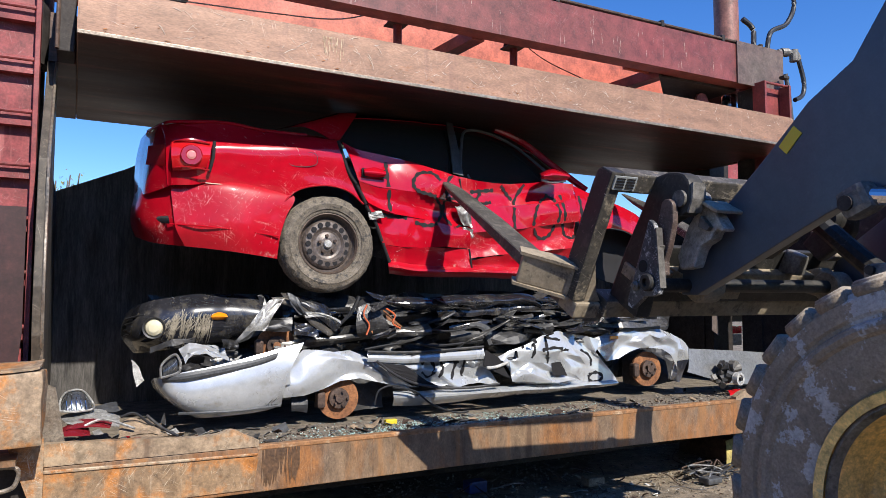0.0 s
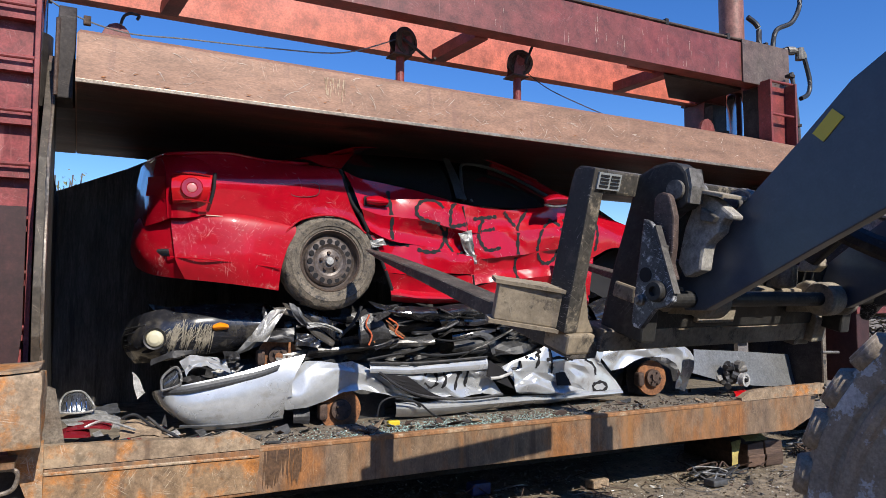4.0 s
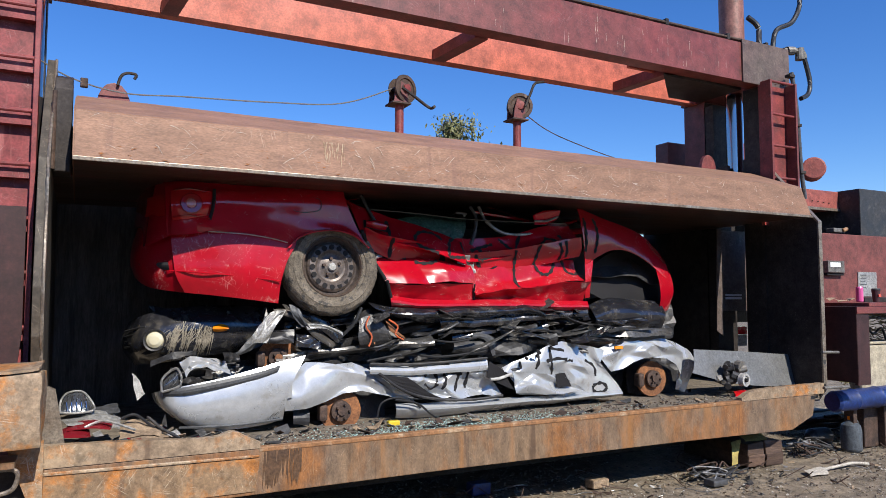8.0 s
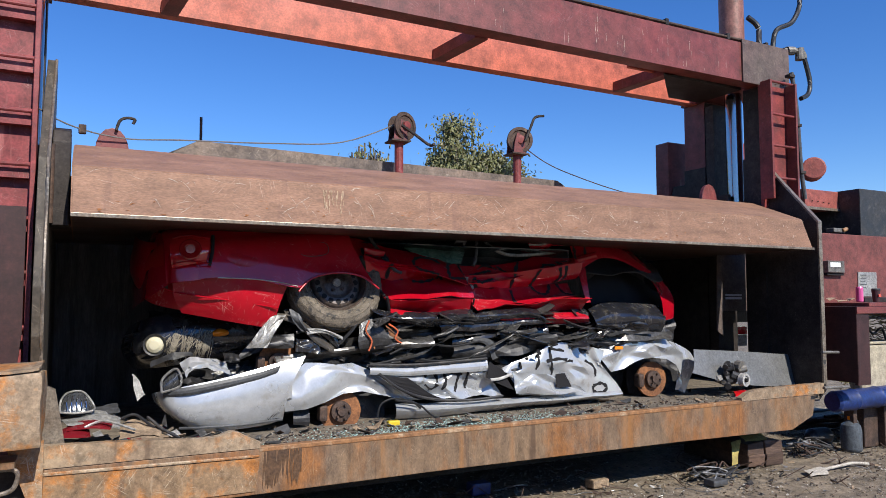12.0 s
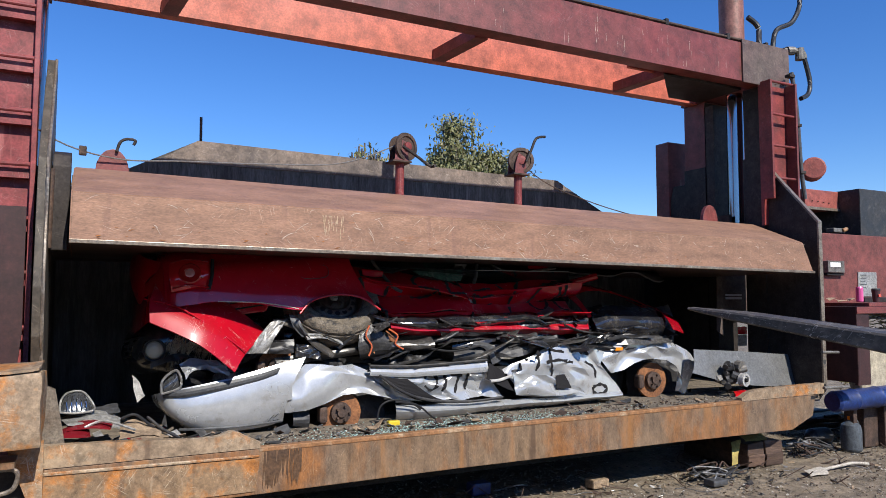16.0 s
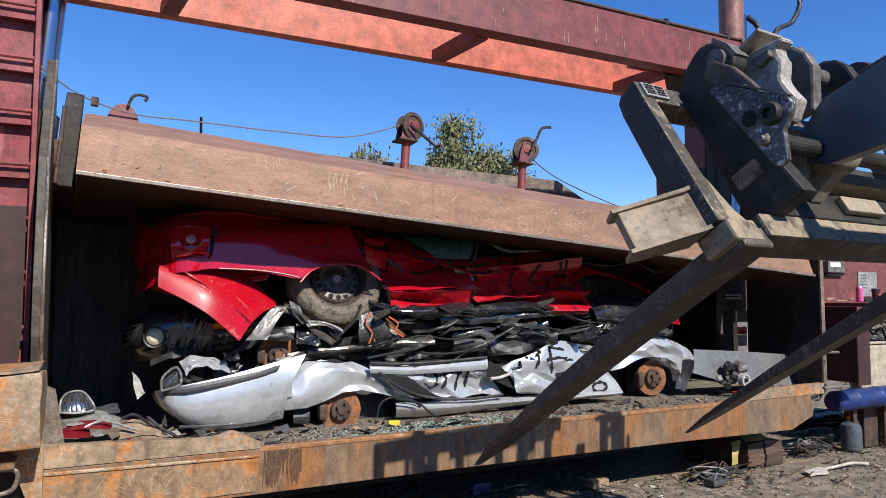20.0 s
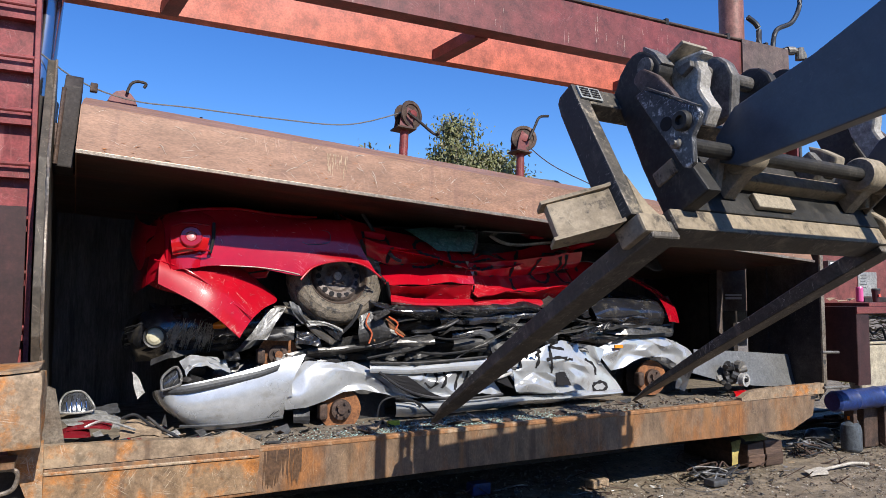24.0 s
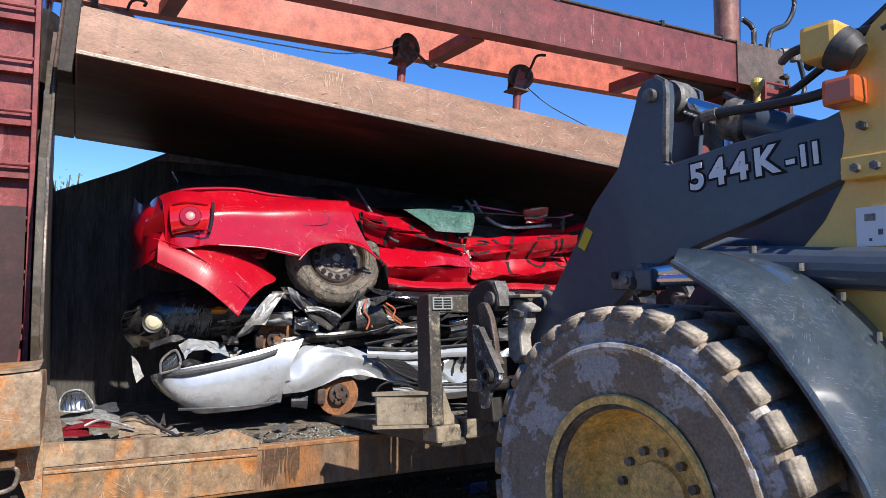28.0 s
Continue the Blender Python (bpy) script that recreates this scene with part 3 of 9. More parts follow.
def marks(n, xs, zs, y, long, wide, seed, slope=(-90, 90), curl=0.5, hang=False):
    """Thin scrapes on an upright face: tapered ribbons at depth y, in one mesh."""
    rnd = random.Random(seed)
    bm = bmesh.new()
    for k in range(n):
        d = y - (k % 30) * 0.00005
        x, z = rnd.uniform(*xs), zs[1] if hang else rnd.uniform(*zs)
        a, l_, w = radians(rnd.uniform(*slope)), rnd.uniform(*long), rnd.uniform(*wide)
        bend = rnd.uniform(-curl, curl)
        row = []
        for i in range(6):
            t = i / 5
            wd = w * (0.25 + math.sin(math.pi * t)) * rnd.uniform(0.6, 1.2)
            nx, nz = -math.sin(a), math.cos(a)
            cz = min(max(z, zs[0]), zs[1])
            row.append((bm.verts.new((x + nx * wd, d, cz + nz * wd)), bm.verts.new((x - nx * wd, d, cz - nz * wd))))
            x, z = x + math.cos(a) * l_ / 5, z + math.sin(a) * l_ / 5
            a += bend / 5
        for p, q in zip(row, row[1:]):
            bm.faces.new((p[0], q[0], q[1], p[1]))
    return bm

# ---- ground ----
def rise(y):
    """The yard climbs a little towards the loader's side, fitted to the camera's view."""
    u = min(1.0, max(0.0, (2.0 - y) / 0.9))
    return u * u * (3 - 2 * u)


def build_ground():
    bm = bmesh.new()
    n = 90
    def step(k):
        t = (k / n) * 2 - 1
        return math.copysign(abs(t) ** 3.2 * 600 + abs(t) * 9, t)
    grid = []
    for i in range(n + 1):
        row = []
        for j in range(n + 1):
            x, y = 3 + step(i), 4 + step(j)
            near = max(0.0, 1 - math.hypot(x - 3, y - 4) / 14)
            z = (0.035 * noise.noise(Vector((x * 0.9, y * 0.9, 0))) + 0.02 * noise.noise(Vector((x * 3.1, y * 3.1, 5)))) * near - 0.01 + 0.148 * rise(y)
            row.append(bm.verts.new((x, y, z)))
        grid.append(row)
    for i in range(n):
        for j in range(n):
            bm.faces.new((grid[i][j], grid[i + 1][j], grid[i + 1][j + 1], grid[i][j + 1]))
    g = part("ground", bm, M["dirt"], smooth=True)
    tagged(g, "bare brown scrapyard dirt with gravel and litter", "ground", kind="structure")


build_ground()


def build_backdrop():
    """Unseen dark trees and scrap added behind the viewer, closing the yard, cutting skylight."""
    bm = bmesh.new()
    rows = []
    for k in range(91):
        a = radians(135 + 110 * k / 90)
        r = 17 + 2.0 * noise.noise(Vector((k * 0.31, 2, 0)))
        h = 4.0 + 1.6 * noise.noise(Vector((k * 0.17, 7, 0))) + 0.7 * noise.noise(Vector((k * 0.9, 3, 0)))
        d = Vector((math.sin(radians(27.3) + a), math.cos(radians(27.3) + a), 0))
        rows.append([bm.verts.new(Vector((2.5, 3.0, z)) + d * (r + o)) for z, o in ((-0.3, -1.5), (h * 0.45, 0.0), (h, 0.6), (h * 0.8, 3.0), (-0.3, 4.0))])
    for p, q in zip(rows, rows[1:]):
        for j in range(4):
            bm.faces.new((p[j], q[j], q[j + 1], p[j + 1]))
    tagged(part("backdrop", bm, M["far_dark"], smooth=True), "unseen dark line of trees and scrap added to cut skylight", "backdrop", kind="structure")


build_backdrop()

# ---- the crusher's fixed frame ----
F, BACK = 4.144, 6.40          # front plane and back wall
DECK = 0.63
crusher = thing("car_crusher", "weathered red mobile car crusher with rusty bed and towers", "car crusher", (0, F, 0))


def fixed(name, bm, material, label="", smooth=False, under=None):
    """A part of the crusher, drawn in world metres."""
    bm.transform(Matrix.Translation((0, -F, 0)))
    return part(name, bm, material, under or crusher, label, smooth)


# bed: deck plate, front channel, raised worn lips at both ends
fixed("deck_plate", box(-0.2, 6.0, F + 0.05, BACK, 0.56, DECK), M["deck"], "deck strewn with dirt and crushed glass")
fixed("front_channel", prism([(-0.13, 0.37), (2.2, 0.378), (4.203, 0.366), (5.555, 0.347), (5.832, 0.447), (5.877, 0.632), (-0.13, 0.632)], "y", F, F + 0.06, 0.006), M["bed_rust"], "rust-streaked front channel of the bed")
fixed("channel_edge", prism([(0.95, 0.612), (4.95, 0.612), (4.95, 0.640), (0.95, 0.640)], "y", F - 0.005, F + 0.05, 0.006), M["edge_rust"], "orange rusty top edge")
def ragged(pts, depth, seed):
    """A worn lip whose top edge is uneven; pts run along its top."""
    top = along([(x, 0, z) for x, z in pts], 34)
    poly = [(p.x, p.z + 0.006 * noise.noise(Vector((p.x * 11, seed, 0))) + 0.004 * noise.noise(Vector((p.x * 37, seed, 3)))) for p in top]
    return prism(poly + [(pts[-1][0], 0.634), (pts[0][0], 0.634)], "y", F - 0.006, F + depth, 0.0)


fixed("bed_lip", ragged([(-0.13, 0.748), (0.3, 0.735), (0.66, 0.715), (0.80, 0.742), (0.88, 0.705), (0.955, 0.668)], 0.05, 2.0), M["lip_rust"], "worn raised lip")
fixed("bed_lip", ragged([(4.925, 0.660), (5.05, 0.708), (5.3, 0.722), (5.989, 0.727)], 0.05, 5.0), M["lip_rust"], "worn raised lip")
fixed("wear_plate", prism([(-0.13, 0.395), (0.93, 0.395), (0.955, 0.58), (-0.13, 0.60)], "y", F - 0.008, F - 0.001, 0.002), M["wear_rust"], "scoured plate over the channel end")
fixed("lip_flange", prism([(-0.14, 0.60), (0.95, 0.585), (0.95, 0.60), (-0.14, 0.618)], "y", F - 0.017, F - 0.002, 0.005), M["flange_rust"], "worn cream flange edge")
for x in (0.6, 2.2, 3.8, 5.3):
    fixed("cross_member", box(x - 0.07, x + 0.07, F + 0.25, BACK, 0.36, 0.56), M["dark_steel"])
for y in (F + 0.9, BACK - 0.4):
    fixed("chassis_beam", box(-2.2, 5.3 if y < 5.2 else 7.9, y - 0.08, y + 0.08, 0.12, 0.36), M["dark_steel"])
fixed("rear_skirt", box(-0.2, 6.0, BACK + 0.02, BACK + 0.06, 0.02, 0.56), M["dark_steel"])

# rust runs down the front channel, scrapes along the lips
fixed("rust_run", marks(46, (0.965, 1.20), (0.40, 0.628), F - 0.003, (0.06, 0.24), (0.001, 0.011), 1, (-96, -86), 0.08, True), M["run_dark"], "dark oily rust runs")["kind"] = "stuff"
# back wall with sloping shoulders, its sunlit top painted as a paler scraped band
WALL = [(-0.25, 0.56), (6.25, 0.56), (6.25, 2.02), (5.5, 2.425), (4.734, 2.80), (0.888, 2.86), (0.331, 2.566), (-0.25, 2.314)]
fixed("back_wall", prism(WALL, "y", BACK, BACK + 0.05), M["wall_steel"], "scraped dark steel back wall")
fixed("wall_capping", prism([(0.56, 2.66), (4.98, 2.665), (4.734, 2.80), (0.888, 2.86)], "y", BACK - 0.012, BACK - 0.002), M["wall_top"], "pale band painted along the sunlit top")
fixed("wall_pin", cyl((0.917, BACK + 0.03, 2.82), (0.915, BACK + 0.03, 3.08), 0.012, 8), M["dark_rust"])

# end plates (inner faces edge-on to the bed) with sloping gussets
GUS = [(F, 0.66), (F, 2.19), (4.77, 2.90), (4.95, 2.90), (4.95, 0.56), (F + 0.07, 0.56)]
fixed("end_plate", prism(GUS, "x", 6.0, 6.035, 0.006), M["dark_steel"], "dark greasy end plate with a sloping shoulder")
# Edge strip painted brighter than the plate, as the sun catches it.
fixed("plate_edge", prism([(F - 0.004, 0.72), (F - 0.004, 2.19), (4.766, 2.905), (4.772, 2.89), (F + 0.012, 2.18), (F + 0.012, 0.72)], "x", 5.994, 6.041), M["edge_steel"], "worn bright edge")
fixed("end_plate", prism([(5.32, 0.56), (BACK, 0.56), (BACK, 2.3), (6.05, 2.3), (5.9, 2.75), (5.32, 2.75)], "x", 6.0, 6.035, 0.006), M["dark_steel"], "dark greasy end plate")
fixed("light_plate", box(5.982, 6.393, 5.25, 5.27, 1.353, 2.2), M["panel_brown"], "brown grey plate in the end opening")
fixed("light_strip", prism([(5.787, 1.157), (5.877, 1.104), (5.877, 2.2), (5.819, 2.2)], "y", 5.14, 5.15), M["panel_brown"])
for z0, z1 in ((1.510, 1.528), (1.474, 1.498)):
    fixed("light_slot", box(6.037, 6.275, 5.235, 5.246, z0, z1), M["label_white"])
fixed("red_bit", box(6.567, 6.778, 5.6, 5.62, 1.080, 1.163), M["car_red"])
fixed("pale_bit", box(6.535, 6.773, 5.6, 5.62, 0.947, 1.074), M["primer"])
edge = bmesh.new()
prof = [(4.77, 2.92), (4.45, 2.55), (F + 0.02, 2.22), (F - 0.02, 1.9), (F - 0.06, 1.55), (F - 0.04, 1.3), (F + 0.02, 1.16), (F + 0.03, 0.6), (4.95, 0.6), (4.95, 2.92)]
fixed("end_plate", prism(prof, "x", -0.205, -0.155, 0.004), M["plate_side"], "end plate with a buckled worn front edge")
# Worn front edge, also painted brighter for the sunlight on it.
fixed("plate_edge", tube([(-0.158, y - 0.004, z) for y, z in prof[:8]], 0.009, 6, 6), M["edge_steel"], "worn bright edge", True)

# Near-black facings laid over the maroon columns.
for y0, y1, z1 in ((4.705, 4.915, 3.6), (5.425, 5.72, 2.9)):
    fixed("grease_plate", box(5.988, 5.998, y0, y1, 0.31, z1), M["dark_steel"], "near-black facing on the tower column")
fixed("grease_plate", box(5.988, 6.40, 5.408, 5.419, 0.31, 3.6), M["dark_steel"], "near-black facing on the tower column")
# Seen only edge-on; added to keep sky light out of the bed.
fixed("end_wall", prism([(4.952, 0.60), (BACK - 0.002, 0.60), (BACK - 0.002, 2.28), (4.952, 2.28)], "x", -0.20, -0.165), M["wall_steel"], "dark scraped end wall")
# towers: paired channel columns round each cylinder
for s, x0, x1 in ((1, 6.0, 6.40), (-1, -0.66, -0.255)):
    red = M["red_paint"] if s > 0 else M["faded_red"]
    fixed("column", box(x0, x1, 4.70, 4.92, 0.30, 3.62, 0.008), red if s < 0 else M["maroon"], "weathered red tower column")
    fixed("column", box(x0, x1, 5.42, 5.72, 0.30, 3.62, 0.008), M["maroon"], "weathered red tower column")
    if s < 0:
        fixed("tower_web", box(x0 + 0.26, x0 + 0.30, 4.92, 5.42, 0.30, 3.60), M["dark_steel"])
    fixed("guide_rail", box(x0 - 0.012 if s > 0 else x1 - 0.02, x0 + 0.03 if s > 0 else x1 + 0.012, 5.30, 5.42, 0.64, 3.55), M["dark_steel"], "black greased guide rail")
    fixed("top_cap", box(x0 - 0.02, x1 + 0.02, 4.68, 5.74, 3.622, 3.66), M["maroon"])
    fixed("cylinder_barrel", cyl((x0 + 0.07 if s > 0 else x1 - 0.07, 5.10, 3.63), (x0 + 0.07 if s > 0 else x1 - 0.07, 5.10, 6.6), 0.125, 28), M["orange_paint"] if s < 0 else M["barrel"], "brown hydraulic cylinder barrel", smooth=True)
    fixed("tower_box", box(x0 - 0.02, x0 + 0.38, 5.95, 6.15, 2.4, 3.28, 0.008), M["maroon"])
    # ladder on the front of the column
    lx0, lx1 = (x0 - 0.06, x1 - 0.10) if s > 0 else (x0 + 0.02, x1 + 0.005)
    lad = fixed("ladder_back", box(lx0, lx1, 4.66, 4.695, 0.9 if s < 0 else 2.2, 3.60), red, "dull red ladder backing")
    fixed("ladder_rail", box(lx0 - 0.015, lx0 + 0.012, 4.54, 4.66, 0.9 if s < 0 else 2.45, 3.62 if s > 0 else 3.60, 0.004), red)
    fixed("ladder_rail", box(lx1 - 0.012, lx1 + 0.015, 4.54, 4.66, 0.9 if s < 0 else 2.45, 3.62 if s > 0 else 3.60, 0.004), M["maroon"] if s > 0 else red)
    for k in range(6 if s > 0 else 11):
        z = (2.659, 2.978, 3.289, 3.614, 9, 9)[k] if s > 0 else (0.72 + 0.305 * k)
        if 0.95 < z < 3.62:
            fixed("rung", cyl((lx0, 4.57, z), (lx1, 4.57, z), 0.013, 10), red, smooth=True)
            if s < 0:
                fixed("step_plate", box(lx0, lx1, 4.60, 4.66, z - 0.075, z - 0.02), red)

# twin cross beams over the press
def i_beam(y, z0, z1, x0, x1, depth, side):
    """Channel section: web with two flanges pointing to side."""
    w, t = 0.02, 0.022
    c = [(0, z0), (depth, z0), (depth, z0 + t), (w, z0 + t), (w, z1 - t), (depth, z1 - t), (depth, z1), (0, z1)]
    return prism([(y + side * a, z) for a, z in c], "x", x0, x1)


fixed("cross_beam", i_beam(4.70, 3.615, 4.00, -0.62, 6.375, 0.16, 1), M["maroon"], "scratched maroon channel beam")
# Beam end in a greyer brown than the rest of the beam.
fixed("beam_end_plate", box(5.72, 6.40, 4.68, 4.697, 3.60, 4.03, 0.004), M["beam_end_brown"], "grey brown plate on the beam end")
fixed("cross_beam", i_beam(5.53, 3.615, 3.93, -0.62, 6.2, 0.12, 1), M["orange_paint"], "bright orange-red channel beam")
for x in (0.60, 2.86, 4.93):
    fixed("brace", prism([(x - 0.06, 4.862), (x + 0.06, 4.862), (x + 0.0, 5.526), (x - 0.12, 5.526)], "z", 3.60, 3.70, 0.004), M["maroon"], "dark red brace between the beams")
    fixed("brace_web", prism([(x - 0.05, 3.702), (x + 0.05, 3.702), (x + 0.05, 3.9), (x - 0.05, 3.86)], "y", 4.87, 4.90), M["red_paint"])
fixed("corner_brace", prism([(4.85, 4.862), (5.9, 4.862), (5.9, 5.40), (5.45, 5.40)], "z", 3.59, 3.64), M["dark_steel"])
fixed("corner_web", box(4.55, 5.75, 5.0, 5.03, 3.66, 3.86), M["orange_paint"])

fixed("scrape_mark", marks(55, (0.3, 5.6), (3.64, 3.97), 4.6985, (0.03, 0.14), (0.0005, 0.0018), 21, (-96, -84), 0.1), M["scrape"], "bare scrapes")["kind"] = "stuff"
# oil pipes, clamps, hoses along the front beam
for k, (y, z) in enumerate(((4.715, 4.03), (4.75, 4.033))):
    fixed("oil_pipe", tube([(-0.5, y, z), (2, y, z), (4.5, y, z), (6.45, y, z)], 0.014, 8, 4), M["dark_rust"], "rusty oil pipe", True)
for x in (0.9, 2.4, 3.55, 4.75, 5.55, 6.1):
    fixed("pipe_clamp", box(x - 0.018, x + 0.018, 4.695, 4.79, 4.0, 4.062, 0.004), M["dark_steel"])
fixed("pipe_elbow", tube([(6.40, 4.74, 4.04), (6.62, 4.70, 4.05), (6.66, 4.69, 3.98)], 0.03, 10), M["cast"], "grey pipe fittings", True)
fixed("fitting", cyl((6.44, 4.73, 4.04), (6.52, 4.71, 4.045), 0.045, 12), M["cast"])
fixed("fitting", cyl((6.60, 4.70, 4.08), (6.60, 4.70, 3.96), 0.045, 12), M["cast"])
fixed("hose", tube([(6.66, 4.69, 3.98), (6.72, 4.68, 3.75), (6.66, 4.66, 3.6), (6.50, 4.63, 3.52)], 0.024, 10), M["rubber"], "black hydraulic hose", True)
fixed("riser_pipe", tube([(6.321, 4.600, 3.757), (6.362, 4.600, 3.548), (6.397, 4.600, 3.234), (6.424, 4.600, 2.776), (6.469, 4.600, 2.481)], 0.021, 10), M["grey_plastic"], "grey riser pipe", True)
for q in ((6.388, 4.600, 3.221), (6.431, 4.600, 2.747), (6.310, 4.600, 3.715)):
    fixed("pipe_clamp", box(q[0] - 0.05, q[0] + 0.03, q[1] - 0.03, q[1] + 0.03, q[2] - 0.015, q[2] + 0.015, 0.004), M["dark_steel"])
fixed("riser_pipe", tube([(6.399, 4.640, 3.214), (6.421, 4.640, 2.984), (6.442, 4.640, 2.726)], 0.017, 8), M["cast"], "bright bent pipe", True)
fixed("hose", tube([(6.20, 5.0, 4.45), (6.32, 4.97, 4.35), (6.25, 4.9, 4.1), (6.35, 4.85, 4.05)], 0.028, 10), M["rubber"], "black hydraulic hose", True)
fixed("hose", tube([(6.38, 4.85, 4.08), (6.45, 4.85, 4.3), (6.72, 4.85, 4.45), (6.85, 4.86, 4.75), (6.6, 4.9, 5.1)], 0.026, 10), M["rubber"], "black hydraulic hose", True)
fixed("filter_can", lathe([(0.0, -0.02), (0.09, -0.01), (0.115, 0.0), (0.115, 0.16), (0.10, 0.17), (0, 0.17)], (6.762, 4.720, 2.811), (-0.75, -0.66, 0), 28), M["oxide_faded"], "faded red oil filter can")

# low box and step at the outer left corner
cb = box(-0.75, -0.135, F - 0.30, F + 0.03, 0.79, 1.14, 0.012)
bmesh.ops.subdivide_edges(cb, edges=cb.edges[:], cuts=7, use_grid_fill=True)
for v in cb.verts:
    v.co += 0.020 * noise.noise_vector(v.co * 4.0) + 0.007 * noise.noise_vector(v.co * 13.0)
fixed("corner_box", cb, M["lip_rust"], "dented rusty corner box", True)
fixed("corner_box_top", sheet([[(-0.75, F - 0.30, 1.165), (-0.40, F - 0.31, 1.15), (-0.15, F - 0.29, 1.175)], [(-0.75, F + 0.04, 1.175), (-0.40, F + 0.04, 1.16), (-0.14, F + 0.04, 1.18)]], 14, 8, 0, 0.012, 6, 1, 0.012, 77, towards=(0, 0, 1)), M["lip_rust"], "buckled top plate", True)
fixed("corner_skirt", prism([(-0.30, 0.785), (-0.13, 0.785), (-0.13, 0.42), (-0.18, 0.45)], "y", F - 0.05, F - 0.02), M["lip_rust"])
fixed("step_plate", box(-0.75, -0.24, F - 0.25, F - 0.02, 0.70, 0.725), M["bed_rust"])
fixed("grab_handle", tube([(-0.42, F - 0.22, 0.69), (-0.245, F - 0.22, 0.69), (-0.235, F - 0.22, 0.62), (-0.28, F - 0.22, 0.585), (-0.42, F - 0.22, 0.58)], 0.011, 8), M["edge_steel"], "bare steel grab handle", True)
fixed("corner_leg", box(-0.75, -0.20, F + 0.05, F + 0.3, 0.02, 0.70), M["dark_steel"])
fixed("corner_panel", prism([(-0.74, 0.98), (-0.30, 0.98), (-0.27, 1.3), (-0.27, 2.0), (-0.74, 2.0)], "y", 4.52, 4.535), M["shaded_maroon"])
fixed("corner_flap", prism([(-0.15, 0.63), (-0.02, 0.63), (-0.09, 1.02), (-0.145, 1.05)], "y", F + 0.09, F + 0.10), M["edge_steel"], "bent steel flap")

# red engine and control end beyond the right tower
A_, C_ = (7.029, 5.000, 2.684), (7.943, 5.0, 2.478)
hz = fixed("engine_housing", box(A_[0], C_[0], 5.0, 6.3, C_[2], A_[2], 0.008), M["oxide_faded"], "faded red engine housing")
fixed("housing_lip", box(A_[0], C_[0], 4.985, 4.998, C_[2] - 0.02, C_[2] + 0.012, 0.003), M["edge_steel"])
for k in range(4):
    q = Vector((7.142, 4.998, 2.554)) + Vector((0.095 * k, 0, -0.003 * k))
    fixed("housing_bolt", cyl(q, q - Vector((0, 0.012, 0)), 0.006, 8), M["dark_steel"], under=hz)
fixed("housing_post", box(C_[0] - 0.02, C_[0] + 0.015, 4.98, 5.05, 2.03, C_[2] - 0.02, 0.003), M["oxide_faded"])
fixed("engine_bay", box(6.7, 10.4, 5.9, 6.2, 1.2, 2.4), M["dark_steel"])
fixed("bay_floor", box(6.7, 8.3, 4.67, 5.9, 1.97, 1.998), M["dark_steel"])
# Plate standing for the sunlit red housing behind the tower.
fixed("tower_brace", box(*[f(7.510, 8.101) for f in (min, max)], 6.6, 6.64, 2.0, 3.593), M["faded_red"], "sunlit red plate behind the tower")
A_ = (6.807, 4.620, 2.154)
SH = 1.445
fixed("control_panel", box(A_[0] - 0.25, 9.2, 4.62, 4.66, SH - 0.03, A_[2], 0.006), M["oxide_red"], "faded red steel control panel")
fixed("work_shelf", box(A_[0] - 0.25, 9.2, 4.05, 4.618, SH - 0.035, SH - 0.002, 0.004), M["maroon"], "dusty red shelf")
fixed("shelf_rail", box(7.350, 9.2, 4.585, 4.617, SH, SH + 0.05, 0.003), M["dark_steel"])
S_ = (6.366, 4.060, 1.422)
fixed("shelf_skirt", box(A_[0] - 0.25, S_[0], 4.06, 4.09, 0.689, SH - 0.037), M["shaded_maroon"], "maroon skirt with its shade painted in")
fixed("cross_bar", tube([(5.826, 4.030, 0.705), (6.173, 4.030, 0.695)], 0.013, 8), M["cast"], "bare steel rod", True)
fixed("shelf_leg", prism([(S_[0] + 0.002, 0.71), (S_[0] + 0.03, 0.71), (S_[0] + 0.05, SH - 0.16), (S_[0] + 0.16, SH - 0.037), (S_[0] + 0.002, SH - 0.037)], "y", 4.055, 4.58, 0.004), M["shaded_maroon"])
fixed("shelf_lip", box(S_[0], 9.2, 4.045, 4.062, SH - 0.10, SH - 0.037, 0.004), M["maroon"])
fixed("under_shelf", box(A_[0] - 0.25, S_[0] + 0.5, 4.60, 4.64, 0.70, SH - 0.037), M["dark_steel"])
fixed("hose", tube([(7.239, 4.500, 1.209), (7.328, 4.500, 1.120), (7.477, 4.500, 1.175), (7.547, 4.500, 1.056)], 0.012, 8), M["rubber"], "black hydraulic hose", True)
fixed("cross_bar", tube([(5.821, 4.030, 1.015), (6.048, 4.030, 1.007)], 0.013, 8), M["cast"], "bare steel rod", True)
fixed("side_tank", box(7.601, 10.4, 4.75, 5.4, 2.0, 2.690, 0.01), M["plastic"], "black side tank")
eb = fixed("engine_block", box(7.121, 7.313, 4.74, 4.84, 2.186, 2.234, 0.012), M["cast"], "dirty engine fitting")
fixed("engine_cap", cyl((7.260, 4.740, 2.207), (7.329, 4.740, 2.228), 0.022, 12), M["lip_rust"], under=eb)

# ---- the moving press platen ----
platen = thing("press_platen", "heavy brown rusty press platen with chamfered front", "press plate", (2.9, 5.1, 2.3))
PB = 2.225      # underside with the platen half way down


def moving(name, bm, material, label="", smooth=False, under=None):
    bm.transform(Matrix.Translation((-2.9, -5.1, -2.3)))
    return part(name, bm, material, under or platen, label, smooth)


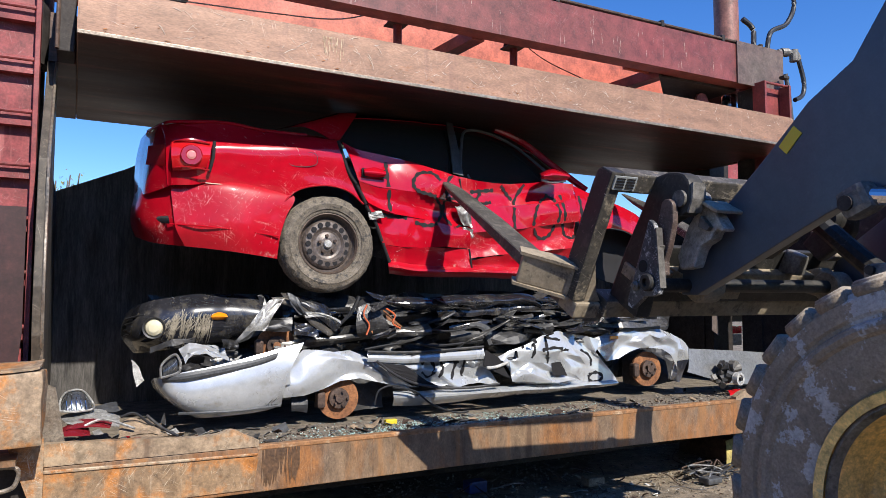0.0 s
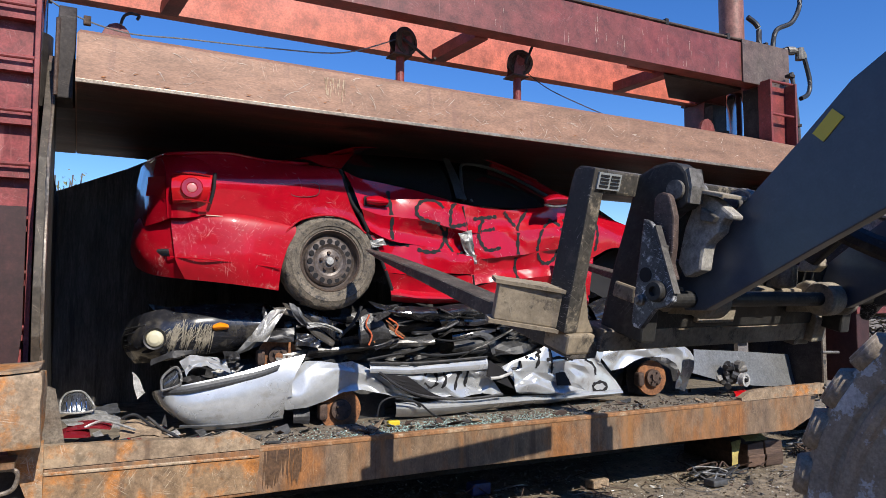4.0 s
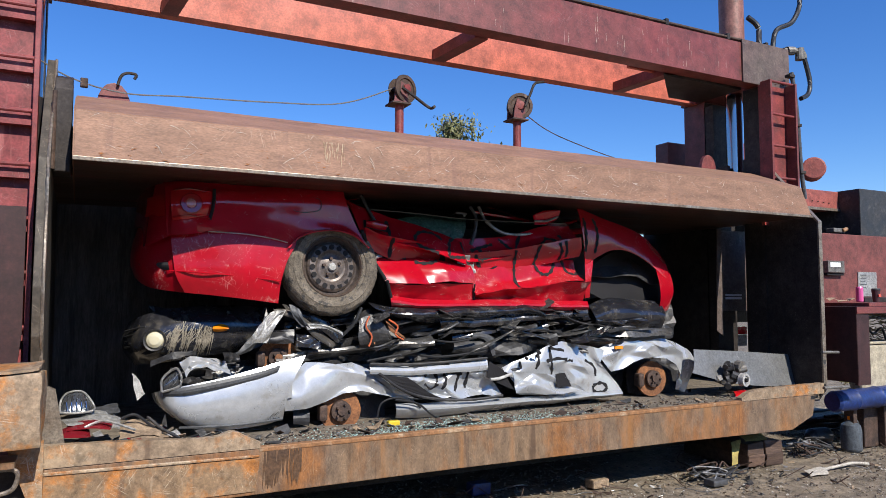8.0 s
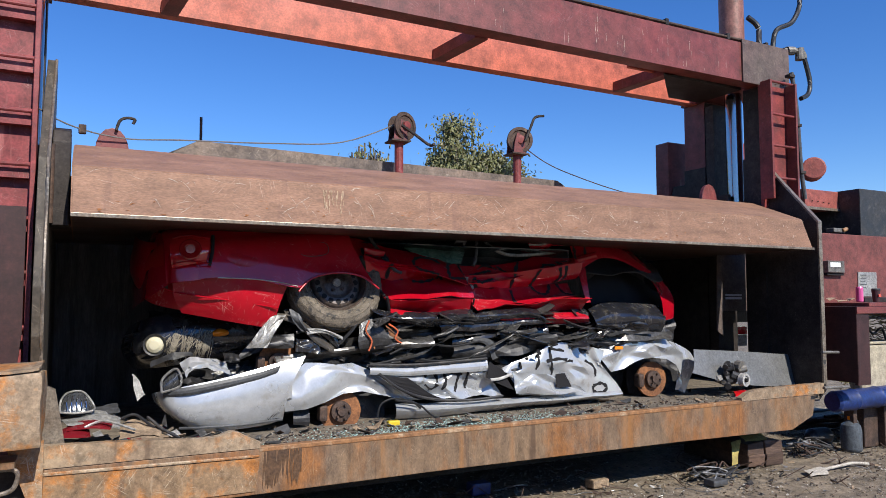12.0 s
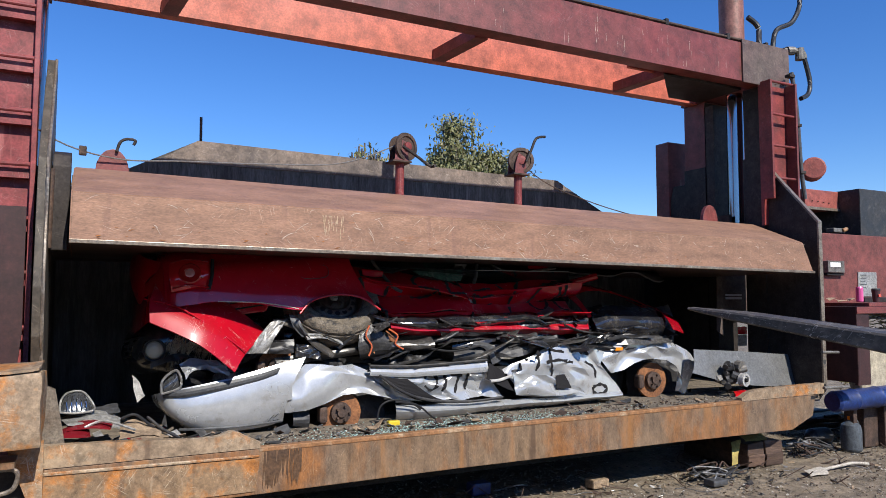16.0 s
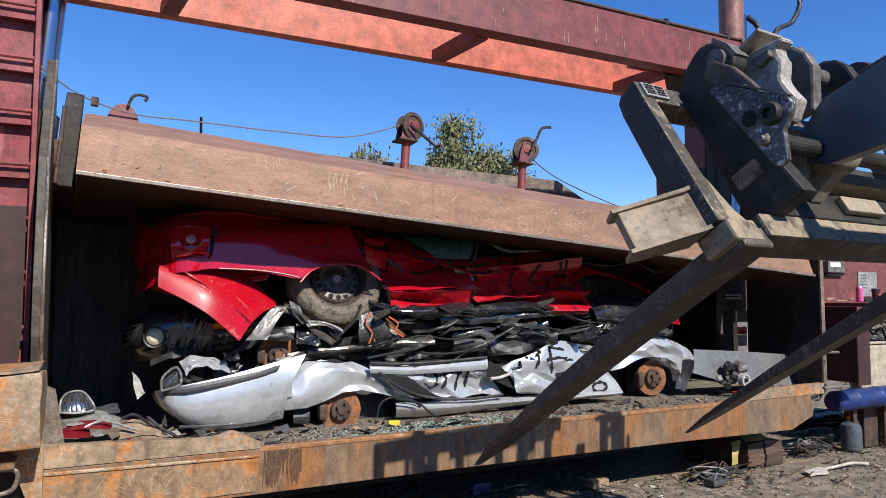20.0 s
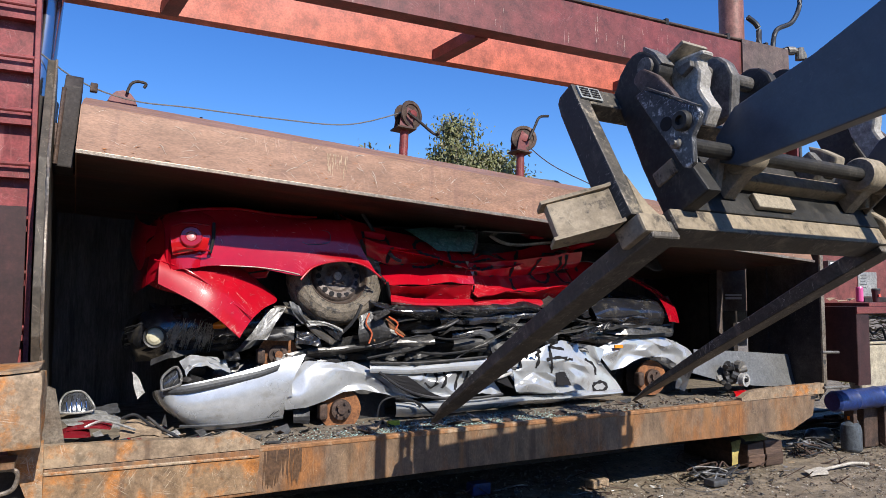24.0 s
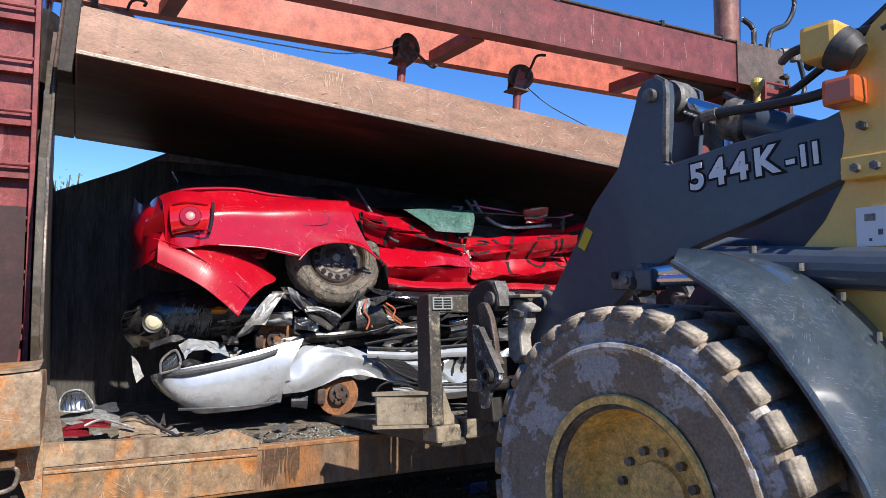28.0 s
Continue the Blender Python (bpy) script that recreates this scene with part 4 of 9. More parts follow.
# slab: front face, sloping top, underside
prof = [(F, PB), (6.24, PB), (6.24, PB + 0.30), (5.6, PB + 0.50), (4.78, PB + 0.50), (F, PB + 0.265)]
slab = bmesh.new()
left, right = [], []
for y, z in prof:
    fr = 1.0 if y < 4.3 else 0.0
    left.append(slab.verts.new((-0.05, y, z)))
    right.append(slab.verts.new((5.92 - (0.14 if z > PB + 0.1 and fr else 0), y, z)))
slab.faces.new(left)
slab.faces.new(right[::-1])
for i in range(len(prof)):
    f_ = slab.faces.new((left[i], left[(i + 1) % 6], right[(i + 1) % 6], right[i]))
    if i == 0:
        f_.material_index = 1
bmesh.ops.recalc_face_normals(slab, faces=slab.faces[:])
bmesh.ops.subdivide_edges(slab, edges=slab.edges[:], cuts=1)
bmesh.ops.bevel(slab, geom=[e for e in slab.edges if len(e.link_faces) == 2 and e.calc_face_angle(0) > 0.3], offset=0.008, segments=2, affect="EDGES")
moving("slab", slab, [M["platen"], M["platen_under"]], "scratched brown slab, its underside painted darker for shade")
moving("worn_edge", box(-0.05, 5.93, F - 0.004, F + 0.012, PB - 0.006, PB + 0.016, 0.003), M["edge_steel"], "bright worn lower edge")
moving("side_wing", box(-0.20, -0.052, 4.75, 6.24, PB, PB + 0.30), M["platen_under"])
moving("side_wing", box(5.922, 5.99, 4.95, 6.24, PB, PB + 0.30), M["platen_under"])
moving("guide_shoe", prism([(4.42, PB - 0.03), (4.66, PB - 0.03), (4.66, PB + 0.46), (4.62, PB + 0.52), (4.54, PB + 0.54), (4.46, PB + 0.51), (4.42, PB + 0.44)], "x", -0.15, -0.06, 0.006), M["dark_steel"], "dark guide shoe with a weld seam")
moving("shoe_weld", tube([(-0.148, 4.415, PB + z) for z in (-0.02, 0.12, 0.24, 0.34, 0.42)], 0.012, 8, 6), M["dark_rust"])
moving("scrape_mark", marks(150, (0.0, 5.75), (PB + 0.015, PB + 0.25), F - 0.002, (0.012, 0.11), (0.0005, 0.0016), 11, (-65, 65), 0.9), M["scrape"], "bare scrapes")["kind"] = "stuff"
moving("scrape_mark", marks(50, (0.0, 5.75), (PB + 0.02, PB + 0.10), F - 0.003, (0.01, 0.035), (0.001, 0.003), 12, (-30, 30), 0.4), M["run_orange"], "orange rust spots")["kind"] = "stuff"
moving("patch", marks(34, (1.315, 1.45), (PB + 0.06, PB + 0.225), F - 0.002, (0.03, 0.10), (0.001, 0.004), 14, (82, 98), 0.2), M["dull_scrape"], "pale streaky scraped patch")["kind"] = "stuff"
for x, y in ((0.17, 5.1), (5.55, 5.0)):
    lug = prism([(-0.11, 0), (0.11, 0), (0.095, 0.11), (0.075, 0.16), (0.045, 0.195), (0.0, 0.21), (-0.045, 0.195), (-0.075, 0.16), (-0.095, 0.11)], "y", -0.02, 0.02, 0.004)
    lug.transform(Matrix.Translation((x, y, PB + 0.48)))
    moving("lifting_lug", lug, M["maroon"], "rusty red lifting lug")
for s, x in ((-1, -0.325), (1, 6.07)):
    moving("cylinder_rod", cyl((x, 5.10, PB + 0.05), (x, 5.10, PB + 2.9), 0.085, 24), M["greased_rod"], "oily chromed cylinder rod", True)
    moving("rod_eye", cyl((x, 5.10, PB + 0.05), (x, 5.10, PB + 0.52), 0.13, 20), M["dark_steel"])
    moving("rod_lug", prism([(5.0, PB + 0.3), (5.2, PB + 0.3), (5.16, PB + 0.62), (5.04, PB + 0.62)], "x", x - 0.19, x - 0.15), M["dark_steel"])




def winch_parts(x, y, flip):
    zb, zt = PB + 0.42, PB + 0.80
    post = moving("winch_post", cyl((x, y, zb), (x, y, zt), 0.035, 16), M["red_paint"], "red winch post", True)
    moving("winch_plate", box(x - 0.09, x + 0.07, y - 0.08, y + 0.08, zt, zt + 0.012), M["dark_rust"], under=post)
    moving("winch_cheek", prism([(x - 0.07, zt + 0.012), (x + 0.05, zt + 0.012), (x + 0.04, zt + 0.16), (x - 0.03, zt + 0.19), (x - 0.06, zt + 0.10)], "y", y - 0.06, y - 0.052), M["maroon"], under=post)
    moving("winch_cheek", prism([(x - 0.07, zt + 0.012), (x + 0.05, zt + 0.012), (x + 0.04, zt + 0.16), (x - 0.03, zt + 0.19), (x - 0.06, zt + 0.10)], "y", y + 0.052, y + 0.06), M["maroon"], under=post)
    c = (x + 0.02, y, zt + 0.13)
    ax = (0.35 * flip, -1, 0)
    moving("winch_drum", lathe([(0.0, -0.055), (0.095, -0.055), (0.100, -0.045), (0.045, -0.04), (0.045, 0.03), (0.108, 0.035), (0.115, 0.042), (0.112, 0.055), (0.085, 0.058), (0.080, 0.048), (0.045, 0.046), (0.04, 0.055), (0.0, 0.056)], c, ax, 28), M["dark_rust"], "toothed rusty winch drum", False, post)
    moving("winch_hub", lathe([(0.0, 0.05), (0.035, 0.055), (0.035, 0.075), (0, 0.08)], c, ax, 16), M["red_paint"], "", True, post)
    a = Vector(c)
    if flip > 0:
        pts = [a + Vector((-0.04, -0.10, -0.01)), a + Vector((0.06, -0.11, -0.07)), a + Vector((0.19, -0.12, -0.15)), a + Vector((0.20, -0.19, -0.155))]
    else:
        pts = [a + Vector((0.0, -0.10, -0.02)), a + Vector((0.05, -0.11, 0.1)), a + Vector((0.09, -0.12, 0.19)), a + Vector((0.17, -0.14, 0.21))]
    moving("winch_crank", tube(pts, 0.012, 8, 5), M["dark_steel"], "black crank handle", True, post)


winch_parts(2.236, 5.1, 1)
winch_parts(3.355, 5.1, -1)
# cable from the winch to the left lug, and from the second winch to the right
WZ = PB + 0.95
moving("winch_cable", tube([(2.22, 5.08, WZ), (1.75, 5.07, WZ - 0.20), (1.2, 5.06, WZ - 0.265), (0.6, 5.05, WZ - 0.305), (0.22, 5.05, WZ - 0.33), (-0.1, 5.0, WZ - 0.28), (-0.35, 4.95, WZ - 0.15)], 0.005, 6), M["cable"], "steel winch cable", True)
moving("cable_clamp", box(-0.03, 0.015, 5.01, 5.05, WZ - 0.33, WZ - 0.27, 0.008), M["dark_rust"], "small cable clamp")
moving("hook", tube([(0.19, 5.06, PB + 0.67), (0.21, 5.06, PB + 0.735), (0.25, 5.06, PB + 0.76), (0.30, 5.06, PB + 0.755), (0.29, 5.06, PB + 0.725)], 0.010, 8), M["dark_steel"], "bent black hook", True)
moving("winch_cable", tube([(3.38, 5.08, WZ - 0.05), (3.62, 5.08, WZ - 0.18), (3.9, 5.05, WZ - 0.28), (4.5, 5.05, WZ - 0.40), (5.3, 5.02, WZ - 0.50)], 0.0045, 6), M["dark_rust"], "slack steel cable", True)

# ---- the three wrecked cars ----
from mathutils.bvhtree import BVHTree


def skin(bm):
    bm.normal_update()
    return BVHTree.FromBMesh(bm)


def stroke(tree, line, r=0.009, lift=0.003):
    """A flat ribbon of spray paint that follows the skin it lies on."""
    pts = []
    for p in along(line, 4 * len(line)):
        hit = tree.ray_cast(Vector((p.x, p.y - 0.5, p.z)), Vector((0, 1, 0)), 1.2)[0]
        pts.append((Vector((p.x, hit.y - lift, p.z)) if hit else p))
    bm = bmesh.new()
    rows = []
    for i, p in enumerate(pts):
        d = (pts[min(i + 1, len(pts) - 1)] - pts[max(i - 1, 0)]).normalized()
        s = d.cross(Vector((0, 1, 0))).normalized() * r * (0.8 + 0.3 * math.sin(i * 1.7))
        rows.append((bm.verts.new(p + s), bm.verts.new(p - s)))
    for a, b in zip(rows, rows[1:]):
        bm.faces.new((a[0], b[0], b[1], a[1]))
    return bm


def strokes_on(tree, line, r=0.015, lift=0.003):
    """The ribbons of one sprayed stroke that fall on this skin."""
    run, runs = [], []
    for p in along(line, 7 * len(line)) + [None]:
        hit = tree.ray_cast(Vector((p.x, p.y - 0.5, p.z)), Vector((0, 1, 0)), 1.2)[0] if p else None
        if hit:
            run.append(Vector((p.x, hit.y - lift, p.z)))
        else:
            runs, run = runs + [run], []
    out = []
    for pts in runs:
        bm = bmesh.new()
        rows = []
        for i, p in enumerate(pts):
            d = (pts[min(i + 1, len(pts) - 1)] - pts[max(i - 1, 0)])
            if d.length > 1e-5:
                w = d.normalized().cross(Vector((0, 1, 0))).normalized() * r * (0.8 + 0.3 * math.sin(i * 1.7 + p.x * 9))
                rows.append((bm.verts.new(p + w), bm.verts.new(p - w)))
        for a, b in zip(rows, rows[1:]):
            bm.faces.new((a[0], b[0], b[1], a[1]))
        if bm.faces:
            out.append(bm)
        else:
            bm.free()
    return out


def scratches(tree, n, xs, zs, seed, long=(0.015, 0.08), wide=(0.0006, 0.0018), slope=(-80, 80), y=4.3):
    """Short bright scratches that follow a skin, in one mesh."""
    rnd = random.Random(seed)
    bm = bmesh.new()
    for _ in range(n):
        x, z, a, l_ = rnd.uniform(*xs), rnd.uniform(*zs), radians(rnd.uniform(*slope)), rnd.uniform(*long)
        w, bend, rows = rnd.uniform(*wide), rnd.uniform(-0.5, 0.5), []
        for i in range(5):
            hit = tree.ray_cast(Vector((x, y, z)), Vector((0, 1, 0)), 1.2)[0]
            if not hit:
                break
            k = w * (0.3 + math.sin(math.pi * i / 4)) * rnd.uniform(0.6, 1.2)
            rows.append((bm.verts.new((x - math.sin(a) * k, hit.y - 0.0025, z + math.cos(a) * k)), bm.verts.new((x + math.sin(a) * k, hit.y - 0.0025, z - math.cos(a) * k))))
            x, z, a = x + math.cos(a) * l_ / 4, z + math.sin(a) * l_ / 4, a + bend / 4
        for p, q in zip(rows, rows[1:]):
            bm.faces.new((p[0], q[0], q[1], p[1]))
    return bm


def brake_disc(parent, base, c, r, name="brake_disc"):
    """Rusty disc with hub, studs and caliper, axle towards the viewer."""
    c = Vector(c) - Vector(base)
    d = part(name, lathe([(0.0, -0.012), (r, -0.012), (r, 0.012), (r * 0.5, 0.014), (r * 0.48, 0.05), (r * 0.2, 0.055), (r * 0.2, 0.07), (0, 0.07)], c, (-0.12, -1, 0.05), 36), M["rust"], parent, "rusty bare brake disc", True)
    d.data.materials.append(M["dark_rust"])
    for f in d.data.polygons:
        if (f.center - c).length < r * 0.55:
            f.material_index = 1
    for k in range(5):
        a = 2 * math.pi * k / 5
        q = c + Vector((r * 0.33 * math.cos(a), -0.055, r * 0.33 * math.sin(a)))
        part("stud", cyl(q, q + Vector((0, -0.02, 0)), 0.008, 8), M["dark_rust"], d)
    part("caliper", box(c.x - r * 1.08, c.x - r * 0.66, c.y - 0.035, c.y + 0.04, c.z - r * 0.42, c.z + r * 0.35, 0.02), M["dark_rust"], d, "rusty brake caliper")
    return d


def strips(parent, base, n, xs, ys, zs, mats, seed, long=(0.25, 0.9), wide=(0.03, 0.12), name="torn_panel", tilt=0.22):
    """Bent strips of torn sheet metal, each a part of its own, lying lengthwise in the pile."""
    rnd = random.Random(seed)
    bx, by, bz = base
    for k in range(n):
        L_, w = rnd.uniform(*long), rnd.uniform(*wide)
        x, y, z = rnd.uniform(*xs), rnd.uniform(*ys), rnd.uniform(*zs)
        lean, pitch = rnd.uniform(-0.5, 0.5), rnd.uniform(-tilt, tilt)
        bend = rnd.uniform(-0.1, 0.1)
        top, bot = [], []
        for i in range(5):
            s = i / 4 - 0.5
            px_ = x + s * L_ - bx
            pz = z + pitch * s * L_ + bend * (0.25 - s * s) - bz
            py = y + lean * s * 0.2 + rnd.uniform(-0.02, 0.02) - by
            wob = rnd.uniform(0.6, 1.2)
            top.append((px_, py, pz + w * wob * 0.5))
            bot.append((px_, py - rnd.uniform(-0.05, 0.09), pz - w * wob * 0.5))
        bm = sheet([top, bot], 14, 5, rnd.uniform(-0.02, 0.03), 0.018, 6.0, 0.6, 0.004, seed * 31 + k, facets=True)
        part(name, bm, mats[k % len(mats)], parent)


# -- silver car, bottom of the pile --
SB = (2.6, 5.4, 0.64)
silver = thing("silver_car_wreck", "flattened silver car wreck lying on the crusher bed", "wrecked car", SB)


def sp(name, bm, material, label="", smooth=False, under=None):
    bm.transform(Matrix.Translation(-Vector(SB)))
    return part(name, bm, material, under or silver, label, smooth)


bump = sheet([[(0.442, 5.000, 0.874), (0.482, 4.660, 0.929), (0.839, 4.600, 0.999), (1.195, 4.600, 1.082), (1.349, 4.600, 1.116)],
              [(0.460, 4.950, 0.825), (0.521, 4.640, 0.827), (0.840, 4.590, 0.853), (1.158, 4.590, 0.903), (1.268, 4.590, 0.977)],
              [(0.514, 4.940, 0.765), (0.590, 4.650, 0.742), (0.844, 4.600, 0.740), (1.108, 4.600, 0.769), (1.217, 4.600, 0.819)],
              [(0.590, 4.990, 0.701), (0.676, 4.710, 0.659), (0.851, 4.630, 0.664), (1.098, 4.630, 0.679), (1.212, 4.630, 0.710)]], 40, 18, 0.03, 0.004, 3.0, 0, 0.006)
S_BUMP = skin(bump)
cover = sp("bumper_cover", bump, M["car_silver"], "scuffed silver bumper cover", True)
sp("scratch_mark", scratches(S_BUMP, 26, (0.5, 1.2), (0.66, 1.0), 400, (0.006, 0.02), (0.0003, 0.0008)), M["grime"], "grubby scuffs", False, cover)["kind"] = "stuff"
sp("paint_crack", scratches(S_BUMP, 9, (1.08, 1.14), (0.68, 0.76), 401, (0.03, 0.06), (0.0008, 0.0016)), M["spray"], "cracked paint", False, cover)["kind"] = "stuff"
sp("rub_strip", sheet([[(0.468, 4.645, 0.935), (0.602, 4.575, 0.952), (0.835, 4.575, 0.987), (1.044, 4.575, 1.022), (1.178, 4.575, 1.059)], [(0.478, 4.645, 0.894), (0.609, 4.575, 0.904), (0.836, 4.575, 0.935), (1.027, 4.575, 0.973), (1.153, 4.575, 1.013)]], 30, 4, 0.012, 0, 1, 0, 0.01), M["grey_plastic"], "dark grey rub strip", True, cover)
quarter = crushed([[(1.275, 4.630, 0.995), (1.373, 4.630, 1.068), (1.590, 4.630, 1.051), (1.753, 4.630, 1.025), (1.965, 4.630, 0.889)], [(1.235, 4.600, 0.898), (1.424, 4.600, 0.938), (1.653, 4.600, 0.971), (1.834, 4.600, 0.946), (2.048, 4.600, 0.809)],
                 [(1.216, 4.620, 0.762), (1.432, 4.620, 0.768), (1.569, 4.620, 0.830), (1.792, 4.620, 0.846), (2.171, 4.620, 0.747)]], 8, 4, 0.040, 2)
sp("rear_quarter", quarter, M["car_silver"], "dented silver rear quarter panel", True)
sp("filler_flap", sheet([[(1.205, 4.575, 0.960), (1.249, 4.575, 0.965)], [(1.203, 4.575, 0.841), (1.258, 4.575, 0.848)]], 6, 6, 0.004, 0, 1, 0, 0.006), M["car_silver"])
brake_disc(silver, SB, (1.618, 4.680, 0.724), 0.142)
sp("splash_guard", sheet([[(1.282, 4.700, 0.764), (1.398, 4.700, 0.771)], [(1.292, 4.660, 0.658), (1.399, 4.660, 0.638)]], 8, 6, 0.02, 0.015, 6, 0.5), M["plastic"], "torn black splash guard")
door_a = crushed([[(1.812, 4.620, 0.984), (2.091, 4.620, 1.002), (2.455, 4.620, 1.002), (2.754, 4.620, 1.014)], [(1.828, 4.585, 0.933), (2.119, 4.585, 0.917), (2.436, 4.585, 0.916), (2.762, 4.585, 0.916)], [(1.957, 4.610, 0.853), (2.175, 4.610, 0.824), (2.449, 4.610, 0.823), (2.836, 4.610, 0.817)],
                [(2.061, 4.600, 0.761), (2.305, 4.600, 0.769), (2.585, 4.600, 0.758), (2.879, 4.600, 0.764)]], 10, 5, 0.046, 5)
SILVER_SKIN = [skin(door_a)]
da = sp("rear_door", door_a, M["car_silver"], "crumpled silver rear door", True)
sp("belt_moulding", sheet([[(1.788, 4.560, 1.029), (2.151, 4.560, 1.013), (2.718, 4.560, 1.033)], [(1.787, 4.555, 0.972), (2.149, 4.555, 0.950), (2.715, 4.555, 0.959)]], 26, 5, 0.012, 0.008, 3, 0.4, 0.01), M["car_silver"], "bent silver belt moulding")
# Black sheets on the doors stand for the shade inside torn openings.
sp("gap_shade", sheet([[(1.837, 4.545, 0.971), (1.929, 4.545, 0.955), (2.057, 4.545, 0.940)], [(1.972, 4.545, 0.875), (2.101, 4.545, 0.836), (2.278, 4.545, 0.801)], [(2.130, 4.560, 0.785), (2.285, 4.560, 0.759), (2.478, 4.560, 0.738)]], 18, 10, 0.0, 0.012, 6, 1, 0.004, 33), M["spray"], "black sheet for the shade in a torn door gap")
sp("bent_trim", tube([(1.849, 4.535, 0.975), (2.018, 4.535, 0.858), (2.228, 4.535, 0.786), (2.549, 4.535, 0.753), (2.839, 4.535, 0.766)], 0.010, 8), M["plastic"], "bent black door trim", True)
sp("gap_shade", sheet([[(2.726, 4.540, 1.022), (2.794, 4.540, 0.985), (2.853, 4.540, 0.953)], [(2.705, 4.540, 0.907), (2.818, 4.540, 0.851), (2.942, 4.540, 0.801)]], 10, 10, 0.0, 0.012, 6, 1, 0.004, 34), M["spray"], "black sheet for the shade in the gap between the doors")
sp("door_patch", sheet([[(3.319, 4.525, 0.902), (3.406, 4.525, 0.906)], [(3.328, 4.525, 0.806), (3.470, 4.525, 0.798)]], 6, 6, 0.0, 0.008, 6, 1, 0.003, 35), M["spray"], "black sheet for the shade in a hole torn in the door")
sp("belt_rubber", tube([(1.782, 4.545, 1.042), (2.144, 4.545, 1.026), (2.709, 4.545, 1.047)], 0.010, 8), M["plastic"], "black belt rubber", True)
door_b = crushed([[(2.863, 4.620, 0.933), (3.101, 4.620, 1.052), (3.426, 4.620, 1.138), (3.767, 4.620, 1.100), (3.884, 4.620, 1.068)], [(2.934, 4.565, 0.909), (3.221, 4.565, 0.999), (3.494, 4.565, 1.041), (3.812, 4.565, 0.974)], [(2.992, 4.600, 0.834), (3.297, 4.600, 0.852), (3.631, 4.600, 0.870), (3.952, 4.600, 0.835)],
                [(3.022, 4.600, 0.755), (3.350, 4.600, 0.739), (3.743, 4.600, 0.710), (4.057, 4.600, 0.695)]], 8, 5, 0.060, 8)
SILVER_SKIN.append(skin(door_b))
db = sp("front_door", door_b, M["car_silver"], "crumpled silver front door", True)
sp("door_skin_flap", crushed([[(2.933, 4.540, 0.937), (3.149, 4.540, 0.909), (3.417, 4.540, 0.869)], [(2.954, 4.520, 0.769), (3.186, 4.520, 0.759), (3.621, 4.520, 0.749)]], 6, 4, 0.035, 12), M["car_silver"], "torn silver door skin", True)
sp("door_handle", tube([(2.728, 4.530, 0.890), (2.812, 4.530, 0.894), (2.912, 4.530, 0.922)], 0.012, 8), M["white"], "silver door handle", True)
fend = crushed([[(3.774, 4.630, 1.053), (4.015, 4.630, 1.129), (4.263, 4.630, 1.150), (4.554, 4.630, 1.133), (4.686, 4.630, 1.099)], [(3.819, 4.600, 1.007), (4.017, 4.600, 1.046), (4.297, 4.600, 1.065), (4.587, 4.600, 1.026), (4.767, 4.600, 0.980)], [(3.970, 4.620, 0.869), (4.111, 4.620, 0.900), (4.282, 4.620, 0.988), (4.604, 4.620, 0.936), (4.734, 4.620, 0.812)]], 8, 4, 0.045, 3)
sp("front_fender", fend, M["car_silver"], "buckled silver front fender", True)
sp("nose_panel", crushed([[(4.724, 4.660, 1.096), (4.899, 4.660, 1.010)], [(4.732, 4.620, 0.930), (4.909, 4.620, 0.898)], [(4.711, 4.660, 0.691), (4.819, 4.660, 0.659)]], 4, 7, 0.02, 14), M["car_silver"], "folded silver front corner", True)
sp("side_marker", box(*[v for p in zip((3.947, 4.575, 1.069), (4.031, 4.560, 1.095)) for v in sorted(p)], 0.002), M["amber"], "amber side marker")
brake_disc(silver, SB, (4.480, 4.720, 0.786), 0.15)
sp("sill", sheet([[(1.996, 4.600, 0.758), (2.260, 4.600, 0.744), (2.930, 4.600, 0.736), (3.460, 4.600, 0.723), (4.040, 4.600, 0.728)], [(1.983, 4.570, 0.732), (2.245, 4.570, 0.713), (2.910, 4.570, 0.707), (3.437, 4.570, 0.702), (4.013, 4.570, 0.710)], [(2.009, 4.630, 0.651), (2.275, 4.630, 0.638), (2.948, 4.630, 0.654), (3.481, 4.630, 0.660), (4.053, 4.630, 0.677)]], 40, 8, 0.02, 0.010, 4, 0.6, 0.006), M["car_silver"], "bent silver sill", True)
sp("wheel_liner", sheet([[(1.502, 4.850, 0.853), (1.751, 4.850, 0.910), (2.014, 4.850, 0.822)], [(1.495, 4.820, 0.643), (1.743, 4.820, 0.596), (2.002, 4.820, 0.615)]], 16, 8, 0.0, 0.02, 6, 0.5), M["plastic"])
sp("wheel_liner", sheet([[(4.355, 4.880, 0.876), (4.623, 4.880, 0.939), (4.967, 4.880, 0.822)], [(4.323, 4.850, 0.658), (4.586, 4.850, 0.616), (4.966, 4.850, 0.644)]], 14, 8, 0.0, 0.02, 6, 0.5), M["plastic"])
lampc = sp("head_lamp", sheet([[(0.472, 4.640, 1.000), (0.546, 4.620, 1.056)], [(0.478, 4.620, 0.927), (0.566, 4.600, 0.962)]], 10, 10, 0.02, 0.006, 6, 0, 0.02), M["lens_clear"], "broken clear head lamp", True)
sp("lamp_bezel", tube([(0.464, 4.600, 0.927), (0.468, 4.600, 1.008), (0.547, 4.600, 1.065), (0.572, 4.600, 0.965), (0.464, 4.600, 0.927)], 0.008, 6), M["bare_metal"], "", False, lampc)
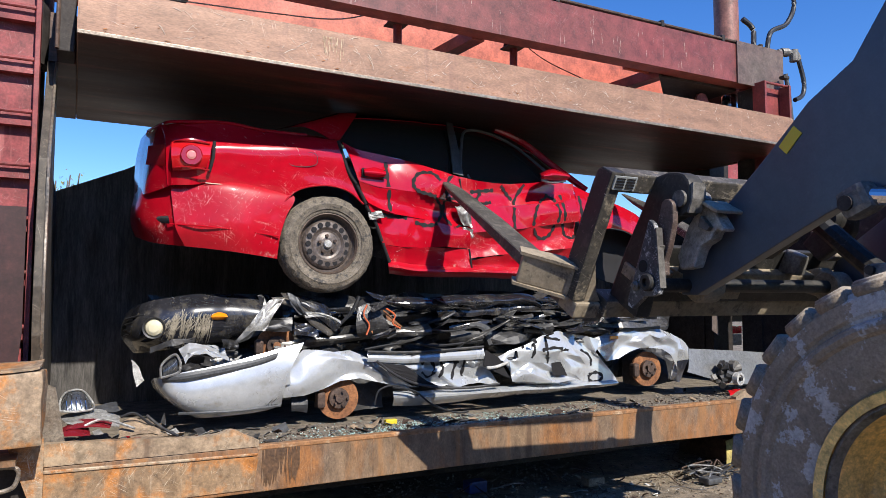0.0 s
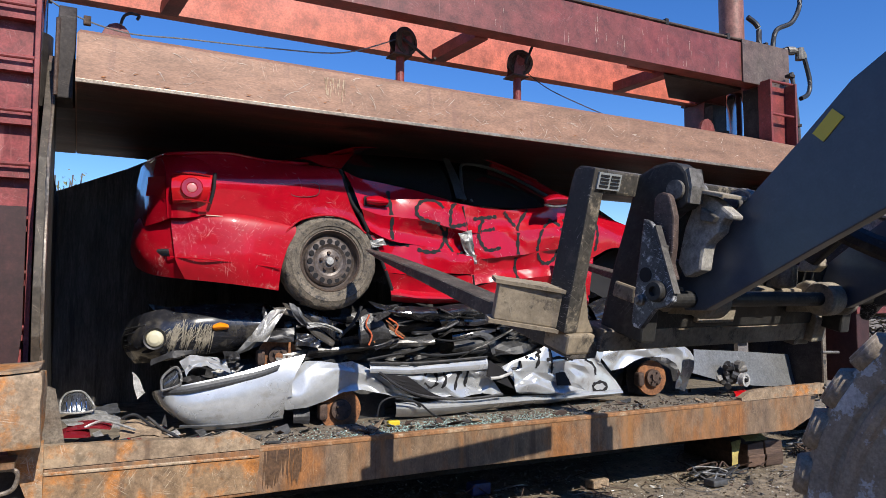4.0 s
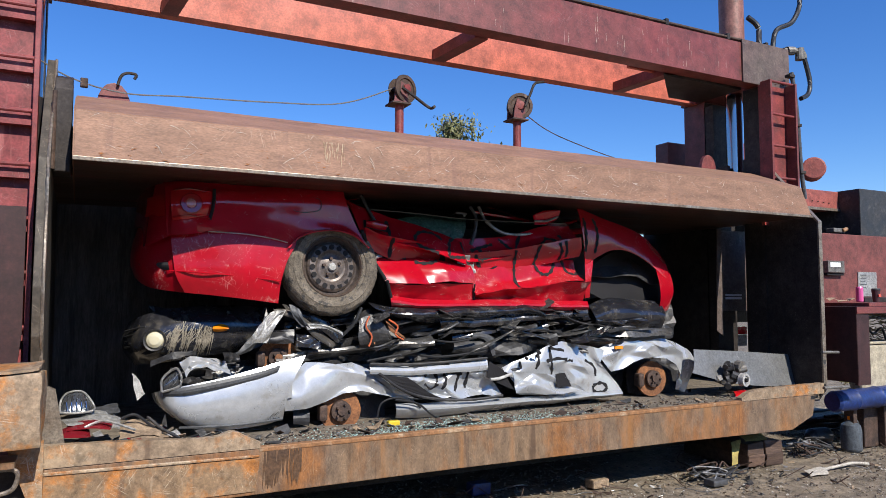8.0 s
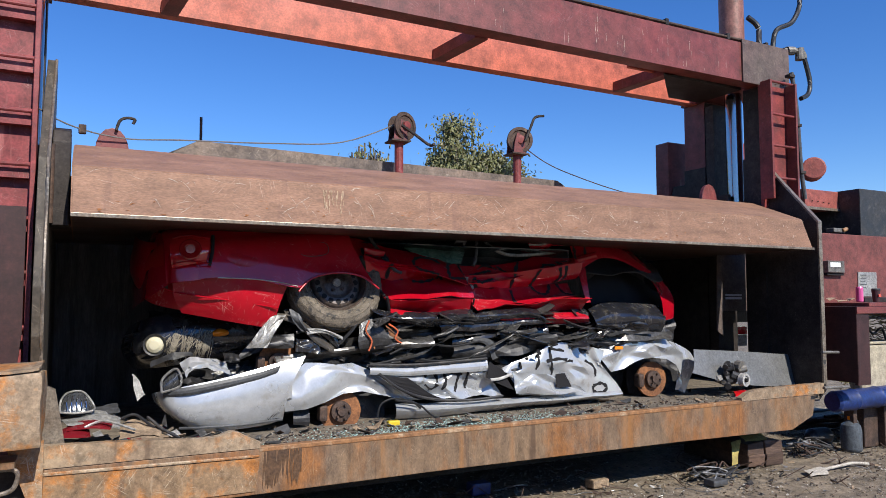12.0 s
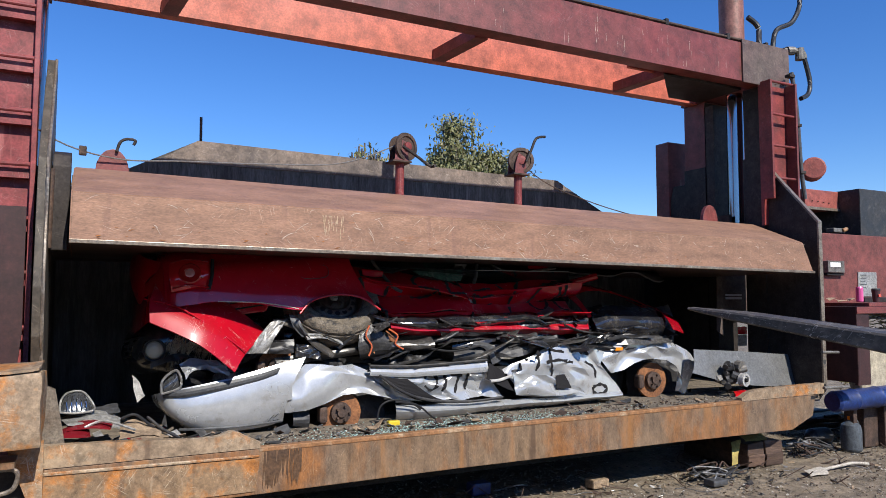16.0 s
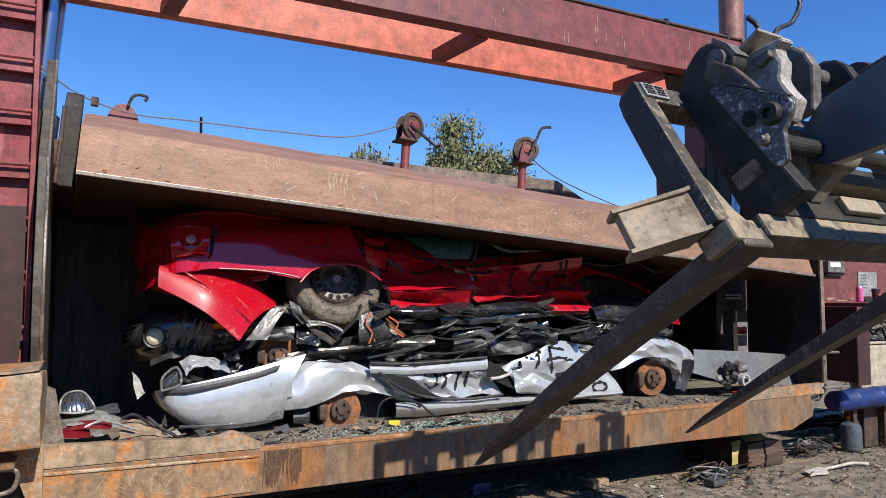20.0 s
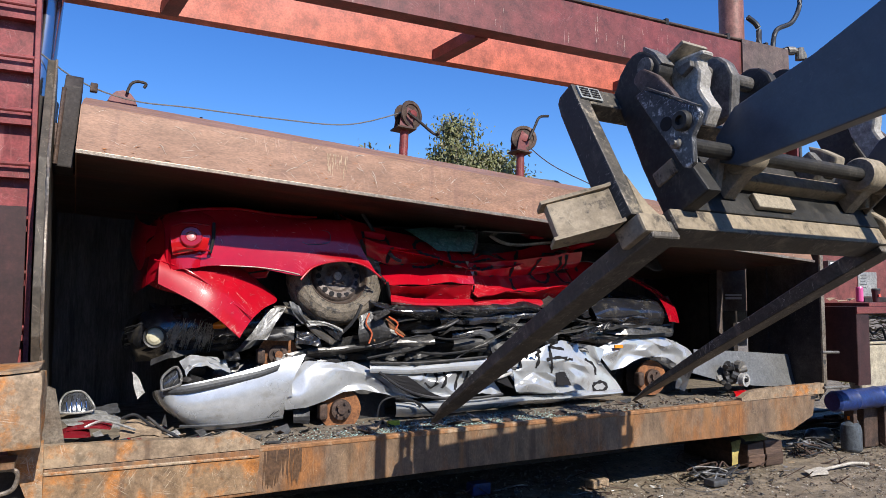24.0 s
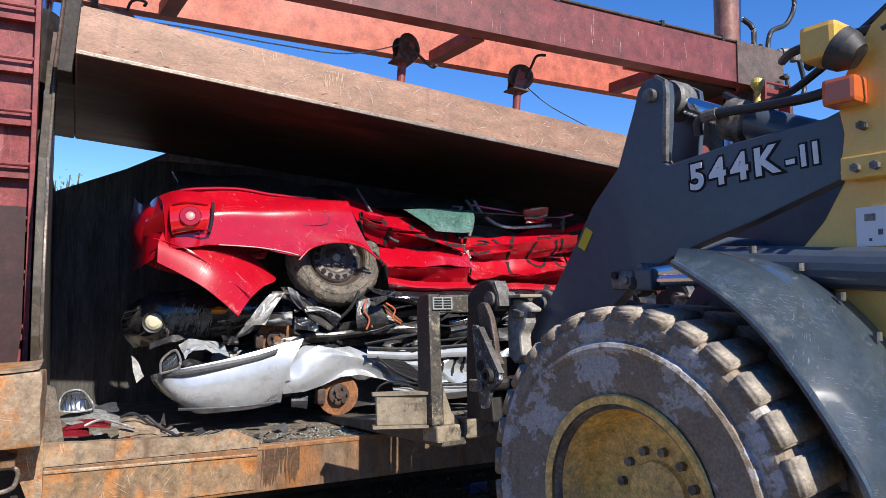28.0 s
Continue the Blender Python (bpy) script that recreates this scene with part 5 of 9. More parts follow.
sp("bonnet_stub", crushed([[(0.575, 4.700, 1.100), (0.665, 4.700, 1.125), (0.855, 4.700, 1.088)], [(0.606, 4.620, 1.009), (0.678, 4.620, 1.067), (0.877, 4.620, 1.016)]], 9, 5, 0.03, 4), M["car_silver"], "torn silver bonnet corner", True)
sp("torn_scrap", sheet([[(0.311, 4.900, 1.011), (0.358, 4.900, 0.966)], [(0.360, 4.880, 0.841), (0.405, 4.880, 0.880)]], 8, 8, 0.0, 0.03, 6, 1, 0.004, 6, facets=True), M["white"], "torn pale scrap of bodywork")
# Dark sheet added inside so that gaps in the wreck look dark.
core = sheet([[(0.554, 5.050, 1.036), (1.312, 5.050, 1.041), (2.190, 5.050, 0.961), (3.219, 5.050, 0.960), (4.445, 5.050, 1.062), (5.147, 5.050, 1.013)], [(0.551, 4.950, 0.717), (1.291, 4.950, 0.679), (2.148, 4.950, 0.676), (3.153, 4.950, 0.696), (4.348, 4.950, 0.694), (5.034, 4.950, 0.680)]], 60, 12, 0.05, 0.06, 5, 1, 0.01, 21, facets=True)
sp("floor_pan", core, M["wreck_inside"], "dark crumpled filler sheet inside the silver wreck")
strips(silver, SB, 26, (1.6, 4.6), (4.62, 4.95), (0.98, 1.17), [M["wreck_inside"], M["plastic"], M["dull_metal"], M["wreck_inside"]], 11)
strips(silver, SB, 10, (0.55, 1.2), (4.66, 4.95), (0.95, 1.12), [M["foil"], M["wreck_inside"], M["plastic"], M["wreck_inside"]], 12, (0.1, 0.35), (0.02, 0.06))
sp("wiring", tube([(1.840, 4.550, 0.676), (1.869, 4.550, 0.769), (1.974, 4.550, 0.801), (2.103, 4.550, 0.765), (2.169, 4.550, 0.721)], 0.007, 6), M["rubber"], "black wiring loop", True)
sp("wiring", tube([(1.952, 4.500, 0.797), (2.123, 4.500, 0.758), (2.255, 4.500, 0.659), (2.445, 4.500, 0.588), (2.552, 4.500, 0.588)], 0.007, 6), M["rubber"], "black wiring tail", True)
for k, (tx, lines) in enumerate(((da, ([(2.368, 4.500, 0.992), (2.382, 4.500, 0.912), (2.354, 4.500, 0.834)], [(2.418, 4.500, 0.950), (2.530, 4.500, 0.936)], [(2.492, 4.500, 0.986), (2.483, 4.500, 0.874), (2.459, 4.500, 0.815)], [(2.586, 4.500, 0.970), (2.567, 4.500, 0.829)], [(2.211, 4.500, 0.936), (2.278, 4.500, 0.965), (2.323, 4.500, 0.923), (2.278, 4.500, 0.846), (2.220, 4.500, 0.881)])),
                               (db, ([(3.310, 4.500, 1.148), (3.302, 4.500, 1.000), (3.333, 4.500, 0.912), (3.288, 4.500, 0.785)], [(3.254, 4.500, 1.002), (3.389, 4.500, 1.014), (3.520, 4.500, 0.991)], [(3.314, 4.500, 1.096), (3.444, 4.500, 1.073)], [(3.124, 4.500, 1.094), (3.186, 4.500, 1.040), (3.164, 4.500, 0.942)], [(3.030, 4.500, 1.046), (3.044, 4.500, 0.948)],
                                     [(3.666, 4.500, 0.985), (3.757, 4.500, 0.936), (3.779, 4.500, 0.854)], [(3.754, 4.500, 0.779), (3.835, 4.500, 0.797), (3.893, 4.500, 0.758), (3.834, 4.500, 0.721), (3.764, 4.500, 0.734), (3.754, 4.500, 0.779)])))):
    for ln in lines:
        sp("spray_stroke", stroke(SILVER_SKIN[k], ln, 0.015), M["spray"], "", False, tx)

sp("bumper_lip", tube([(0.578, 4.650, 0.698), (0.710, 4.600, 0.699), (0.949, 4.600, 0.696), (1.200, 4.600, 0.711)], 0.009, 6), M["grey_plastic"], "grubby bumper lip", True, cover)
sp("bumper_crease", tube([(0.586, 4.625, 0.756), (0.841, 4.585, 0.766), (1.086, 4.585, 0.794), (1.202, 4.585, 0.822)], 0.006, 6), M["car_silver"], "", True, cover)
# -- black car, in the middle of the pile --
BB = (2.6, 5.4, 1.15)
black = thing("black_car_wreck", "crushed black car wreck squeezed between two other wrecks", "wrecked car", BB)


# Pushes the nose deeper but keeps its place in the camera's view.
NOSE_EYE_SCALE = Matrix.Translation(EYE) @ Matrix.Scale(1.055, 4) @ Matrix.Translation(-Vector(EYE))


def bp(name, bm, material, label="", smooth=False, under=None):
    """Part of the black car, whose nose is scaled deeper from the camera's eye."""
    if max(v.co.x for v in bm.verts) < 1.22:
        bm.transform(NOSE_EYE_SCALE)
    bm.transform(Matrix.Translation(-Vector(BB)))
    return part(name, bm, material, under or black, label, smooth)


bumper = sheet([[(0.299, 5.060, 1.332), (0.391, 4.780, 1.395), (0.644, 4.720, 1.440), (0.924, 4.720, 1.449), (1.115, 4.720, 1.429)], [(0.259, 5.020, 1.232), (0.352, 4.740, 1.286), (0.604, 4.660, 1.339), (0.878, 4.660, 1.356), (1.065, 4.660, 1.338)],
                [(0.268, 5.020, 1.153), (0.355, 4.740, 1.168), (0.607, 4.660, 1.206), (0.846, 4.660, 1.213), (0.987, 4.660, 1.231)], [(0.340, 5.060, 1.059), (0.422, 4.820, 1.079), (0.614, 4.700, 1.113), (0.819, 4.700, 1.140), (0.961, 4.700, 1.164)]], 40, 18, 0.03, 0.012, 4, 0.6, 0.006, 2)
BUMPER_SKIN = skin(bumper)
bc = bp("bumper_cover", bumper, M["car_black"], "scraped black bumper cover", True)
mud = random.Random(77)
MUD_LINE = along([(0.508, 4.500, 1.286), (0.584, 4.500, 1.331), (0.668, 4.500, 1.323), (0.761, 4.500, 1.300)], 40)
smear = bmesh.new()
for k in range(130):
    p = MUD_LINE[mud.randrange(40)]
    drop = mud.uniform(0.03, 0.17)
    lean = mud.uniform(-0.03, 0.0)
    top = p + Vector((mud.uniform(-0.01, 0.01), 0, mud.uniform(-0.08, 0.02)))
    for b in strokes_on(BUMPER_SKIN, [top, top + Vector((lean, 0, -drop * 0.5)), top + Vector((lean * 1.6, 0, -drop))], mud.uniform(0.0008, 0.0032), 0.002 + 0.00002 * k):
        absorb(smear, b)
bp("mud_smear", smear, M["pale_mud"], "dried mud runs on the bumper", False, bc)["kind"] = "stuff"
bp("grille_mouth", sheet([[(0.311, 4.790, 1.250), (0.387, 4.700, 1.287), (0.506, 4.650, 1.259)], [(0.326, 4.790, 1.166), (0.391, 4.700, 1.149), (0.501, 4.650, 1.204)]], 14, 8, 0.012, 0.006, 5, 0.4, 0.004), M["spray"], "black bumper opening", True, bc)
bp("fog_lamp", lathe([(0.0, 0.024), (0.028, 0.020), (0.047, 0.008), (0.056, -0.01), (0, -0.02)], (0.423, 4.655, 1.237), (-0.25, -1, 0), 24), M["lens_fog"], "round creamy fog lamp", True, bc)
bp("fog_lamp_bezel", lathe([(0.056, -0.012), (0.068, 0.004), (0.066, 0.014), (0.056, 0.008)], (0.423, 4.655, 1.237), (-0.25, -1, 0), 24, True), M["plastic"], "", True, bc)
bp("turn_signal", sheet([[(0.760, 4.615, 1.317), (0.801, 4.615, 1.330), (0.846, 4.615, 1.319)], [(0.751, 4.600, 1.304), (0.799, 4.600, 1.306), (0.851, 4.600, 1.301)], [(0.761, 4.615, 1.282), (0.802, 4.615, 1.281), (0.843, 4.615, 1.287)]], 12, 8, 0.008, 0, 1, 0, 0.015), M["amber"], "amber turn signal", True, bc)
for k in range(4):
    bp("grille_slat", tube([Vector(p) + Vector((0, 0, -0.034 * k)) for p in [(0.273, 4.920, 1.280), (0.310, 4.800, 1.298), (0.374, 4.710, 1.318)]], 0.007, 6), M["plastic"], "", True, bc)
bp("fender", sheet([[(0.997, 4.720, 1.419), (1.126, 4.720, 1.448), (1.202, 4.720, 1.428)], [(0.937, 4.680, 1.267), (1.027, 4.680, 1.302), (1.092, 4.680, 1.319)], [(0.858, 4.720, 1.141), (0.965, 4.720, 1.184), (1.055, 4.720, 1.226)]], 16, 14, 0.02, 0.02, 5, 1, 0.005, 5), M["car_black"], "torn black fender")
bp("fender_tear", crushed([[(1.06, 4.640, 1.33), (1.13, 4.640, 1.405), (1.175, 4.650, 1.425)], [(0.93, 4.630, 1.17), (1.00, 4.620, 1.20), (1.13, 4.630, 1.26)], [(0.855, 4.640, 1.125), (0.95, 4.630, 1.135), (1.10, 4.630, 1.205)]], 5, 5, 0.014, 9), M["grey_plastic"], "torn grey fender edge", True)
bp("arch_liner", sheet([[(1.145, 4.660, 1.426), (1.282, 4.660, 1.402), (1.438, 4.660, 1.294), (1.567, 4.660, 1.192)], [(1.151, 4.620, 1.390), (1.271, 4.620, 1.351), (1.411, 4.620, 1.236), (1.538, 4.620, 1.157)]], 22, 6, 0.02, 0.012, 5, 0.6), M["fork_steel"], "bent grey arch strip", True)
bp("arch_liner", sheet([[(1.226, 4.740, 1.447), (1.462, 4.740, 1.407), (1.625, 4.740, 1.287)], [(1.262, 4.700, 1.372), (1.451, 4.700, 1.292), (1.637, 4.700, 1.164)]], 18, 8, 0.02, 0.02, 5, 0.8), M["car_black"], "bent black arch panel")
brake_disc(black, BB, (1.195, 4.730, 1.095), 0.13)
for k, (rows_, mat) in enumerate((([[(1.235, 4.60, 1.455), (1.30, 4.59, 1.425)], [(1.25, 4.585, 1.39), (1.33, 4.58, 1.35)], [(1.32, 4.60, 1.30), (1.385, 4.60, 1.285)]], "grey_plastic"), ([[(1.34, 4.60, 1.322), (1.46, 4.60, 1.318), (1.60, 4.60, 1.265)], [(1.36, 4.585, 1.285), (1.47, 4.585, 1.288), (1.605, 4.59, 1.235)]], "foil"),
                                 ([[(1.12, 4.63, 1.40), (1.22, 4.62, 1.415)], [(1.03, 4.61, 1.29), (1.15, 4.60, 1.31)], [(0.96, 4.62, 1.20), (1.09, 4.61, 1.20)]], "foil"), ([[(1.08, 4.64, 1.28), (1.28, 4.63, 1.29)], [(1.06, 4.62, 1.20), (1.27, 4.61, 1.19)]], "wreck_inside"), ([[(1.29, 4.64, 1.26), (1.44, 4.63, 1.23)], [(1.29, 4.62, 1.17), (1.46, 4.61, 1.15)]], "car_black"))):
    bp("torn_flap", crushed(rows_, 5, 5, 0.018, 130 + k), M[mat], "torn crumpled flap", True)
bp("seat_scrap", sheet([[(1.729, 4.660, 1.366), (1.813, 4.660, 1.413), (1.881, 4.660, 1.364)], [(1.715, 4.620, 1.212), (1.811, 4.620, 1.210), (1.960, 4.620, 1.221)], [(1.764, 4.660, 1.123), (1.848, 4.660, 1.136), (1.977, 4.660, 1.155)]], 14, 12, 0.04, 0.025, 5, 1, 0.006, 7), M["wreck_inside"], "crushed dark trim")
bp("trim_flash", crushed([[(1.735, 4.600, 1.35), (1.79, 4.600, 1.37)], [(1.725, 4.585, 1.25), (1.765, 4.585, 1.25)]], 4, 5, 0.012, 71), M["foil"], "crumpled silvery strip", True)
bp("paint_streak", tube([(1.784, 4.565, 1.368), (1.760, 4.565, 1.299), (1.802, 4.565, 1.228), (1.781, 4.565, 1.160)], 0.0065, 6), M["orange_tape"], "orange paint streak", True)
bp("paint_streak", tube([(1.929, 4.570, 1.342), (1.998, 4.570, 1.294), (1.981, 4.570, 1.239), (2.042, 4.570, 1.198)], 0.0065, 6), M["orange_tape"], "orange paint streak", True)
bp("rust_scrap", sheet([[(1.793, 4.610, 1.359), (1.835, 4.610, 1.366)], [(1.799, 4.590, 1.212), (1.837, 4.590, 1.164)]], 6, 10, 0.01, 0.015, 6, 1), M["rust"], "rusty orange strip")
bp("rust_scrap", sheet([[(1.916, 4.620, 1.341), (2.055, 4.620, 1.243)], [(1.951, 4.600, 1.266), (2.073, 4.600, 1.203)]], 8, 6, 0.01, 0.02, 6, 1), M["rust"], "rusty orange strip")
bp("side_rail", sheet([[(1.792, 4.630, 1.464), (2.184, 4.630, 1.422), (2.703, 4.630, 1.435), (3.165, 4.630, 1.445), (3.272, 4.630, 1.413)], [(1.815, 4.580, 1.425), (2.160, 4.580, 1.378), (2.673, 4.580, 1.385), (3.130, 4.580, 1.393), (3.263, 4.580, 1.347)], [(1.967, 4.640, 1.379), (2.280, 4.640, 1.310), (2.708, 4.640, 1.328), (3.117, 4.640, 1.348), (3.278, 4.640, 1.310)]], 50, 12, 0.02, 0.022, 4, 1, 0.006, 13), M["car_black"], "flattened black door edge")
bp("roof_fold", sheet([[(2.309, 4.700, 1.407), (2.794, 4.700, 1.386), (3.322, 4.700, 1.412), (3.720, 4.700, 1.432)], [(2.362, 4.620, 1.276), (2.846, 4.620, 1.292), (3.318, 4.620, 1.319), (3.713, 4.620, 1.340)]], 40, 8, 0.04, 0.03, 4, 1, 0.006, 14, facets=True), M["car_black"], "folded black roof")
bp("rear_panel", sheet([[(3.779, 4.700, 1.432), (4.022, 4.700, 1.488), (4.532, 4.700, 1.457), (4.611, 4.700, 1.401)], [(3.760, 4.620, 1.340), (4.011, 4.620, 1.374), (4.530, 4.620, 1.329)], [(3.861, 4.660, 1.206), (4.104, 4.660, 1.201), (4.553, 4.660, 1.220)]], 26, 14, 0.04, 0.015, 4, 0.6, 0.006, 15), M["car_black"], "scuffed dark boot panel", True)
bp("rear_bumper", sheet([[(3.758, 4.680, 1.175), (4.121, 4.680, 1.180), (4.707, 4.680, 1.226)], [(3.767, 4.620, 1.127), (4.128, 4.620, 1.117), (4.611, 4.620, 1.141)]], 24, 6, 0.03, 0.02, 4, 0.8, 0.006, 16), M["plastic"], "torn black bumper strip")
bp("seat_back", sheet([[(2.508, 4.720, 1.185), (2.754, 4.720, 1.230), (2.906, 4.720, 1.196)], [(2.476, 4.660, 1.085), (2.718, 4.660, 1.055), (2.859, 4.660, 1.084)]], 14, 10, 0.05, 0.02, 5, 0.6), M["plastic"], "crushed black seat")
bp("seat_belt", sheet([[(2.649, 4.640, 1.227), (2.797, 4.640, 1.207), (2.897, 4.640, 1.084)], [(2.623, 4.630, 1.195), (2.741, 4.630, 1.175), (2.810, 4.630, 1.053)]], 16, 4, 0.01, 0.004, 4, 0, 0.004), M["grey_plastic"], "dark webbing strap", True)
bp("hub", lathe([(0, 0.03), (0.05, 0.03), (0.085, 0.0), (0.09, -0.02), (0, -0.02)], (3.893, 4.700, 1.133), (0.1, -1, 0), 20), M["dark_rust"], "", True)
# Another dark sheet added inside, which blocks the view through the pile.
core = sheet([[(0.436, 5.35, 1.431), (0.992, 5.30, 1.446), (1.730, 5.050, 1.441), (2.684, 5.050, 1.458), (3.811, 5.050, 1.478), (5.015, 5.050, 1.475)], [(0.438, 5.30, 1.057), (0.985, 5.25, 1.069), (1.689, 4.920, 1.035), (2.614, 4.920, 1.018), (3.707, 4.920, 1.093), (4.945, 4.920, 1.107)]], 60, 12, 0.05, 0.06, 5, 1, 0.01, 22, facets=True)
bp("crushed_shell", core, M["wreck_inside"], "dark crumpled filler sheet inside the black wreck")
strips(black, BB, 40, (1.9, 4.15), (4.62, 4.98), (1.16, 1.36), [M["car_black"], M["wreck_inside"], M["plastic"], M["car_black"], M["dull_metal"], M["wreck_inside"]], 21, (0.3, 1.0), (0.025, 0.085))
strips(black, BB, 26, (1.7, 4.3), (4.56, 4.66), (1.12, 1.44), [M["car_black"], M["wreck_inside"], M["plastic"], M["dull_metal"]], 23, (0.15, 0.55), (0.012, 0.04), "torn_strip", 0.5)
strips(black, BB, 14, (1.35, 2.0), (4.72, 5.0), (1.05, 1.36), [M["car_black"], M["wreck_inside"], M["plastic"]], 22, (0.2, 0.6), (0.03, 0.09))
for a, b in (([(1.943, 4.580, 1.130), (2.161, 4.580, 1.202), (2.434, 4.580, 1.170), (2.672, 4.580, 1.204)], 0.008), ([(1.775, 4.580, 1.059), (2.073, 4.580, 1.094), (2.341, 4.580, 1.067), (2.721, 4.580, 1.094)], 0.010), ([(2.934, 4.600, 1.179), (3.249, 4.600, 1.241), (3.579, 4.600, 1.161)], 0.008), ([(1.578, 4.600, 1.217), (1.678, 4.600, 1.311), (1.739, 4.600, 1.426)], 0.012)):
    bp("cable_loom", tube(a, b, 6), M["rubber"], "", True)

# -- red saloon on top of the pile, built of the pieces that fold as it is crushed --
RB = Vector((2.6, 5.4, 1.36))
red = thing("red_saloon_car", "glossy red saloon car with sprayed black letters on crushed wrecks", "car", RB)
Y = 4.63


def hinged(name, bm, material, origin, label="", smooth=True):
    """A piece of the red car that turns about its own origin."""
    origin = Vector(origin)
    bm.transform(Matrix.Translation(-origin))
    ob = part(name, bm, material, red, label, smooth)
    ob.location = origin - RB
    ob["home"] = tuple(origin - RB)
    return ob


def on(name, bm, material, parent, label="", smooth=True):
    """A piece fixed on a hinged one, drawn in world metres."""
    base = parent if "home" in parent else parent.parent
    bm.transform(Matrix.Translation(-(RB + Vector(base["home"]))))
    return part(name, bm, material, parent, label, smooth)


Q0 = (0.932, 4.630, 2.014)
quarter = sheet([[(0.478, 4.770, 2.401), (0.584, 4.690, 2.411), (0.826, 4.680, 2.435), (1.085, 4.690, 2.411), (1.443, 4.720, 2.425), (1.617, 4.750, 2.415)], [(0.486, 4.690, 2.301), (0.649, 4.650, 2.308), (0.894, 4.650, 2.343), (1.266, 4.650, 2.367), (1.596, 4.660, 2.396)],
                 [(0.491, 4.660, 2.218), (0.629, 4.615, 2.229), (0.888, 4.610, 2.255), (1.256, 4.610, 2.279), (1.600, 4.620, 2.295)], [(0.497, 4.660, 2.112), (0.649, 4.620, 2.131), (0.927, 4.620, 2.134), (1.260, 4.618, 2.140), (1.683, 4.630, 2.104)],
                 [(0.502, 4.660, 2.013), (0.680, 4.630, 2.023), (0.932, 4.630, 2.014), (1.215, 4.630, 1.965), (1.29, 4.620, 2.015), (1.40, 4.612, 2.055), (1.53, 4.610, 2.066), (1.66, 4.612, 2.035), (1.765, 4.630, 1.965)]], 60, 26, 0.012, 0.010, 2.0, 0.3, 0.006)
Q_SKIN = skin(quarter)
rq = hinged("rear_quarter", quarter, M["car_red"], Q0, "dusty red rear quarter panel")
TL0 = (0.586, 4.630, 1.979)
tail = hinged("tail_corner", sheet([[(0.447, 4.830, 2.409), (0.528, 4.730, 2.413), (0.637, 4.700, 2.417), (0.776, 4.720, 2.419)], [(0.461, 4.710, 2.302), (0.546, 4.635, 2.308), (0.645, 4.625, 2.314), (0.760, 4.650, 2.317)], [(0.469, 4.680, 2.120), (0.549, 4.625, 2.118), (0.649, 4.620, 2.124), (0.748, 4.642, 2.133)], [(0.478, 4.680, 2.000), (0.569, 4.630, 2.000), (0.653, 4.634, 2.011), (0.731, 4.650, 2.032)]], 24, 20, 0.008, 0.003, 4, 0, 0.006), M["car_red"], TL0, "red tail corner round the lamp")
on("tail_panel", sheet([[(0.369, 5.380, 2.420), (0.393, 5.130, 2.427), (0.430, 4.910, 2.422), (0.484, 4.760, 2.407)], [(0.337, 5.380, 2.240), (0.363, 5.130, 2.228), (0.400, 4.890, 2.197), (0.493, 4.670, 2.163)], [(0.335, 5.380, 2.032), (0.345, 5.080, 1.988), (0.382, 4.850, 1.962), (0.499, 4.660, 1.999)]], 26, 18, 0.03, 0.004, 3, 0, 0.006), M["car_red"], tail, "red boot corner")
on("boot_lid_edge", tube([(0.390, 5.080, 2.418), (0.447, 4.830, 2.416), (0.515, 4.680, 2.410), (0.824, 4.670, 2.437), (1.075, 4.680, 2.416), (1.382, 4.715, 2.424)], 0.010, 8), M["car_red"], rq)
lamp = on("tail_lamp", sheet([[(0.492, 4.620, 2.266), (0.588, 4.570, 2.276), (0.727, 4.570, 2.273)], [(0.489, 4.605, 2.175), (0.588, 4.555, 2.179), (0.713, 4.560, 2.185)], [(0.503, 4.620, 2.083), (0.592, 4.570, 2.089), (0.697, 4.580, 2.115)]], 20, 12, 0.012, 0, 1, 0, 0.01), M["lens_red"], tail, "red tail lamp with a round centre")
on("lamp_ring", lathe([(0.030, 0.003), (0.034, 0.006), (0.060, 0.006), (0.066, 0.0)], (0.602, 4.5475, 2.180), (-0.12, -1, 0), 28), M["lens_deep"], lamp)
on("lamp_bulb", lathe([(0.0, 0.010), (0.016, 0.009), (0.028, 0.004), (0, 0.002)], (0.602, 4.546, 2.180), (-0.12, -1, 0), 16), M["lens_pink"], lamp)
for z0, z1 in ((2.262, 2.268), (2.094, 2.100)):
    on("lamp_rim", tube([(0.505, 4.604, z1), (0.588, 4.553, z1 + 0.004), (0.712, 4.556, z0)], 0.005, 6), M["lens_deep"], lamp)
on("lamp_gap", tube([(0.742, 4.572, 2.285), (0.735, 4.566, 2.18), (0.716, 4.580, 2.09)], 0.011, 8), M["spray"], lamp, "black gap beside the lamp")
on("lamp_inner", sheet([[(0.381, 4.930, 2.287), (0.459, 4.680, 2.262)], [(0.370, 4.930, 2.164), (0.462, 4.680, 2.120)]], 10, 8, 0.02, 0, 1, 0, 0.008), M["lens_red"], tail, "inner red tail lamp")
on("fuel_door_line", tube([(1.231, 4.600, 2.257), (1.323, 4.600, 2.275), (1.417, 4.600, 2.270), (1.421, 4.600, 2.201), (1.332, 4.600, 2.176), (1.239, 4.600, 2.186), (1.231, 4.600, 2.257)], 0.0025, 6), M["plastic"], rq, "fuel door seam")
on("panel_seam", tube([(0.70, 4.622, 2.022), (0.932, 4.622, 2.014), (1.10, 4.622, 1.992), (1.205, 4.622, 1.968)], 0.0035, 6), M["scrape"], rq, "bare scraped edge")
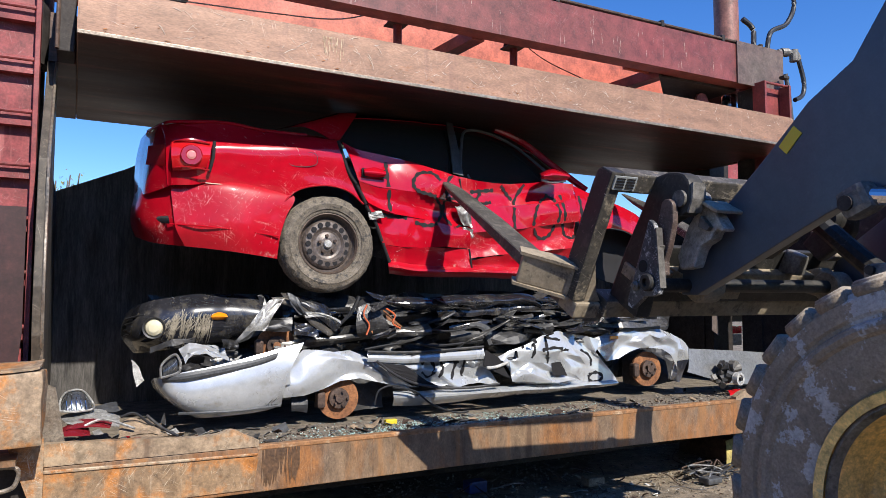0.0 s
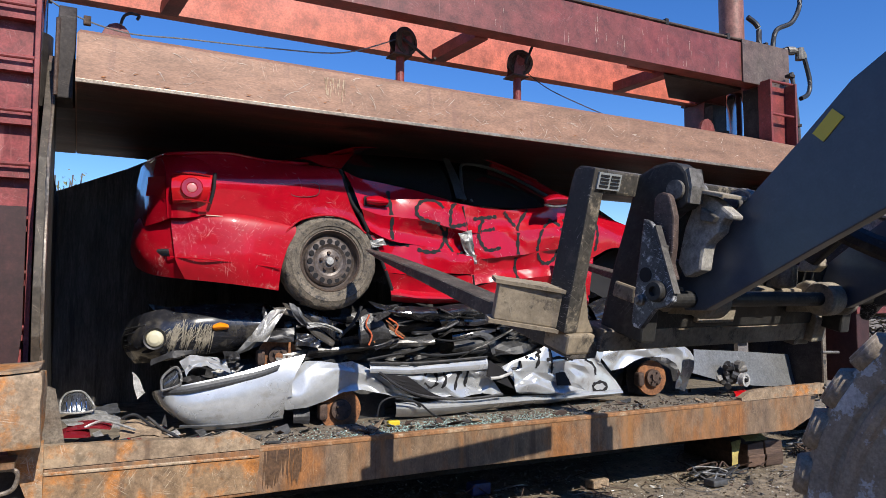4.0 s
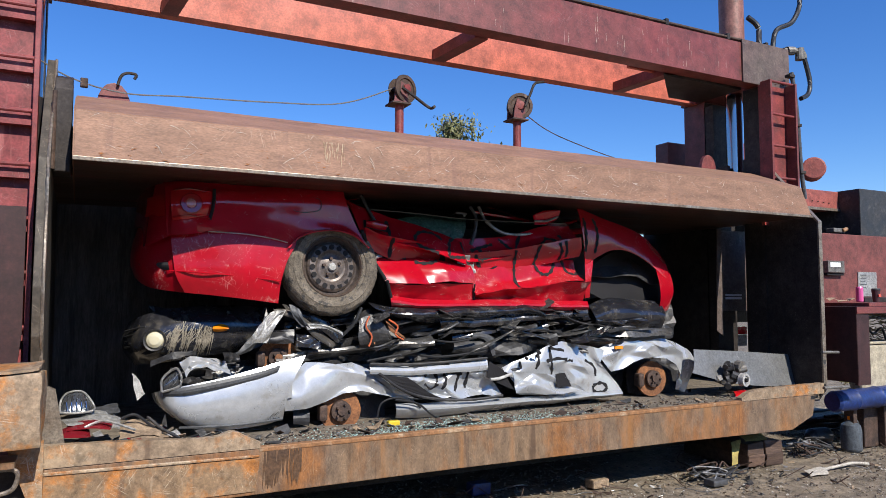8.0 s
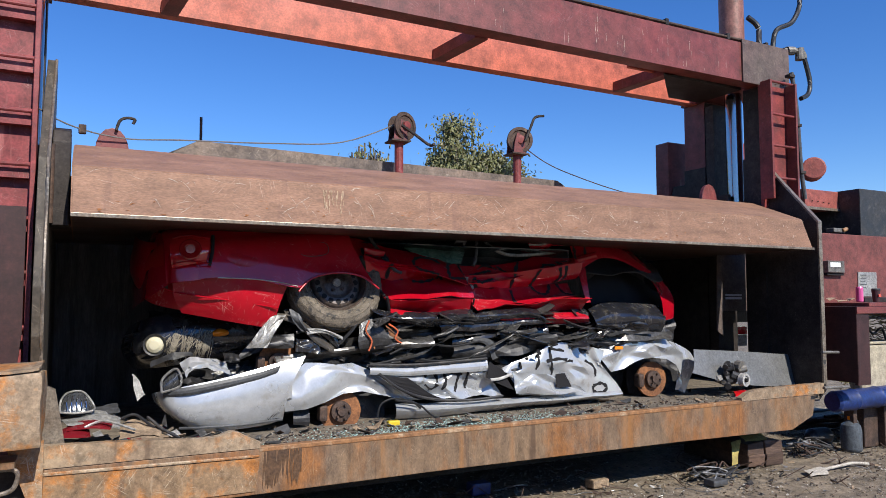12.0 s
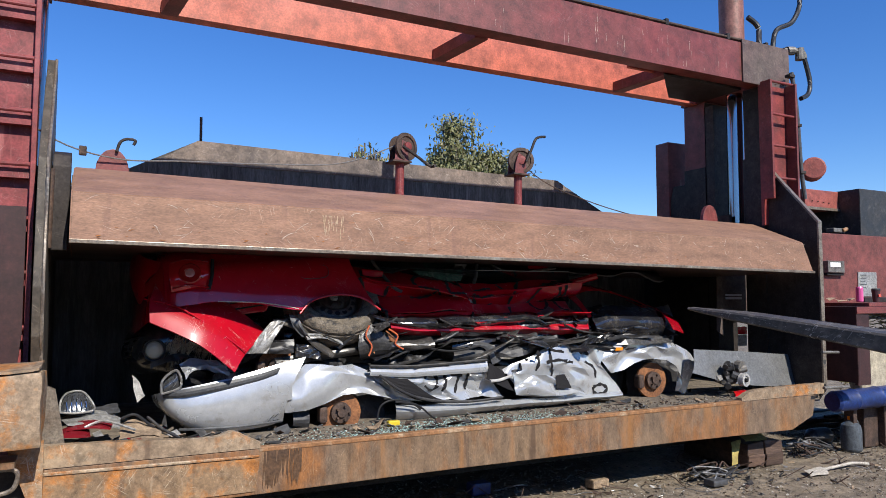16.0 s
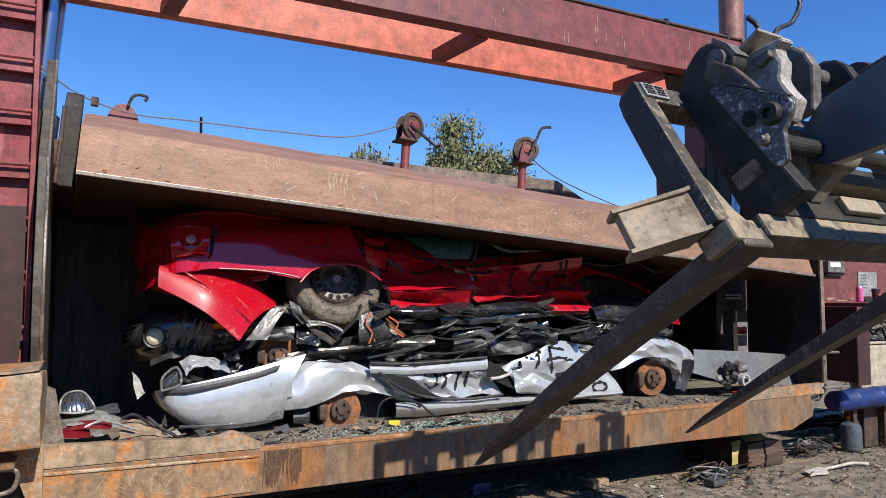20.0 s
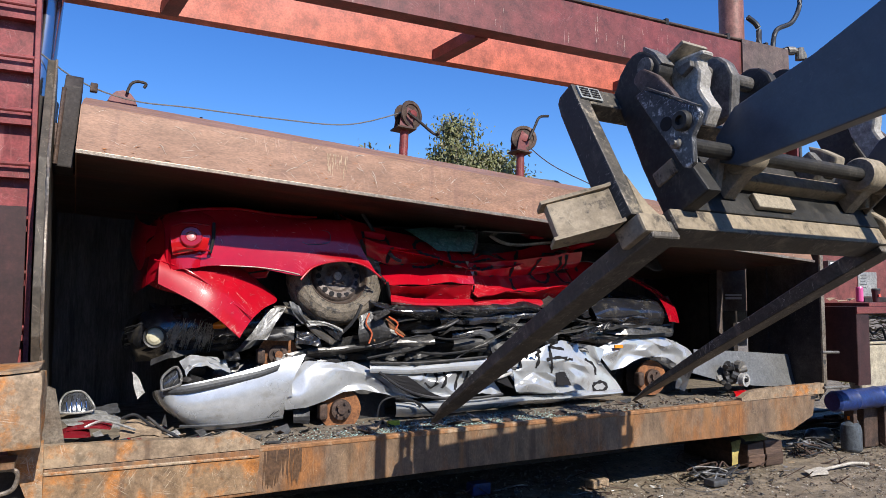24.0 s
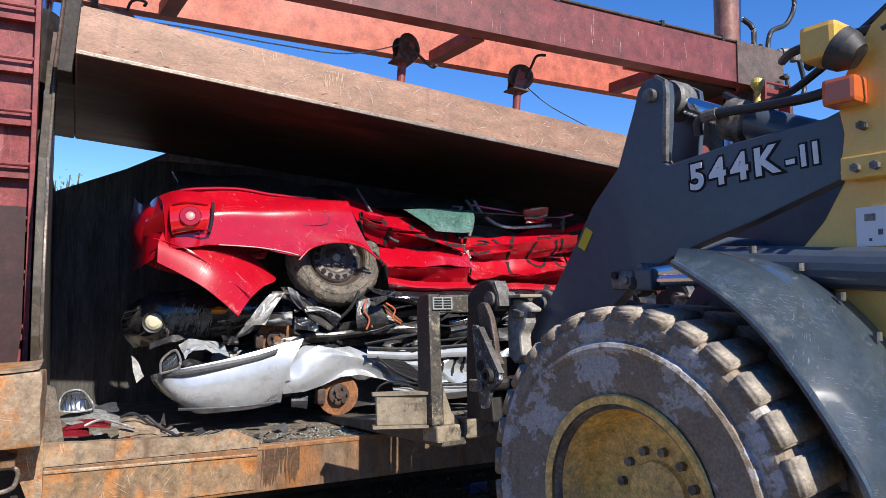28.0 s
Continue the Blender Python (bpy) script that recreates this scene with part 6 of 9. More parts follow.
on("arch_lip", tube([(1.205, 4.612, 1.93), (1.285, 4.606, 2.01), (1.40, 4.602, 2.050), (1.53, 4.600, 2.060), (1.66, 4.602, 2.030), (1.77, 4.612, 1.95)], 0.007, 8), M["car_red_dirty"], rq, "scraped wheel arch lip")

bumper_bar = hinged("bumper_beam", prism([(0.72, 1.905), (1.12, 1.955), (1.15, 2.03), (1.13, 2.045), (0.74, 1.985)], "y", 4.74, 4.86, 0.012), M["car_red"], (0.93, 4.80, 1.97), "dull red bumper beam behind the cover", False)
on("beam_groove", tube([(0.74, 4.738, 1.945), (1.13, 4.738, 2.005)], 0.006, 6), M["spray"], bumper_bar)
B0 = (0.377, 4.750, 1.839)
wrap = hinged("bumper_corner", sheet([[(0.344, 5.410, 2.075), (0.351, 5.090, 2.050), (0.405, 4.900, 2.041), (0.530, 4.735, 2.050)], [(0.336, 5.380, 2.008), (0.343, 5.050, 1.986), (0.397, 4.870, 1.978), (0.525, 4.710, 1.989)], [(0.317, 5.380, 1.900), (0.324, 5.030, 1.864), (0.403, 4.840, 1.840), (0.540, 4.690, 1.833)],
                        [(0.319, 5.380, 1.809), (0.333, 5.030, 1.775), (0.412, 4.830, 1.740), (0.560, 4.685, 1.722)], [(0.351, 5.380, 1.722), (0.371, 5.050, 1.680), (0.443, 4.850, 1.643), (0.612, 4.705, 1.618)]], 26, 24, 0.01, 0.004, 3, 0, 0.006), M["car_red_dirty"], (0.50, 4.75, 1.839), "scratched red bumper corner")
cover = sheet([[(0.509, 4.735, 2.050), (0.828, 4.650, 2.062), (1.227, 4.660, 2.036)], [(0.503, 4.705, 1.989), (0.822, 4.610, 1.996), (1.279, 4.620, 1.959)], [(0.520, 4.685, 1.833), (0.891, 4.590, 1.831), (1.217, 4.610, 1.828)],
               [(0.538, 4.680, 1.722), (0.893, 4.585, 1.701), (1.178, 4.610, 1.685)], [(0.594, 4.700, 1.620), (0.902, 4.620, 1.583), (1.170, 4.630, 1.548)]], 40, 24, 0.006, 0.006, 3, 0.4, 0.006)
COVER_SKIN = skin(cover)
flap = hinged("bumper_cover", cover, M["car_red_dirty"], B0, "scratched red bumper cover, later torn loose")
on("bumper_reflector", sheet([[(0.339, 4.960, 1.813), (0.49, 4.690, 1.808)], [(0.346, 4.960, 1.784), (0.50, 4.690, 1.759)]], 10, 4, 0.012, 0, 1, 0, 0.012), M["grey_plastic"], wrap, "grey rear reflector strip")
on("bumper_crease", tube([(0.50, 4.700, 1.756), (0.685, 4.60, 1.743), (0.928, 4.585, 1.723), (1.171, 4.585, 1.695)], 0.005, 6), M["car_red"], flap)

# wheel
wc = Vector((1.524, 4.690, 1.752))
tyre = lathe([(0.205, 0.055), (0.218, 0.070), (0.232, 0.074), (0.238, 0.082), (0.275, 0.094), (0.283, 0.088), (0.306, 0.080), (0.316, 0.072), (0.328, 0.052), (0.331, 0.040), (0.326, 0.034), (0.326, 0.026), (0.335, 0.022), (0.336, -0.020), (0.328, -0.026), (0.336, -0.034), (0.334, -0.07), (0.315, -0.11), (0.2, -0.11)], wc, (-0.02, -1, 0.02), 96, True)
for v in tyre.verts:
    rad = (Vector((v.co.x, 0, v.co.z)) - Vector((wc.x, 0, wc.z))).length
    if rad > 0.29:
        v.co += 0.006 * noise.noise_vector(v.co * 30) + 0.006 * noise.noise_vector(v.co * 70)
wheel = hinged("wheel", tyre, M["tyre"], wc, "muddy tyre on a dark steel wheel")
rim = on("rim", lathe([(0.207, 0.062), (0.200, 0.050), (0.186, 0.012), (0.176, 0.004), (0.168, 0.024), (0.155, 0.036), (0.118, 0.040), (0.100, 0.026), (0.085, 0.022), (0.07, 0.024), (0.045, 0.034), (0.0, 0.036)], wc, (-0.02, -1, 0.02), 64, False, False), M["wheel_steel"], wheel, "dark pressed steel wheel")
on("rim_flange", lathe([(0.196, 0.052), (0.206, 0.068), (0.211, 0.066), (0.208, 0.052)], wc, (-0.02, -1, 0.02), 64, True), M["wheel_rust"], rim, "rust-stained rim flange")
for k in range(16):
    a = 2 * math.pi * k / 16
    q = wc + Vector((0.138 * math.cos(a), -0.034, 0.138 * math.sin(a)))
    on("vent_hole", cyl(q + Vector((0, 0.004, 0)), q + Vector((0, -0.008, 0)), 0.0185, 12), M["spray"], rim, "", False)
for k in range(5):
    a = 2 * math.pi * k / 5 + 0.4
    q = wc + Vector((0.058 * math.cos(a), -0.024, 0.058 * math.sin(a)))
    on("wheel_bolt", cyl(q, q + Vector((0, -0.022, 0)), 0.012, 6), M["dark_rust"], rim, "", False)
on("hub_cap", lathe([(0, 0.058), (0.024, 0.055), (0.030, 0.04), (0, 0.03)], wc, (0, -1, 0), 18), M["white"], rim, "pale grey hub cap")
# the doors: four bands of skin each, one above the other, that fold like bellows as the car is pressed
REAR_BELT = [(1.613, 2.389), (1.748, 2.349), (2.097, 2.310), (2.540, 2.217)]
REAR_SILL = [(1.984, 1.555), (2.188, 1.515), (2.466, 1.507), (2.650, 1.507)]
FRONT_BELT = [(2.540, 2.217), (2.865, 2.197), (3.290, 2.231), (3.629, 2.241)]
FRONT_SILL = [(2.650, 1.507), (2.962, 1.507), (3.335, 1.498), (3.709, 1.497)]


def door_bands(name, belt, low, joints, signs, mats, seed, dents):
    """Builds one door of bands between slanted joints; returns the rows that bellows() needs."""
    rows, n = [], len(joints) - 1
    def line(f0, f1, inset=0.0):
        out = []
        for k, (b, l_) in enumerate(zip(belt, low)):
            f = f0 + (f1 - f0) * k / 3
            depth = 4.640 - 0.045 * math.sin(math.pi * min(1.0, max(0.0, f * 0.85 + 0.1))) + (0.012 if 0.50 < f < 0.60 else 0)
            out.append((l_[0] + (b[0] - l_[0]) * f, depth + inset, l_[1] + (b[1] - l_[1]) * f))
        return out
    for i in range(n):
        (a0, a1), (b0, b1) = joints[i], joints[i + 1]
        top, mid, bot = line(b0, b1), line((a0 + b0) / 2, (a1 + b1) / 2, dents[i]), line(a0, a1)
        bm = sheet([top, mid, bot], 72, 16, 0.0, 0.013 if i > 1 else 0.021, 3.0, 3.0, 0.006, seed + i)
        tree = skin(bm)
        pivot = (Vector(bot[1]) + Vector(bot[2])) / 2
        height = ((Vector(top[1]) + Vector(top[2])) / 2 - pivot).z
        ob = hinged(name, bm, M[mats[i]], pivot, "buckled red door skin")
        rows.append((ob, tree, height, signs[i]))
    return rows


REAR = door_bands("rear_door_band", REAR_BELT, REAR_SILL, [(0, 0), (0.15, 0.24), (0.50, 0.42), (0.68, 0.70), (1, 1)], (0.75, -1.0, 1.15, -0.9), ("car_red_dirty", "car_red", "car_red", "car_red"), 40, (0.01, -0.015, 0.02, -0.005))
FRONT = door_bands("front_door_band", FRONT_BELT, FRONT_SILL, [(0, 0), (0.12, 0.30), (0.40, 0.58), (0.70, 0.80), (1, 1)], (0.9, -1.1, 0.9, -1.0), ("car_red_dirty", "car_red_dirty", "car_red", "car_red"), 60, (0.02, 0.03, -0.01, 0.02))
on("door_handle", sheet([[(1.761, 4.585, 2.206), (1.846, 4.585, 2.224), (1.923, 4.585, 2.205)], [(1.756, 4.570, 2.180), (1.840, 4.570, 2.178), (1.917, 4.570, 2.174)], [(1.770, 4.585, 2.159), (1.846, 4.585, 2.152), (1.915, 4.585, 2.160)]], 12, 8, 0.015, 0, 1, 0, 0.01), M["car_red"], REAR[3][0], "red door handle")
# Flat black sheet paints the recess's shade behind the handle.
on("handle_recess", sheet([[(1.75, 4.594, 2.215), (1.93, 4.594, 2.212)], [(1.75, 4.592, 2.150), (1.93, 4.592, 2.148)]], 8, 6, 0.0, 0, 1, 0, 0.003), M["spray"], REAR[3][0])
for k, (ln, ob) in enumerate((([(1.581, 4.615, 2.395), (1.655, 4.615, 2.19), (1.715, 4.615, 2.10)], REAR[3][0]), ([(1.72, 4.615, 2.09), (1.766, 4.615, 2.012), (1.79, 4.615, 1.96)], REAR[2][0]), ([(1.79, 4.615, 1.95), (1.860, 4.615, 1.840), (1.915, 4.615, 1.70)], REAR[1][0]), ([(1.92, 4.615, 1.69), (1.973, 4.615, 1.555)], REAR[0][0]))):
    on("door_gap", tube(ln, 0.012, 8), M["spray"], ob, "open black door gap")
for k, (ob, z0, z1) in enumerate(((REAR[0][0], 1.51, 1.67), (REAR[1][0], 1.68, 1.80), (REAR[2][0], 1.81, 2.0), (REAR[3][0], 2.01, 2.2))):
    on("door_seam", tube([(2.652 - (z0 - 1.507) * 0.155, 4.612, z0), (2.652 - (z1 - 1.507) * 0.155, 4.612, z1)], 0.008, 6), M["spray"], ob)
for k, (ob, tree, _, _) in enumerate(REAR + FRONT):
    xs = (1.62, 2.65) if k < 4 else (2.55, 3.72)
    on("scratch_mark", scratches(tree, 70, xs, (1.5, 2.4), 300 + k, (0.01, 0.05), (0.0004, 0.0013)), M["pale_scratch"], ob, "pale scratches", False)["kind"] = "stuff"
on("scratch_mark", scratches(Q_SKIN, 55, (0.5, 1.75), (1.95, 2.45), 320, (0.008, 0.04), (0.0004, 0.001)), M["pale_scratch"], rq, "pale scratches", False)["kind"] = "stuff"
on("scratch_mark", scratches(COVER_SKIN, 90, (0.45, 1.25), (1.55, 2.05), 321, (0.006, 0.04), (0.0003, 0.0009), (40, 110)), M["pale_scratch"], flap, "pale scratches", False)["kind"] = "stuff"
for k, (ln, ob) in enumerate((([[(2.50, 4.60, 1.985), (2.60, 4.585, 2.01)], [(2.52, 4.58, 1.93), (2.615, 4.57, 1.92)], [(2.56, 4.59, 1.85), (2.64, 4.58, 1.83)]], REAR[2][0]), ([[(2.56, 4.59, 1.83), (2.64, 4.58, 1.81)], [(2.57, 4.58, 1.76), (2.645, 4.575, 1.75)]], REAR[1][0]), ([[(1.80, 4.60, 1.90), (1.90, 4.59, 1.91)], [(1.81, 4.59, 1.85), (1.92, 4.58, 1.86)]], REAR[1][0]))):
    on("torn_edge", crushed(ln, 5, 6, 0.02, 210 + k), M["foil"], ob, "torn bright edge of sheet metal", True)
S0 = (2.721, 4.660, 1.524)
sill = hinged("sill", sheet([[(1.966, 4.640, 1.571), (2.280, 4.640, 1.540), (2.709, 4.640, 1.541), (3.226, 4.640, 1.534), (3.733, 4.640, 1.525)], [(1.954, 4.610, 1.523), (2.265, 4.610, 1.495), (2.691, 4.610, 1.499), (3.205, 4.610, 1.489), (3.708, 4.610, 1.479)], [(1.993, 4.680, 1.475), (2.299, 4.680, 1.453), (2.732, 4.680, 1.455), (3.253, 4.680, 1.444), (3.763, 4.680, 1.432)]], 44, 8, 0.02, 0.010, 4, 0.8, 0.006, 7), M["car_red_dirty"], S0, "scraped red sill")

# front fender with its empty wheel arch
N0 = (4.156, 4.640, 1.526)
fen = sheet([[(3.637, 4.650, 2.243), (3.889, 4.670, 2.173), (4.192, 4.700, 2.103), (4.454, 4.740, 2.028), (4.719, 4.810, 1.877)], [(3.657, 4.620, 2.082), (3.865, 4.630, 2.035), (4.104, 4.640, 1.958), (4.358, 4.670, 1.890), (4.702, 4.740, 1.761)],
             [(3.697, 4.620, 1.757), (3.793, 4.620, 1.815), (3.974, 4.620, 1.886), (4.219, 4.630, 1.874), (4.512, 4.670, 1.745), (4.731, 4.720, 1.588)]], 40, 14, 0.015, 0.010, 3, 0.6, 0.006, 5)
FEN_SKIN = skin(fen)
fender = hinged("front_fender", fen, M["car_red"], N0, "red front fender with an empty wheel arch")
on("fender_foot", sheet([[(3.697, 4.620, 1.757), (3.781, 4.620, 1.805)], [(3.683, 4.620, 1.618), (3.742, 4.620, 1.627)], [(3.708, 4.640, 1.488), (3.755, 4.640, 1.493)]], 8, 12, 0.01, 0.008, 4, 0.6), M["car_red_dirty"], fender)
on("bumper_end", sheet([[(4.521, 4.680, 1.745), (4.752, 4.750, 1.731)], [(4.519, 4.650, 1.526), (4.774, 4.750, 1.552)], [(4.529, 4.680, 1.328), (4.738, 4.760, 1.384)]], 10, 16, 0.03, 0.010, 4, 0.5), M["car_red"], fender, "red front bumper corner")
on("arch_liner", sheet([[(3.951, 4.860, 1.771), (4.167, 4.860, 1.886), (4.428, 4.860, 1.883), (4.762, 4.860, 1.683)], [(3.898, 4.800, 1.526), (4.107, 4.800, 1.453), (4.362, 4.800, 1.427), (4.695, 4.800, 1.399)]], 20, 12, 0.0, 0.03, 5, 0.6, 0.006, 3), M["spray"], fender, "black wheel arch liner")

# cabin: side glass and pillars hinge at the belt line, roof follows the platen
G0 = (2.404, 4.700, 2.267)
cab = sheet([[(1.614, 4.700, 2.396), (1.770, 4.700, 2.360), (2.124, 4.700, 2.320), (2.573, 4.700, 2.226), (3.006, 4.700, 2.212), (3.588, 4.700, 2.255)], [(1.827, 4.950, 2.685), (2.140, 4.950, 2.700), (2.532, 4.950, 2.703), (2.950, 4.950, 2.678), (3.339, 4.950, 2.578), (3.689, 4.950, 2.384)]], 40, 12, 0.03, 0.004, 3, 0, 0.006)
side_glass = hinged("side_glass", cab, M["glass"], G0, "dark side windows")
on("c_pillar", sheet([[(1.092, 4.720, 2.421), (1.363, 4.720, 2.488), (1.608, 4.720, 2.398)], [(1.504, 4.920, 2.596), (1.674, 4.920, 2.672), (1.833, 4.920, 2.688)]], 18, 8, 0.02, 0.004, 3, 0, 0.006), M["car_red"], side_glass, "dusty red rear pillar")
on("b_pillar", sheet([[(2.582, 4.900, 2.707), (2.638, 4.900, 2.704)], [(2.517, 4.660, 2.248), (2.605, 4.660, 2.236)]], 6, 10, 0.01, 0, 1, 0, 0.012), M["grey_plastic"], side_glass, "grey door pillar")
on("window_frame", tube([(2.587, 4.680, 2.238), (2.642, 4.760, 2.490), (2.739, 4.860, 2.642), (2.962, 4.880, 2.648), (3.222, 4.860, 2.554), (3.418, 4.700, 2.334)], 0.012, 8), M["grey_plastic"], side_glass)
on("a_pillar", tube([(3.047, 4.930, 2.702), (3.326, 4.930, 2.622), (3.601, 4.830, 2.411), (3.848, 4.730, 2.221)], 0.028, 8), M["car_red"], side_glass, "red front pillar")
mir = on("mirror", sheet([[(3.223, 4.500, 2.282), (3.327, 4.500, 2.324), (3.453, 4.500, 2.301)], [(3.177, 4.450, 2.242), (3.295, 4.450, 2.262), (3.431, 4.450, 2.257)], [(3.233, 4.500, 2.216), (3.342, 4.500, 2.209), (3.441, 4.500, 2.228)]], 16, 10, 0.04, 0, 1, 0, 0.03), M["car_red"], FRONT[3][0], "red door mirror")
on("mirror_edge", tube([(3.201, 4.470, 2.219), (3.309, 4.470, 2.208), (3.429, 4.470, 2.233)], 0.010, 8), M["bare_metal"], mir)
R0 = (2.604, 5.300, 2.758)
roof = hinged("roof", sheet([[(1.497, 4.900, 2.592), (1.844, 4.900, 2.702), (2.309, 4.900, 2.725), (2.867, 4.900, 2.707), (3.420, 4.900, 2.577)], [(1.873, 5.500, 2.641), (2.171, 5.500, 2.754), (2.592, 5.500, 2.795), (3.159, 5.500, 2.777), (3.710, 5.500, 2.666)], [(2.078, 6.100, 2.713), (2.409, 6.100, 2.768), (2.875, 6.100, 2.793), (3.503, 6.100, 2.778), (4.043, 6.100, 2.692)]], 40, 16, 0.0, 0.012, 3, 0.6, 0.006, 3, towards=(0, 0, 1)), M["car_red"], R0, "dented red roof")
E0 = (2.208, 5.100, 1.881)
inner = hinged("inner_shell", sheet([[(0.583, 4.950, 2.351), (1.267, 4.950, 2.367), (2.142, 4.950, 2.304), (3.167, 4.950, 2.279), (4.057, 4.950, 2.180), (4.717, 4.950, 1.948)], [(0.589, 4.880, 1.707), (1.259, 4.880, 1.681), (2.114, 4.880, 1.609), (3.116, 4.880, 1.595), (3.989, 4.880, 1.600), (4.640, 4.880, 1.553)]], 60, 14, 0.02, 0.05, 4, 1, 0.01, 31), M["wreck_inside"], E0, "dark crumpled inner shell")
lining = hinged("window_pane", sheet([[(2.106, 4.700, 2.156), (2.356, 4.700, 2.179), (2.697, 4.700, 2.186)], [(2.210, 4.640, 2.051), (2.420, 4.640, 2.070), (2.652, 4.640, 2.073)], [(2.297, 4.600, 1.960), (2.446, 4.600, 1.958), (2.580, 4.600, 1.963)]], 18, 10, 0.01, 0.012, 4, 1, 0.006, 17), M["green_glass"], (2.336, 4.660, 2.026), "cracked green window glass")
# torn lengths of door frame that spring out as the car is flattened
frames = []
for k, (ln, r, m) in enumerate((([(2.669, 4.720, 2.256), (2.719, 4.720, 2.171), (2.698, 4.720, 2.047), (2.658, 4.720, 1.958)], 0.014, "grey_plastic"), ([(2.726, 4.750, 2.219), (3.038, 4.750, 2.192), (3.480, 4.750, 2.156), (3.714, 4.750, 2.201)], 0.012, "car_red"),
                                ([(1.771, 4.700, 2.287), (1.880, 4.700, 2.090), (1.990, 4.700, 1.931), (2.057, 4.700, 1.893)], 0.012, "plastic"), ([(2.761, 4.740, 2.265), (2.832, 4.740, 2.144), (3.031, 4.740, 2.055), (3.472, 4.740, 2.093)], 0.014, "bare_metal"))):
    frames.append(hinged("door_frame", tube(ln, r, 8), M[m], ln[1], "bent door frame"))

# letters sprayed along the doors, each on the bands that it crosses
STROKES = [
    [(1.95, 4.5, 2.28), (1.96, 4.5, 2.08), (1.97, 4.5, 1.87)],
    [(1.8, 4.5, 1.9), (1.96, 4.5, 1.89), (2.11, 4.5, 1.88)],
    [(2.37, 4.5, 2.17), (2.31, 4.5, 2.22), (2.2, 4.5, 2.21), (2.15, 4.5, 2.14), (2.19, 4.5, 2.08), (2.34, 4.5, 2.04), (2.41, 4.5, 1.95), (2.36, 4.5, 1.86), (2.27, 4.5, 1.83), (2.17, 4.5, 1.85)],
    [(2.58, 4.5, 2.25), (2.45, 4.5, 2.19), (2.42, 4.5, 2.05), (2.43, 4.5, 1.91), (2.48, 4.5, 1.82)],
    [(2.42, 4.5, 2.03), (2.59, 4.5, 2.07)],
    [(2.48, 4.5, 1.82), (2.64, 4.5, 1.86)],
    [(2.74, 4.5, 2.11), (2.68, 4.5, 1.99), (2.74, 4.5, 1.87), (2.87, 4.5, 1.89)],
    [(2.7, 4.5, 2.01), (2.83, 4.5, 2.04)],
    [(2.65, 4.5, 2.11), (2.86, 4.5, 2.14)],
    [(2.93, 4.5, 2.18), (3.03, 4.5, 2.07)],
    [(3.19, 4.5, 2.25), (3.05, 4.5, 2.06), (3.03, 4.5, 1.84), (3.04, 4.5, 1.65)],
    [(3.37, 4.5, 2.13), (3.25, 4.5, 2.03), (3.21, 4.5, 1.88), (3.28, 4.5, 1.78), (3.39, 4.5, 1.81), (3.45, 4.5, 1.95), (3.42, 4.5, 2.08), (3.34, 4.5, 2.13)],
    [(3.48, 4.5, 2.14), (3.51, 4.5, 1.97), (3.55, 4.5, 1.82), (3.65, 4.5, 1.8), (3.7, 4.5, 1.94), (3.68, 4.5, 2.15)],
    [(3.79, 4.5, 2.15), (3.82, 4.5, 2.01), (3.79, 4.5, 1.86)],
]
for owner, tree in [(b[0], b[1]) for b in REAR + FRONT] + [(fender, FEN_SKIN)]:
    for ln in STROKES:
        for bm in strokes_on(tree, ln, 0.016):
            on("spray_stroke", bm, M["spray"], owner, "", False)

# how the pieces of the red car drop, lift and fold: (seconds, metres)
TAIL = [(0, .20), (.5, .18), (1, .12), (1.5, .078), (2, .05), (2.5, .02), (3, 0), (3.5, -.004), (5.5, -.023), (6.5, -.035), (7, -.055), (7.5, -.082), (8, -.113), (9, -.195), (10, -.273), (11, -.347),
        (12, -.405), (12.5, -.44), (14.5, -.553), (17, -.553), (17.5, -.50), (18, -.448), (18.5, -.41), (19, -.382), (19.5, -.35), (20, -.347), (24, -.328), (25.6, -.328), (26, -.238), (26.5, -.218), (27, -.191), (28, -.20)]
HUB = [(0, .109), (.5, .09), (1, .062), (1.5, .05), (2, .023), (3, 0), (5.5, -.023), (7, -.027), (8, -.05), (9, -.07), (10, -.078), (11, -.129), (12, -.165), (12.5, -.19), (14.5, -.275), (17, -.285), (20, -.137), (24, -.117), (25.6, -.117), (26, -.027), (26.5, -.012), (27, .02), (28, .012)]
DOOR = [(0, .19), (1, .098), (2, .034), (3, 0), (5.5, -.017), (7, -.02), (8, -.06), (9, -.094), (10, -.12), (11, -.167), (12, -.23), (12.5, -.256), (14.5, -.367), (17, -.367),
        (18, -.303), (19, -.23), (20, -.20), (24, -.145), (25.6, -.145), (26, -.043), (27, -.004), (28, -.004)]
SILL = [(0, .19), (1, .098), (2, .036), (3, .003), (5.5, -.02), (8, -.06), (11, -.12), (12.5, -.17), (14.5, -.23), (17, -.24), (18, -.17), (20, -.09), (24, -.055), (25.6, -.055), (26, .035), (27, .068), (28, .068)]
NOSE = [(0, .185), (1, .105), (2, .05), (3, .02), (5.5, .015), (8, 0), (10, -.015), (11, -.02), (12.5, -.05), (14.5, -.16), (17, -.17), (18, -.13), (20, -.09), (24, -.07), (25.6, -.07), (26, .02), (27, .05), (28, .05)]
